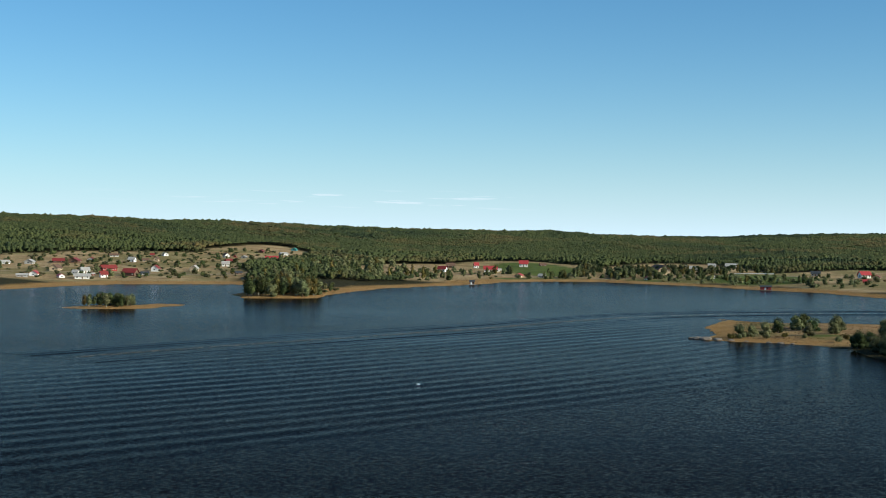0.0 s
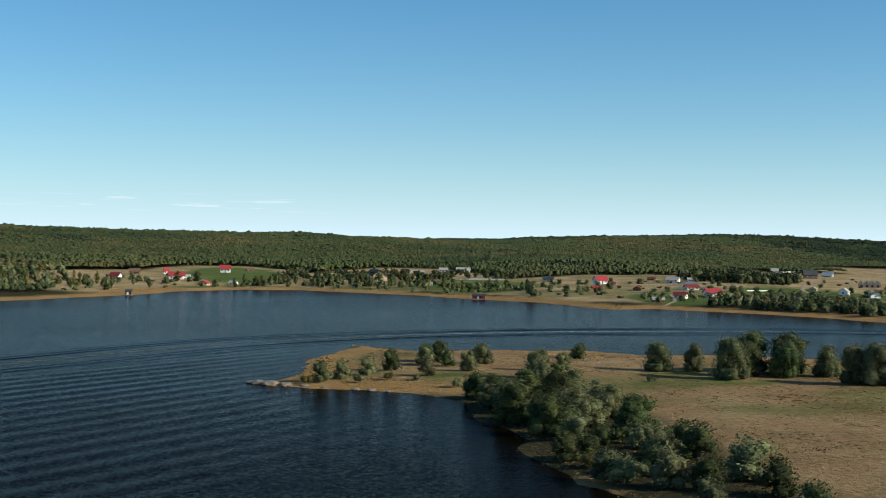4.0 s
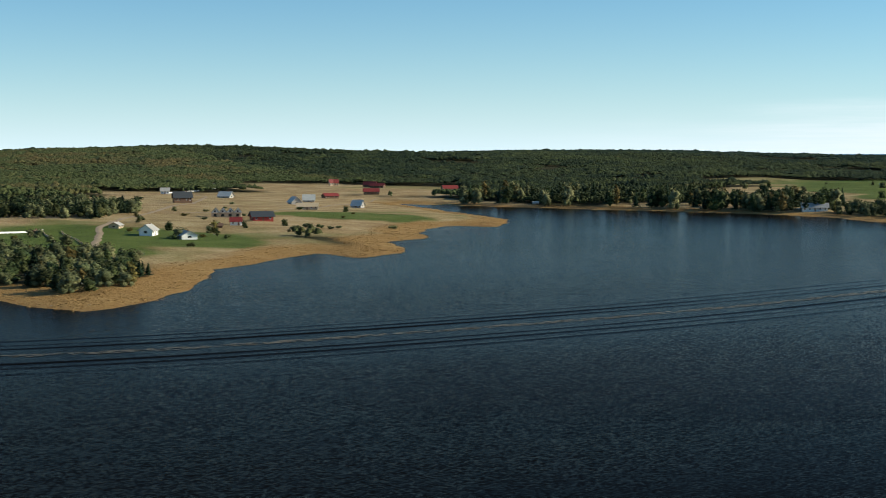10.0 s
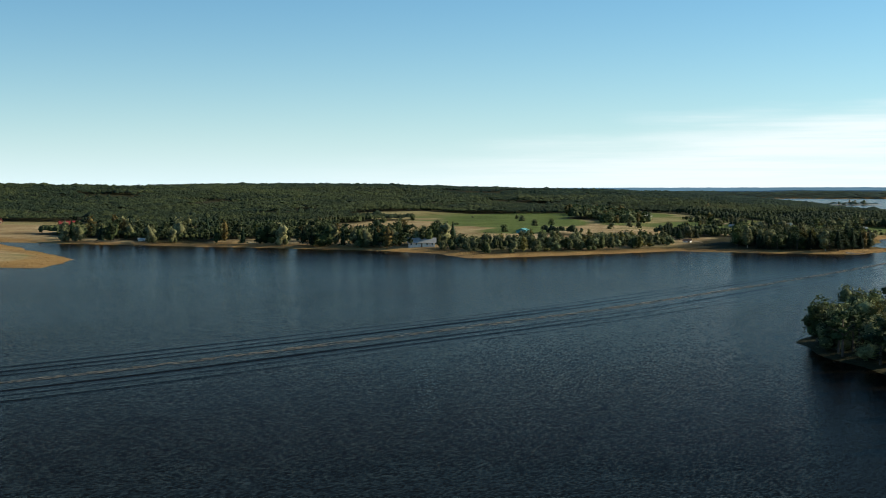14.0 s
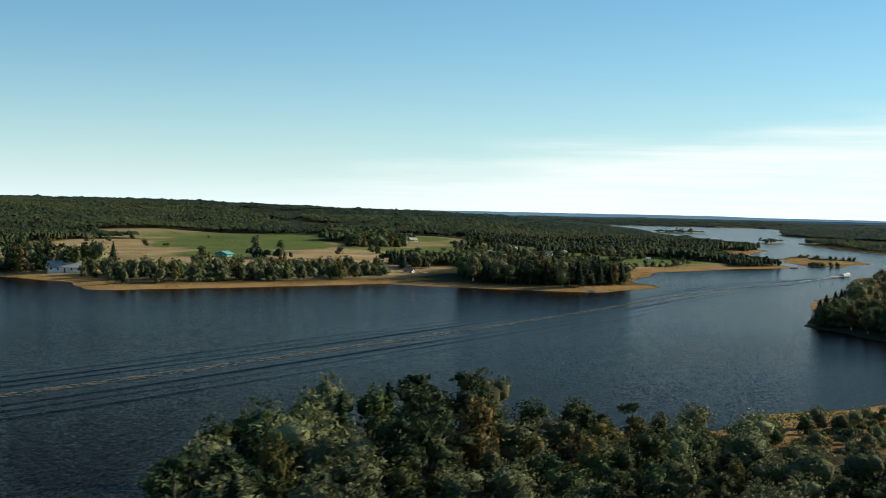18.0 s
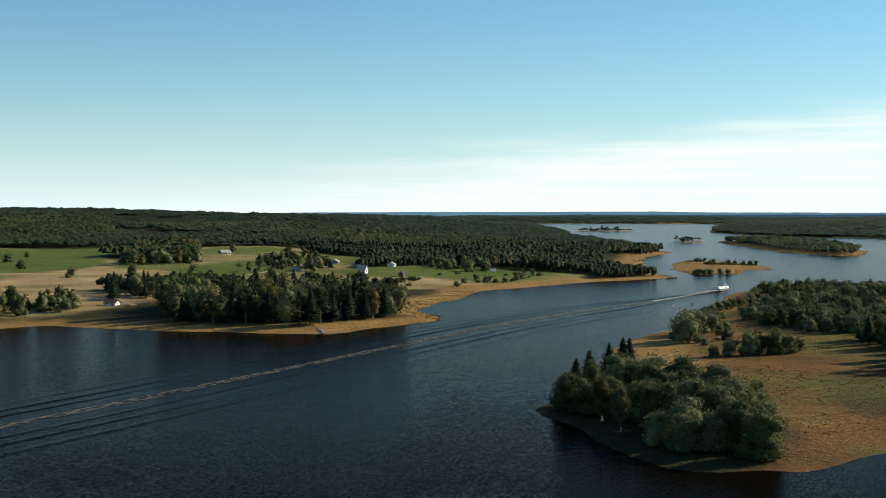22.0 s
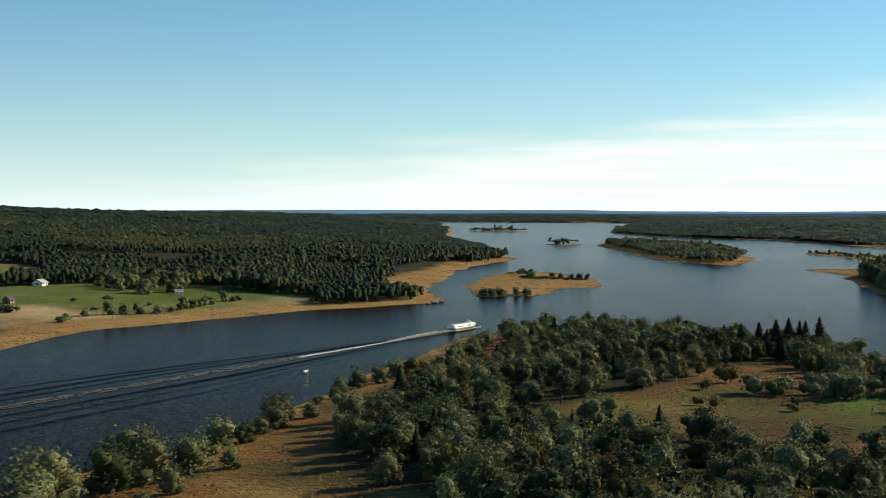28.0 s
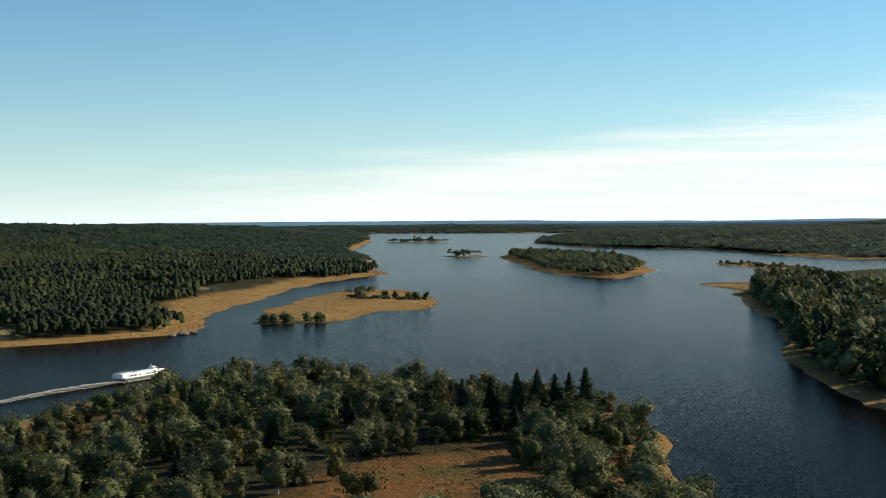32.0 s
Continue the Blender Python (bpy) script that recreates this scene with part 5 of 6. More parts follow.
def house(x, y, w, h, turn, wall, roof, steep=0.45):
    """A wooden house: gabled body, roof slabs with eaves, windows, door and chimney. turn: front faces that way."""
    d = w * 0.75 if w < 6 else w * 0.45
    h = max(h, 0.45 * w if w < 4 else 0.34 * w)
    wh = h * (1 - steep)
    walls, roofs = COLOUR_WORDS.get(wall, wall), COLOUR_WORDS.get(roof, roof)
    hs = thing("house", x, y, height(x, y) - 0.05, turn, f"{walls} wooden house with a {roofs} gable roof", "house", "village houses")
    bm = bmesh.new()
    v = [bm.verts.new(p) for p in ((-w / 2, -d / 2, -0.4), (w / 2, -d / 2, -0.4), (w / 2, d / 2, -0.4), (-w / 2, d / 2, -0.4), (-w / 2, -d / 2, wh), (w / 2, -d / 2, wh),
                                   (w / 2, d / 2, wh), (-w / 2, d / 2, wh), (-w / 2, 0, h - 0.04), (w / 2, 0, h - 0.04))]
    for f in ((0, 1, 5, 4), (2, 3, 7, 6), (1, 2, 6, 9, 5), (3, 0, 4, 8, 7), (4, 5, 9, 8), (6, 7, 8, 9)):
        bm.faces.new([v[i] for i in f])
    part("wall", bm, PAINT[wall], hs)
    o, th = 0.12 * d, 0.07
    mat = ROOFS.get(roof) or PAINT[roof]
    for sgn in (-1, 1):
        bm = bmesh.new()
        s = (h - wh) / (d / 2)
        e = d / 2 + o
        pts = [(-w / 2 - o, sgn * e, wh - o * s), (w / 2 + o, sgn * e, wh - o * s), (w / 2 + o, 0, h), (-w / 2 - o, 0, h)]
        lo = [bm.verts.new(p) for p in pts]
        hi = [bm.verts.new((p[0], p[1], p[2] + th)) for p in pts]
        bm.faces.new(lo), bm.faces.new(hi[::-1])
        for k in range(4):
            bm.faces.new((lo[k], hi[k], hi[(k + 1) % 4], lo[(k + 1) % 4]))
        bmesh.ops.recalc_face_normals(bm, faces=bm.faces)
        part("roof", bm, mat, hs)
    n = 2 if w < 3.2 else 3 if w < 6 else 5
    ww, wz = min(0.42, w / (n * 2.6)), wh * 0.40
    for k in range(n):
        cx = -w / 2 + w * (k + 0.5) / n
        if k == n // 2 and w > 2.2:
            part("door", boxes((cx - ww * 0.5, cx + ww * 0.5, -d / 2 - 0.03, -d / 2 + 0.02, 0, wh * 0.72)), PAINT["brown"], hs)
            continue
        win = part("window", boxes((cx - ww / 2, cx + ww / 2, -d / 2 - 0.025, -d / 2 + 0.02, wz, wz + wh * 0.38)), GLASS, hs)
        part("window_frame", boxes((cx - ww / 2 - 0.05, cx + ww / 2 + 0.05, -d / 2 - 0.018, -d / 2 + 0.01, wz - 0.05, wz + wh * 0.38 + 0.05)), TRIM, win)
    for sgn in (-1, 1):
        part("window", boxes(tuple(sorted((sgn * (w / 2 - 0.02), sgn * (w / 2 + 0.025)))) + (-d * 0.12, d * 0.12, wz, wz + wh * 0.38)), GLASS, hs)
    part("chimney", boxes((w * 0.2, w * 0.2 + 0.22, -0.11, 0.11, h - 0.35, h + 0.3)), PAINT["brick"], hs)
    return hs


HOUSES_LAKE_WEST = [
    (-190, 596, 4.2, 1.7, 18, "white", "grey"), (-181, 603, 4.7, 2.1, 17, "grey", "grey"), (-158, 562, 7.4, 2.2, 16, "tan", "brown"),
    (-172, 616, 4.8, 2.1, 16, "brown", "darkred"), (-166, 620, 5.8, 2.4, 15, "brown", "darkred"), (-162, 635, 3.9, 1.5, 14, "white", "darkred"),
    (-156, 526, 4.1, 2.1, 17, "white", "red"), (-146, 526, 2.9, 1.5, 16, "white", "red"), (-158, 517, 4.0, 1.2, 17, "grey", "grey"),
    (-144, 554, 3.3, 2.4, 15, "white", "grey"), (-145, 544, 2.5, 1.9, 15, "white", "grey"), (-138, 527, 5.7, 1.3, 15, "white", "grey"),
    (-132, 536, 2.9, 2.5, 14, "white", "darkred"),
]
HOUSES_LAKE_MIDDLE = [
    (-140, 576, 6.7, 2.5, 14, "redw", "darkred"), (-139, 545, 2.1, 1.0, 14, "redw", "grey"), (-125, 551, 5.1, 3.0, 13, "brown", "darkred"),
    (-121, 559, 3.0, 1.4, 12, "grey", "black"), (-122, 585, 4.0, 2.7, 12, "white", "darkred"), (-144, 638, 3.1, 2.4, 13, "white", "grey"),
    (-160, 670, 4.1, 1.5, 13, "white", "brown"), (-139, 644, 3.0, 1.5, 12, "tan", "brown"), (-135, 649, 2.8, 2.2, 12, "tan", "brown"),
    (-139, 689, 3.2, 1.9, 11, "white", "tan"), (-144, 682, 2.1, 1.6, 12, "brown", "darkred"), (-106, 588, 3.6, 2.7, 10, "tan", "grey"),
]
HOUSES_SLOPE = [
    (-99, 628, 3.3, 2.4, 9, "white", "grey"), (-110, 699, 3.4, 2.3, 9, "white", "brown"), (-102, 657, 3.5, 1.8, 9, "redw", "darkred"),
    (-106, 703, 2.1, 1.3, 9, "redw", "brown"), (-101, 700, 3.2, 1.1, 8, "grey", "grey"), (-100, 758, 4.0, 1.6, 8, "brown", "darkred"),
    (-86, 694, 6.3, 1.9, 7, "white", "red"), (-87, 752, 4.0, 1.6, 7, "white", "grey"), (-86, 798, 3.6, 1.7, 6, "teal", "green"),
    (-85, 573, 2.6, 1.4, 8, "brown", "black"),
]
HOUSES_BAY = [
    (-44, 583, 3.1, 1.9, 4, "white", "brown"), (-54, 583, 3.1, 0.9, 5, "white", "grey"), (0, 645, 3.9, 2.7, 0, "white", "darkred"),
    (4, 689, 4.1, 2.6, 0, "brown", "brown"), (17, 693, 2.3, 2.9, -1, "white", "red"), (23, 658, 5.9, 3.0, -2, "white", "red"),
    (27, 665, 2.5, 1.4, -2, "white", "grey"), (42, 713, 4.3, 3.4, -3, "white", "red"), (35, 629, 4.2, 1.9, -3, "tan", "red"),
    (46, 635, 3.0, 1.7, -4, "white", "grey"), (53, 727, 3.3, 1.1, -4, "brown", "brown"), (93, 624, 2.7, 1.5, -9, "white", "red"),
    (105, 665, 13.3, 2.5, -9, "tan", "brown"),
]
HOUSES_REED_SHORE = [
    (126, 698, 7.3, 1.5, -10, "white", "grey"), (144, 735, 3.8, 1.9, -11, "white", "grey"), (151, 719, 5.7, 2.5, -12, "white", "grey"),
    (172, 634, 3.9, 2.3, -15, "grey", "black"), (189, 616, 4.6, 3.1, -17, "white", "red"), (175, 567, 3.0, 1.5, -17, "redw", "red"),
    (122, 619, 1.3, 1.3, -11, "white", "grey"), (190, 602, 4.1, 1.7, -6, "tan", "red"), (189, 565, 3.7, 1.2, -6, "brown", "darkred"),
    (179, 508, 3.5, 1.4, -6, "redw", "grey"), (191, 522, 3.9, 2.2, -8, "white", "darkred"), (217, 640, 2.8, 1.3, -9, "brown", "darkred"),
    (218, 614, 4.6, 2.3, -10, "white", "grey"),
]
HOUSES_MEADOW = [
    (228, 622, 2.7, 1.5, -11, "white", "grey"), (209, 565, 4.5, 1.9, -10, "white", "darkred"), (205, 531, 5.0, 2.5, -10, "white", "red"),
    (203, 529, 3.4, 1.4, -10, "grey", "black"), (237, 561, 2.5, 1.0, -14, "brown", "brown"), (344, 823, 3.7, 2.8, -18, "white", "grey"),
    (320, 719, 6.5, 4.1, -19, "brown", "black"), (384, 880, 4.9, 2.7, -20, "white", "grey"), (359, 786, 5.2, 2.6, -20, "grey", "tin"),
    (261, 552, 4.2, 2.6, -19, "white", "grey"), (259, 574, 3.4, 1.3, -17, "tan", "grey"), (267, 542, 4.8, 1.9, -20, "white", "grey"),
]
HOUSES_INLAND = [
    (292, 580, 2.9, 2.1, -22, "white", "darkred"), (285, 574, 2.4, 1.1, -21, "brown", "brown"), (306, 599, 5.7, 2.7, -22, "redw", "black"),
    (358, 706, 4.9, 2.8, -23, "grey", "tin"), (379, 744, 4.4, 3.0, -24, "grey", "tin"), (346, 664, 6.8, 2.3, -24, "timber", "tan"),
    (376, 690, 3.9, 2.8, -26, "grey", "tin"), (456, 903, 2.1, 3.7, -24, "timber", "darkred"), (459, 903, 2.1, 3.7, -24, "timber", "darkred"),
    (470, 884, 6.9, 2.9, -26, "brown", "darkred"), (409, 793, 6.8, 2.2, -24, "brown", "darkred"),
]
HOUSES_FIELDS = [
    (437, 811, 6.9, 2.8, -21, "brown", "darkred"), (470, 875, 7.0, 2.0, -22, "brown", "darkred"), (482, 819, 7.2, 2.9, -25, "tan", "darkred"),
    (533, 626, 5.6, 1.8, -39, "brown", "darkred"), (510, 627, 7.0, 1.2, -37, "white", "brown"), (510, 601, 8.6, 1.1, -39, "white", "grey"),
    (578, 627, 4.9, 1.7, -43, "teal", "teal"), (705, 606, 2.4, 2.4, -45, "white", "grey"), (707, 592, 2.0, 1.5, -46, "brown", "black"),
    (590, 557, 2.5, 1.0, -36, "white", "brown"), (735, 710, 3.4, 1.7, -39, "white", "grey"), (731, 647, 3.2, 1.3, -37, "grey", "grey"),
]
HOUSES_EAST = [
    (697, 626, 2.3, 1.2, -35, "grey", "grey"), (734, 624, 3.1, 0.9, -39, "white", "grey"),
    (875, 648, 2.2, 1.3, -44, "tan", "grey"), (750, 596, 1.6, 1.1, -33, "white", "grey"), (1404, 727, 5.0, 2.2, -66, "white", "grey"),
    (1402, 744, 3.6, 1.8, -65, "white", "brown"), (1406, 760, 3.7, 1.8, -64, "white", "grey"), (1393, 711, 3.5, 1.8, -67, "white", "grey"),
    (1416, 709, 3.6, 1.8, -67, "tan", "brown"), (1412, 772, 3.0, 1.9, -64, "white", "grey"),
]
turn_rng = np.random.default_rng(4)
for row in HOUSES_LAKE_WEST + HOUSES_LAKE_MIDDLE + HOUSES_SLOPE + HOUSES_BAY + HOUSES_REED_SHORE + HOUSES_MEADOW + HOUSES_INLAND + HOUSES_FIELDS + HOUSES_EAST:
    hx, hy, hw, hh, face, wall, roof = row
    house(hx, hy, hw, hh, face + float(turn_rng.choice([-70, -25, 0, 0, 15, 30, 75])), wall, roof, 0.62 if roof == "tin" else 0.45)


def gabled_inn(x, y, turn):
    """A long pale timber house with four gables in a row."""
    inn = thing("inn", x, y, height(x, y) - 0.05, turn, "long raw timber house with four white gables", "house")
    part("wall", boxes((-4.3, 4.3, -1.6, 1.6, -0.3, 1.5)), PAINT["timber"], inn)
    for k in range(4):
        cx = -3.2 + 2.15 * k
        bm = bmesh.new()
        f = [bm.verts.new(p) for p in ((cx - 1.0, -1.7, 1.5), (cx + 1.0, -1.7, 1.5), (cx, -1.7, 2.75))]
        b = [bm.verts.new(p) for p in ((cx - 1.0, 1.7, 1.5), (cx + 1.0, 1.7, 1.5), (cx, 1.7, 2.75))]
        bm.faces.new(f), bm.faces.new(b[::-1]), bm.faces.new((f[0], b[0], b[1], f[1]))
        bm.faces.new((f[1], b[1], b[2], f[2])), bm.faces.new((f[2], b[2], b[0], f[0]))
        g = part("gable", bm, PAINT["white"], inn)
        for sgn in (-1, 1):
            bm = bmesh.new()
            lo = [bm.verts.new(p) for p in ((cx, -1.9, 2.8), (cx, 1.9, 2.8), (cx + sgn * 1.15, 1.9, 1.38), (cx + sgn * 1.15, -1.9, 1.38))]
            hi = [bm.verts.new((q.co.x, q.co.y, q.co.z + 0.07)) for q in lo]
            bm.faces.new(lo), bm.faces.new(hi[::-1])
            for j in range(4):
                bm.faces.new((lo[j], hi[j], hi[(j + 1) % 4], lo[(j + 1) % 4]))
            bmesh.ops.recalc_face_normals(bm, faces=bm.faces)
            part("roof", bm, PAINT["black"], inn)
        part("window", boxes((cx - 0.45, cx + 0.45, -1.64, -1.58, 0.3, 1.1)), GLASS, inn)
        part("gable_window", boxes((cx - 0.25, cx + 0.25, -1.73, -1.68, 1.6, 2.1)), GLASS, inn)


gabled_inn(303, 620, -21)


# ---- the hydrofoil ----
K = 0.27
HULL_WHITE = plain("hull_white", (0.80, 0.80, 0.78), 0.35, 0, 0.5, scale=0.8, vary=0.06)
HULL_GREY = plain("hull_grey", (0.20, 0.24, 0.28), 0.4, 0, 0.5, scale=0.8, vary=0.12)
STRIPE = plain("blue_grey_stripe", (0.16, 0.24, 0.31), 0.4, vary=0.1)
STEEL = plain("foil_steel", (0.45, 0.46, 0.47), 0.35, 0.8, vary=0.15)
FOAM = plain("foam", (0.66, 0.63, 0.57), 0.9, scale=2.5, vary=0.2)
FOAM_THIN = plain("thin_foam", (0.15, 0.125, 0.09), 0.9, scale=2.5, vary=0.3)


def hydrofoil(x, y, turn):
    boat = thing("hydrofoil_boat", x, y, -0.26, turn, "white passenger hydrofoil boat running on its foils", "boat")

    def station(u):
        """Half width, keel, chine, shoulder, roof at u metres ahead of midships."""
        nose = max(0.0, (u - 6.5) / 11.5)
        tail = max(0.0, (-u - 11) / 6.3)
        w = 2.9 * max(0.02, 1 - nose ** 1.9) * (1 - 0.16 * tail)
        keel = 1.05 + 2.55 * nose ** 1.9 + 0.9 * tail
        top = 4.95 - 1.05 * nose ** 1.4 + 0.10 * tail
        sh = 3.0 + 0.65 * nose ** 1.5
        return w, keel, sh, top

    def loft(fractions, mat, name, u0, u1, n, label=""):
        bm, rows = bmesh.new(), []
        for i in range(n + 1):
            u = u0 + (u1 - u0) * i / n
            rows.append([bm.verts.new((q[0] * K, q[1] * K, q[2] * K)) for q in fractions(u)])
        m = len(rows[0])
        for a, b in zip(rows, rows[1:]):
            for k in range(m - 1):
                bm.faces.new((a[k], a[k + 1], b[k + 1], b[k]))
        bm.faces.new(rows[0]), bm.faces.new(rows[-1][::-1])
        bmesh.ops.recalc_face_normals(bm, faces=bm.faces)
        ob = part(name, bm, mat, boat, label)
        for p in ob.data.polygons:
            p.use_smooth = len(p.vertices) == 4
        return ob

    def lower(u):
        w, b, s, t = station(u)
        return [(u, -w, s), (u, -w * 0.96, b + (s - b) * 0.55), (u, -w * 0.62, b + (s - b) * 0.15), (u, 0, b), (u, w * 0.62, b + (s - b) * 0.15),
                (u, w * 0.96, b + (s - b) * 0.55), (u, w, s)]

    def upper(u):
        w, b, s, t = station(u)
        return [(u, -w, s), (u, -w * 0.97, s + (t - s) * 0.6), (u, -w * 0.80, t - 0.12), (u, -w * 0.45, t), (u, 0, t + 0.08), (u, w * 0.45, t), (u, w * 0.80, t - 0.12),
                (u, w * 0.97, s + (t - s) * 0.6), (u, w, s)]

    hull = loft(lower, HULL_GREY, "hull", -15.2, 17.6, 32, "grey lower hull")
    loft(upper, HULL_WHITE, "superstructure", -16.6, 17.6, 34)
    for sgn in (-1, 1):
        def band(u, lo=0.0, hi=0.22, sg=sgn):
            w, b, s, t = station(u)
            return [(u, sg * (w + 0.04), s - 0.25), (u, sg * (w + 0.10), s - 0.15), (u, sg * (w + 0.10), s + 0.05), (u, sg * (w + 0.04), s + 0.12)]
        loft(band, HULL_WHITE, "rubbing_strake", -15.4, 14.5, 28)

        def stripe(u, sg=sgn):
            w, b, s, t = station(u)
            return [(u, sg * (w * 0.93 + 0.03), s + (t - s) * 0.68), (u, sg * (w * 0.93 + 0.05), s + (t - s) * 0.72), (u, sg * (w * 0.895 + 0.05), s + (t - s) * 0.79), (u, sg * (w * 0.89 + 0.03), s + (t - s) * 0.80)]
        loft(stripe, STRIPE, "stripe", -15.8, 8.0, 24, "blue-grey stripe")
        groups = [(-11.8, 6, 0.95, 0.62), (-5.2, 2, 0.7, 0.5), (-0.9, 7, 0.95, 0.62), (8.0, 2, 0.95, 0.65), (11.0, 2, 0.8, 0.55), (13.2, 2, 0.55, 0.38)]
        for u0, n, step, wide in groups:
            for k in range(n):
                u = u0 + k * step
                w, b, s, t = station(u)
                h0, h1 = s + (t - s) * 0.20, s + (t - s) * 0.56
                yy = sorted((sgn * (w * 0.965 - 0.03), sgn * (w * 0.992 + 0.03)))
                part("window", boxes((u * K, (u + wide) * K, yy[0] * K, yy[1] * K, h0 * K, h1 * K)), GLASS, boat)
        # foils and struts
        for u, deep in ((9.2, 1.0), (-12.6, 1.0)):
            bm = bmesh.new()
            tube(bm, (u * K, sgn * 2.2 * K, 2.2 * K), ((u - 0.5) * K, sgn * 3.6 * K, -0.5 * K), 0.20 * K, 0.14 * K)
            part("strut", bm, STEEL, boat)
        rail = bmesh.new()
        for k in range(9):
            u = -15.5 + k * 1.2
            tube(rail, (u * K, sgn * 2.0 * K, 4.9 * K), (u * K, sgn * 2.0 * K, 5.5 * K), 0.035 * K, 0.035 * K, 5)
        tube(rail, (-15.5 * K, sgn * 2.0 * K, 5.5 * K), (-5.9 * K, sgn * 2.0 * K, 5.5 * K), 0.04 * K, 0.04 * K, 5)
        part("rail", rail, STEEL, boat)
    for u, half in ((9.0, 4.4), (-12.8, 4.6)):
        part("foil", boxes(((u - 0.7) * K, (u + 0.7) * K, -half * K, half * K, -0.35 * K, -0.2 * K)), STEEL, boat)
        bm = bmesh.new()
        tube(bm, (u * K, 0, 1.6 * K), ((u - 0.3) * K, 0, -0.4 * K), 0.3 * K, 0.2 * K)
        part("strut", bm, STEEL, boat)
    # wheelhouse, mast, roof openings, after deck
    bm = bmesh.new()
    v = [bm.verts.new((a * K, b * K, c * K)) for a, b, c in ((6.6, -1.6, 4.7), (10.2, -1.4, 4.6), (10.2, 1.4, 4.6), (6.6, 1.6, 4.7), (7.0, -1.3, 5.9), (9.2, -1.1, 5.9), (9.2, 1.1, 5.9), (7.0, 1.3, 5.9))]
    for f in ((4, 5, 6, 7), (0, 1, 5, 4), (1, 2, 6, 5), (2, 3, 7, 6), (3, 0, 4, 7)):
        bm.faces.new([v[i] for i in f])
    wheel = part("wheelhouse", bm, HULL_WHITE, boat)
    part("wheelhouse_window", boxes((9.35 * K, 9.75 * K, -1.15 * K, 1.15 * K, 5.15 * K, 5.65 * K)), GLASS, wheel)
    for sgn in (-1, 1):
        yy = sorted((sgn * 1.32 * K, sgn * 1.50 * K))
        part("wheelhouse_window", boxes((7.3 * K, 9.0 * K, yy[0], yy[1], 5.15 * K, 5.6 * K)), GLASS, wheel)
    bm = bmesh.new()
    tube(bm, (7.2 * K, 0, 5.9 * K), (6.6 * K, 0, 7.6 * K), 0.12 * K, 0.06 * K)
    tube(bm, (6.9 * K, -0.8 * K, 6.7 * K), (6.9 * K, 0.8 * K, 6.7 * K), 0.06 * K, 0.06 * K)
    part("mast", bm, HULL_WHITE, boat)
    part("radar", boxes((7.5 * K, 7.8 * K, -0.8 * K, 0.8 * K, 6.25 * K, 6.45 * K)), HULL_WHITE, boat)
    part("roof_opening", boxes((-6.2 * K, -1.8 * K, -1.2 * K, 1.2 * K, 4.98 * K, 5.10 * K)), GLASS, boat)
    part("roof_hatch", boxes((1.0 * K, 2.4 * K, -0.6 * K, 0.6 * K, 4.98 * K, 5.12 * K)), HULL_GREY, boat)
    bm = bmesh.new()
    tube(bm, (-12.8 * K, 0.9 * K, 4.9 * K), (-13.6 * K, 0.9 * K, 6.2 * K), 0.06 * K, 0.04 * K)
    part("flagstaff", bm, STEEL, boat)
    bm = bmesh.new()
    v = [bm.verts.new((a * K, b * K, c * K)) for a, b, c in ((-16.6, -2.4, 4.9), (-16.6, 2.4, 4.9), (-18.4, 1.5, 5.15), (-18.4, -1.5, 5.15), (-16.6, -2.4, 4.6), (-16.6, 2.4, 4.6), (-18.4, 1.5, 5.0), (-18.4, -1.5, 5.0))]
    for f in ((0, 1, 2, 3), (7, 6, 5, 4), (0, 3, 7, 4), (3, 2, 6, 7), (2, 1, 5, 6)):
        bm.faces.new([v[i] for i in f])
    part("stern_visor", bm, HULL_WHITE, boat)


# the boat's way through the channel: its wake lies along it
WAY = [(-120, 120), (-60, 215), (4, 293), (50, 350), (105, 381), (165, 388), (219, 381), (280, 383), (335, 392), (392, 404), (450, 421), (513, 441), (566, 460), (620, 479), (680, 494), (738, 508)]


def along(step=1.0):
    """Places every step metres along the boat's way, from the stern back, with the way ahead at each."""
    pts = [Vector((x, y)) for x, y in WAY]
    out = []
    for i in range(1, len(pts) - 2):
        a, b, c, d = pts[i - 1:i + 3]
        n = max(2, int((c - b).length / step))
        for k in range(n):
            t = k / n
            out.append(0.5 * ((2 * b) + (c - a) * t + (2 * a - 5 * b + 4 * c - d) * t * t + (3 * b - a - 3 * c + d) * t ** 3))
    a, b = pts[-2], pts[-1]
    n = int((b - a).length / step)
    out += [a + (b - a) * k / n for k in range(n + 1)]
    out = out[::-1]
    return [(p, (out[max(i - 1, 0)] - out[min(i + 1, len(out) - 1)]).normalized()) for i, p in enumerate(out)]


TRACK = along()
_ahead = TRACK[0][1]
hydrofoil(738 + _ahead.x * 3, 508 + _ahead.y * 3, math.degrees(math.atan2(_ahead.y, _ahead.x)))


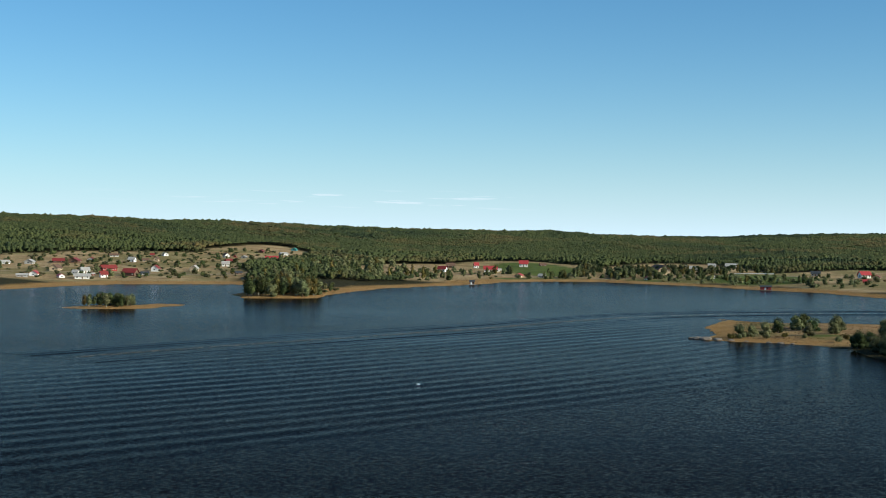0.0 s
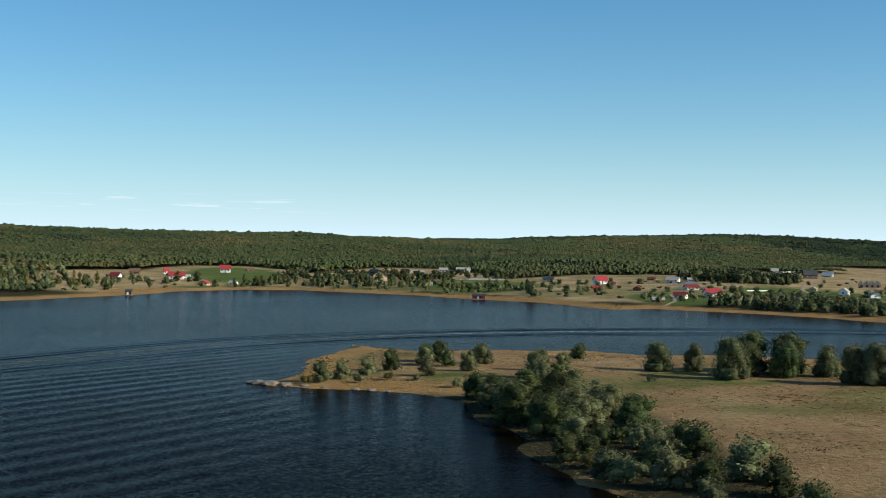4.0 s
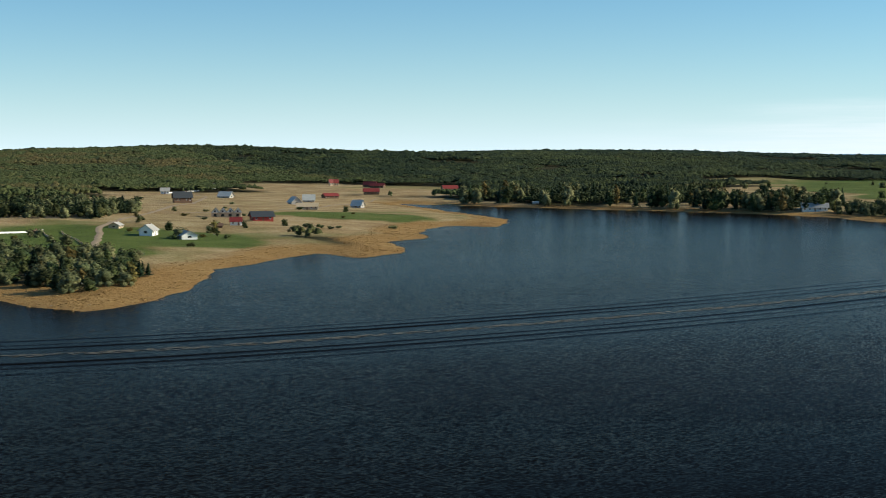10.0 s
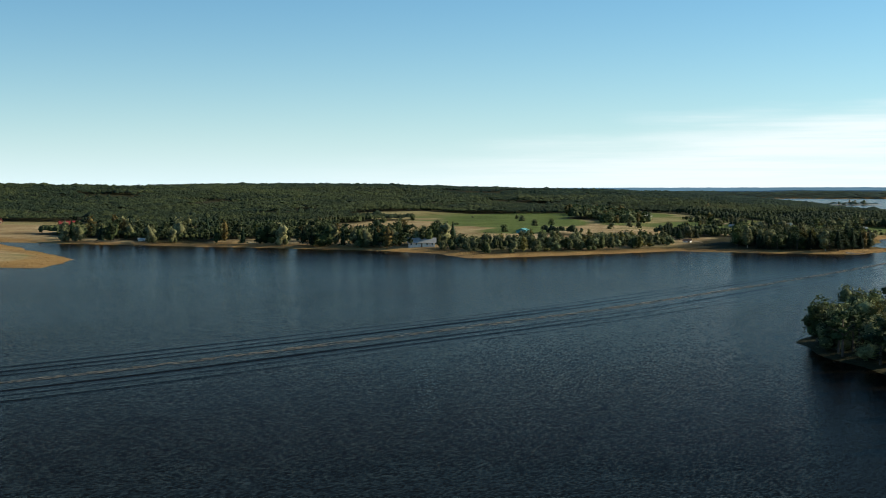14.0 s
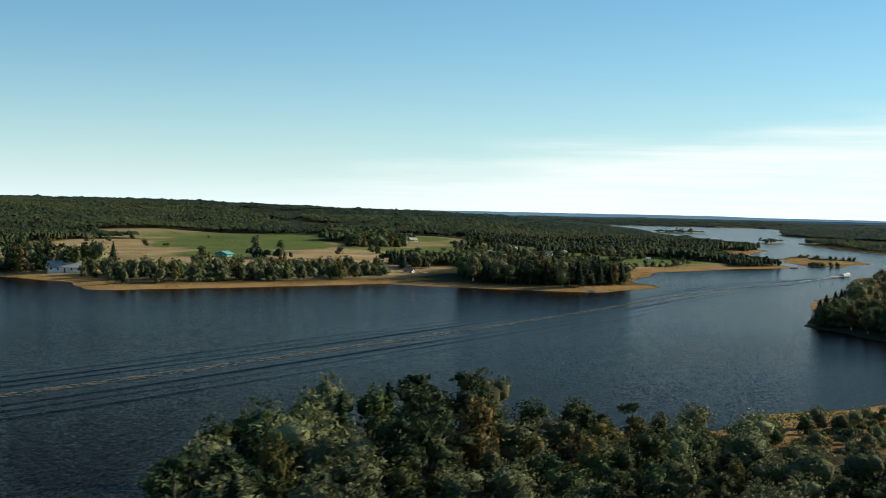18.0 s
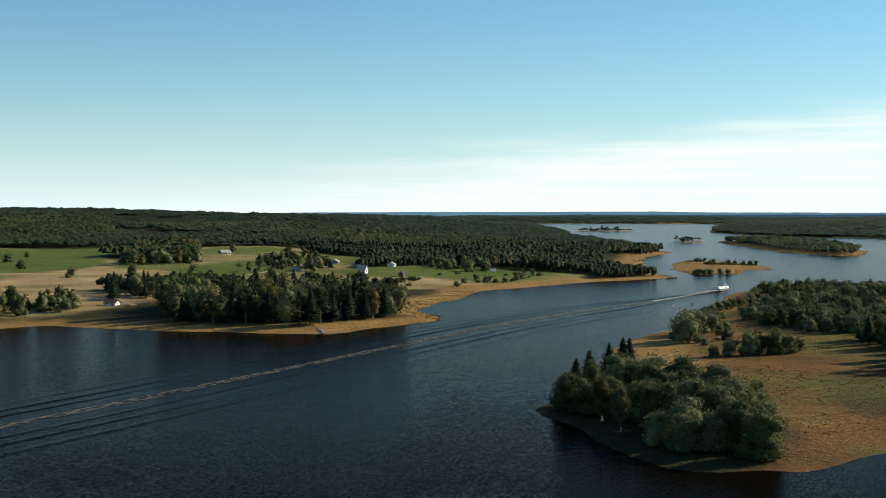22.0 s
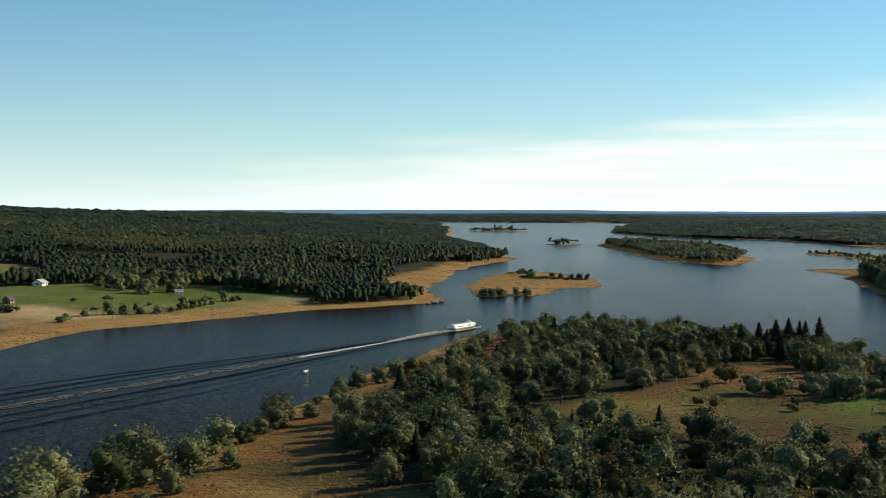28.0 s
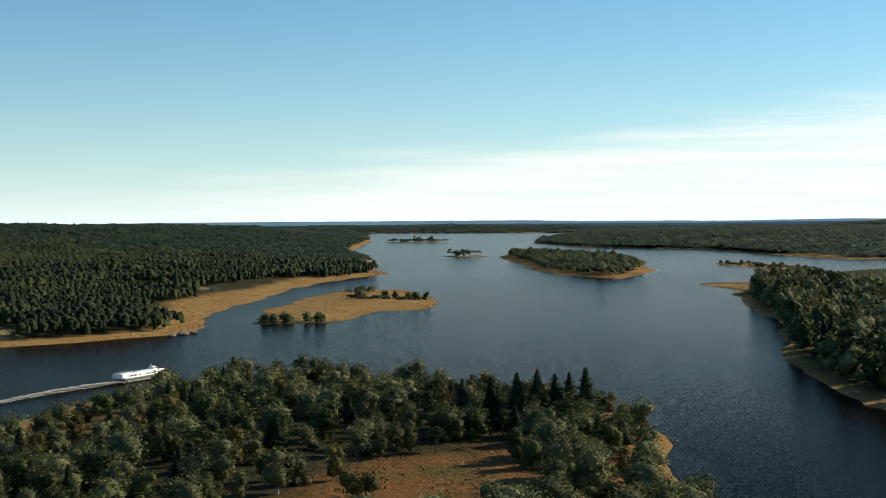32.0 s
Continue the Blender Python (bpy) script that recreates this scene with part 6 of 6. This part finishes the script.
def build_wake():
    rng = np.random.default_rng(3)
    # low ridges of water that spread slowly from the track
    for side in (-1, 1):
        for k in range(3):
            bm, prev = bmesh.new(), None
            for i, (p, a) in enumerate(TRACK[3:]):
                across = Vector((-a.y, a.x)) * side
                away = 0.35 + (0.058 + 0.036 * k) * min(i, 62 + 8 * k) + 0.003 * i
                tall = (0.15 - 0.025 * k) * min(1, i / 25) * (0.75 + 0.25 * math.sin(i * 0.05 + 2 * k + side)) * max(0.7, 1 - i / 900)
                wide = (0.60 + 0.12 * k) * min(1, 0.5 + i / 60)
                c = p + across * away
                row = [bm.verts.new((c.x + across.x * w, c.y + across.y * w, z)) for w, z in ((-wide, 0.004), (-wide * 0.4, tall * 0.7), (0, tall), (wide * 0.35, tall * 0.6), (wide, 0.004))]
                if prev:
                    for q in range(4):
                        bm.faces.new((prev[q], row[q], row[q + 1], prev[q + 1]))
                prev = row
            bmesh.ops.recalc_face_normals(bm, faces=bm.faces)
            for f in bm.faces:
                f.smooth = True
            tagged(part("wake_wave", bm, WATER), "low dark wave of the boat's wake", "wake", kind="stuff")
    # foam flecks: thick behind the stern, thin and brown farther back
    for name, mat, first, last, count, z in (("wake_foam", FOAM, 0, 46, 1500, 0.03), ("wake_foam_trail", FOAM_THIN, 30, len(TRACK) - 4, 4200, 0.025)):
        v, f = [], []
        for _ in range(count):
            u = rng.uniform(0, 1) ** (2.3 if mat is FOAM else 1.15)
            i = first + int(u * (last - first))
            p, a = TRACK[i]
            across = Vector((-a.y, a.x))
            spread = (0.27 if mat is FOAM else 0.24 + 0.0008 * i)
            off = float(rng.normal()) * spread * 0.7 if mat is FOAM else float(rng.choice([-0.75, 0.0, 0.6])) + float(rng.normal()) * 0.13
            c = p + across * off + a * float(rng.uniform(-0.6, 0.6))
            L, w = rng.uniform(0.3, 1.1), rng.uniform(0.04, 0.15)
            k = len(v)
            zz = z + rng.uniform(0, 0.02) + (0.42 * rng.uniform() * math.sin(math.pi * min(1, (i + 2) / 26)) if i < 24 else 0)
            for s, q in ((-1, 0), (-0.3, 1), (0.6, 0.8), (1, 0), (0.5, -0.9), (-0.4, -1)):
                v.append((c.x + a.x * s * L + across.x * q * w, c.y + a.y * s * L + across.y * q * w, zz))
            f += [(k, k + 5, k + 4), (k, k + 4, k + 3), (k, k + 3, k + 2), (k, k + 2, k + 1)]
        tagged(new(name, mesh_from_arrays(name, np.array(v), np.array(f), mat)), "white foam on the water behind the boat", "foam", kind="stuff")
    # spray and foam along the hull, from the bow foil aft
    v, f = [], []
    p0, a = TRACK[0]
    across = Vector((-a.y, a.x))
    for _ in range(700):
        u = float(rng.uniform(-0.5, 9.4))
        half = 0.35 + 0.10 * max(0.0, 6 - u) ** 0.5
        q = float(rng.choice([-1, 1])) * float(rng.uniform(0.55, 1.0)) * (half + 0.35)
        c = p0 + a * (u - 1.0) + across * q
        L, w, zz = rng.uniform(0.15, 0.5), rng.uniform(0.03, 0.10), 0.03 + 0.12 * rng.uniform() ** 2
        k = len(v)
        for s, e in ((-1, 0), (-0.3, 1), (0.6, 0.8), (1, 0), (0.5, -0.9), (-0.4, -1)):
            v.append((c.x + a.x * s * L + across.x * e * w, c.y + a.y * s * L + across.y * e * w, zz))
        f += [(k, k + 5, k + 4), (k, k + 4, k + 3), (k, k + 3, k + 2), (k, k + 2, k + 1)]
    tagged(new("bow_spray", mesh_from_arrays("bow_spray", np.array(v), np.array(f), FOAM)), "white spray along the hull of the boat", "foam", kind="stuff")
    # the older swell of the boat's passage, running out over the wide water
    u, w = np.meshgrid(np.linspace(0, 1, 60), np.linspace(0, 20, 20 * 8 + 1), indexing="ij")
    x = -78 + 150 * u + 0.4 * w
    y = 66 + 7.2 * w + (112 + 0.55 * w) * u + 46 * u ** 1.7 + 2.2 * np.sin(5.0 * u + 0.3 * w)
    fade = smooth(u, 0, 0.2) * smooth(-u, -1, -0.72) * smooth(w, 0, 2) * smooth(-w, -20, -16) * (0.55 + 0.45 * fractal(x, y, 30, 12, 2))
    z = 0.004 + fade * (0.07 + 0.07 * np.sin(2 * math.pi * w))
    i = np.arange(x.size).reshape(x.shape)
    quads = np.stack([i[:-1, :-1], i[1:, :-1], i[1:, 1:], i[:-1, 1:]], -1).reshape(-1, 4)
    me = mesh_from_arrays("ripples", np.stack([x, y, z], -1).reshape(-1, 3), quads, WATER)
    me.polygons.foreach_set("use_smooth", np.ones(len(quads), bool))
    tagged(new("ripples", me), "long spreading ripples on the water", "ripples", kind="stuff")


build_wake()


# ---- piers, sheds, small boats, rocks ----
def pier(x, y, turn, long, cross=0.0, name="pier", label="weathered plank pier on posts over the reeds"):
    p = thing(name, x, y, 0, turn, label, "pier")
    n = int(long / 0.16)
    for k in range(n):
        part("plank", boxes((k * 0.16, k * 0.16 + 0.14, -0.4, 0.4, 0.36, 0.41)), PLANK, p)
    for k in range(int(long / 1.2) + 1):
        for s in (-0.35, 0.35):
            bm = bmesh.new()
            tube(bm, (k * 1.2, s, -0.9), (k * 1.2, s, 0.5), 0.06, 0.06)
            part("post", bm, PLANK, p)
    if cross:
        part("crosswalk", boxes((long, long + 0.7, -cross / 2, cross / 2, 0.35, 0.42)), PLANK, p)


pier(590.5, 494, 238, 7.0, 6.2)
pier(264, 503, -75, 2.5)
pier(180, 497, -95, 3.5)
pier(126, 556, -80, 3.0)
pier(-123, 520, -60, 4.0)
pier(740, 561, -80, 2.5)


def boat_shed(x, y, turn, wall, roof, w, label):
    s = thing("boat_shed", x, y, 0.0, turn, label, "shed")
    part("deck", boxes((-w / 2 - 0.4, w / 2 + 0.4, -1.4, 1.2, 0.15, 0.3)), PLANK, s)
    for px in (-w / 2, w / 2):
        for py in (-1.2, 1.0):
            bm = bmesh.new()
            tube(bm, (px, py, -0.8), (px, py, 0.2), 0.08, 0.08)
            part("post", bm, PLANK, s)
    part("wall", boxes((-w / 2, w / 2, -0.9, 0.9, 0.3, 1.5)), PAINT[wall], s)
    for sgn in (-1, 1):
        bm = bmesh.new()
        lo = [bm.verts.new(q) for q in ((-w / 2 - 0.2, sgn * 1.15, 1.4), (w / 2 + 0.2, sgn * 1.15, 1.4), (w / 2 + 0.2, 0, 2.0), (-w / 2 - 0.2, 0, 2.0))]
        hi = [bm.verts.new((q.co.x, q.co.y, q.co.z + 0.06)) for q in lo]
        bm.faces.new(lo), bm.faces.new(hi[::-1])
        for j in range(4):
            bm.faces.new((lo[j], hi[j], hi[(j + 1) % 4], lo[(j + 1) % 4]))
        bmesh.ops.recalc_face_normals(bm, faces=bm.faces)
        part("roof", bm, PAINT[roof] if roof in PAINT else ROOFS[roof], s)
    part("door", boxes((-0.5, 0.1, -0.94, -0.88, 0.3, 1.2)), TRIM, s)
    part("window", boxes((0.4, 0.9, -0.94, -0.88, 0.7, 1.15)), GLASS, s)


boat_shed(128, 544, -14, "redw", "black", 4.2, "red boat shed on posts at the reed edge")
boat_shed(465, 713, -28, "white", "tin", 2.4, "small white boat shed floating at the shore")
boat_shed(12, 557, -2, "brown", "black", 2.0, "dark boat shed under the shore trees")


def rowing_boat(x, y, turn, mat, label, z=0.0, s=1.0):
    b = thing("rowing_boat", x, y, z, turn, label, "boat", scale=s)
    bm, rows = bmesh.new(), []
    for i in range(9):
        u = -1 + i / 4
        w = 0.34 * (1 - abs(u) ** 2.6 * (0.55 if u < 0 else 1.0))
        rows.append([bm.verts.new(q) for q in ((u * 0.95, -w, 0.28 + 0.08 * u * u), (u * 0.9, -w * 0.7, 0.02), (u * 0.88, 0, -0.06), (u * 0.9, w * 0.7, 0.02), (u * 0.95, w, 0.28 + 0.08 * u * u))])
    for a, c in zip(rows, rows[1:]):
        for k in range(4):
            bm.faces.new((a[k], c[k], c[k + 1], a[k + 1]))
    bm.faces.new(rows[0])
    part("hull", bm, mat, b)
    for u in (-0.5, 0.1):
        part("bench", boxes((u, u + 0.16, -0.3, 0.3, 0.18, 0.21)), PLANK, b)


rowing_boat(682, 484, 25, PAINT["white"], "small white motor boat on the channel", s=0.7)
rowing_boat(691, 485, 200, PAINT["brown"], "small dark rowing boat on the channel", s=0.6)
rowing_boat(-32, 466, 20, PAINT["brown"], "dark rowing boat by the birch point")
rowing_boat(217, 427, 140, PLANK, "grey rowing boat pulled up by the reeds")


def float_raft(x, y, turn):
    r = thing("pontoon_raft", x, y, height(x, y) + 0.05, turn, "weathered pale wooden raft frame on the reed meadow", "raft")
    for s in (-0.5, 0.5):
        part("float", boxes((-1.5, 1.5, s - 0.12, s + 0.12, 0, 0.22)), PLANK, r)
    for k in range(7):
        part("slat", boxes((-1.4 + k * 0.45, -1.2 + k * 0.45, -0.7, 0.7, 0.22, 0.28)), PLANK, r)


float_raft(619, 432, 35)


def solar_panels(x, y, turn):
    p = thing("solar_panels", x, y, height(x, y), turn, "pair of blue solar panels on a low timber frame", "solar panel")
    for k in (-0.62, 0.62):
        bm = boxes((-0.55, 0.55, -0.95, 0.95, -0.03, 0.03))
        bmesh.ops.rotate(bm, verts=bm.verts, cent=(0, 0, 0), matrix=Matrix.Rotation(radians(38), 3, "X"))
        bmesh.ops.translate(bm, verts=bm.verts, vec=(k, 0, 0.95))
        part("panel", bm, PAINT["blue"], p)
        for e in (-0.45, 0.45):
            part("post", boxes((k + e - 0.05, k + e + 0.05, 0.5, 0.6, -0.1, 1.3)), PLANK, p)
            part("post", boxes((k + e - 0.05, k + e + 0.05, -0.6, -0.5, -0.1, 0.52)), PLANK, p)


solar_panels(232, 467, 20)


def marker(x, y):
    m = thing("net_marker", x, y, 0, 20, "pair of pale poles standing in the water", "marker")
    for s in (-0.25, 0.25):
        bm = bmesh.new()
        tube(bm, (s * 0.5, 0, -0.3), (s * 0.55, 0, 0.26), 0.03, 0.025)
        part("pole", bm, TRIM, m)


marker(-3, 184)


def rock(x, y, size, rng):
    bm = bmesh.new()
    bmesh.ops.create_icosphere(bm, subdivisions=2, radius=1)
    o = Vector((rng.uniform(0, 50), rng.uniform(0, 50), 3))
    for v in bm.verts:
        v.co *= 1 + 0.35 * noise.noise(v.co * 1.3 + o)
        v.co.z *= 0.42
        v.co *= size * 0.7
    ob = part("shore_rock", bm, STONE)
    ob.location = (x, y, 0.08)
    ob.rotation_euler = (0, 0, rng.uniform(0, 6))
    tagged(ob, "worn pale grey rock at the water's edge", "rock", "shore rocks")


rock_rng = random.Random(6)
for x, y, s in ((51.5, 276.5, 1.5), (53, 275.2, 1.8), (55, 274, 1.5), (50.5, 277.5, 1.0), (57.5, 272.8, 1.0), (60, 270.5, 0.7), (64, 268.6, 0.8), (66, 267.5, 0.9), (68, 266, 0.6),
                (216, 428.5, 0.8), (218, 429, 0.6), (214, 430, 0.7), (213, 429, 0.5), (787, 556, 1.6), (790, 557, 1.3), (784, 555, 1.0), (919, 637, 1.0), (745, 445, 0.8), (754, 461, 0.7)):
    rock(x, y, s, rock_rng)


# ---- dirt tracks ----
DIRT = plain("dirt_track", (0.37, 0.28, 0.19), 0.95, 0, 0.05, scale=0.8, vary=0.3, bumps=0.3)


def dirt_track(points, wide):
    mid, side = [], []
    for (ax, ay), (bx, by) in zip(points, points[1:]):
        L = math.hypot(bx - ax, by - ay)
        for k in range(int(L / 2.5)):
            t = k * 2.5 / L
            mid.append((ax + (bx - ax) * t + math.sin(k * 0.9 + ax) * 0.25, ay + (by - ay) * t))
            side.append((-(by - ay) / L * wide / 2, (bx - ax) / L * wide / 2))
    mid, side = np.array(mid), np.array(side)
    across, crown = np.array((-1, -0.5, 0, 0.5, 1)), np.array((0.04, 0.10, 0.14, 0.10, 0.04))
    p = mid[:, None, :] + side[:, None, :] * across[None, :, None]
    z = survey(p[..., 0], p[..., 1])[1] + crown
    i = np.arange(p.shape[0] * 5).reshape(-1, 5)
    quads = np.stack([i[:-1, 1:], i[:-1, :-1], i[1:, :-1], i[1:, 1:]], -1).reshape(-1, 4)
    me = mesh_from_arrays("dirt_track", np.concatenate([p, z[..., None]], -1).reshape(-1, 3), quads, DIRT)
    tagged(new("dirt_track", me), "pale worn dirt track through the village", "track", kind="structure")


dirt_track([(238, 509), (248, 546), (255, 574), (263, 593), (275, 618), (288, 644), (298, 664), (322, 712), (352, 790), (356, 852)], 1.6)
dirt_track([(288, 644), (318, 640), (352, 676), (392, 730), (430, 790)], 1.2)
dirt_track([(176, 494), (180, 500), (186, 512), (193, 538), (206, 556), (219, 574), (224, 584), (213, 606), (190, 640)], 1.2)
dirt_track([(-210, 556), (-170, 548), (-140, 565), (-99, 566), (-76, 592), (-64, 695), (-90, 780)], 1.6)
dirt_track([(-99, 566), (-50, 575), (0, 625), (36, 640), (80, 632), (130, 640), (172, 625), (193, 580)], 1.3)
dirt_track([(592, 552), (598, 568), (634, 596), (690, 630), (740, 660)], 1.3)


# ---- fences and tracks of the village ----
def fence(x0, y0, x1, y1, tall, mat, label):
    n = max(2, int(math.hypot(x1 - x0, y1 - y0) / 1.6))
    f = thing("fence", x0, y0, 0, 0, label, "fence")
    for k in range(n + 1):
        px, py = x0 + (x1 - x0) * k / n, y0 + (y1 - y0) * k / n
        z = height(px, py)
        bm = bmesh.new()
        box(bm, px - x0 - 0.05, px - x0 + 0.05, py - y0 - 0.05, py - y0 + 0.05, z - 0.2, z + tall * 1.05)
        part("post", bm, mat, f)
        if k < n:
            qx, qy = x0 + (x1 - x0) * (k + 1) / n, y0 + (y1 - y0) * (k + 1) / n
            z2 = height(qx, qy)
            bm = bmesh.new()
            a, b = (px - x0, py - y0), (qx - x0, qy - y0)
            nx, ny = (b[1] - a[1]), -(b[0] - a[0])
            L = math.hypot(nx, ny)
            nx, ny = nx / L * 0.03, ny / L * 0.03
            v = [bm.verts.new(p) for p in ((a[0] - nx, a[1] - ny, z + 0.05), (b[0] - nx, b[1] - ny, z2 + 0.05), (b[0] - nx, b[1] - ny, z2 + tall), (a[0] - nx, a[1] - ny, z + tall),
                                           (a[0] + nx, a[1] + ny, z + 0.05), (b[0] + nx, b[1] + ny, z2 + 0.05), (b[0] + nx, b[1] + ny, z2 + tall), (a[0] + nx, a[1] + ny, z + tall))]
            for q in ((0, 1, 2, 3), (7, 6, 5, 4), (3, 2, 6, 7), (0, 4, 5, 1)):
                bm.faces.new([v[i] for i in q])
            part("panel", bm, mat, f)


for row in ((215, 606, 224, 598, 0.6, "white"), (228, 560, 240, 567, 0.45, "white"), (240, 567, 233, 520, 0.35, "timber"), (244, 566, 238, 518, 0.35, "timber"),
            (140, 660, 158, 655, 0.5, "white"), (345, 830, 372, 860, 0.6, "white"), (206, 575, 214, 570, 0.5, "white"), (-75, 575, -66, 580, 0.5, "white"),
            (196, 520, 201, 535, 0.4, "timber"), (100, 660, 84, 672, 0.5, "tan")):
    fence(*row[:5], PAINT[row[5]], f"{'pale timber' if row[5] != 'white' else 'white'} board fence round a village plot")
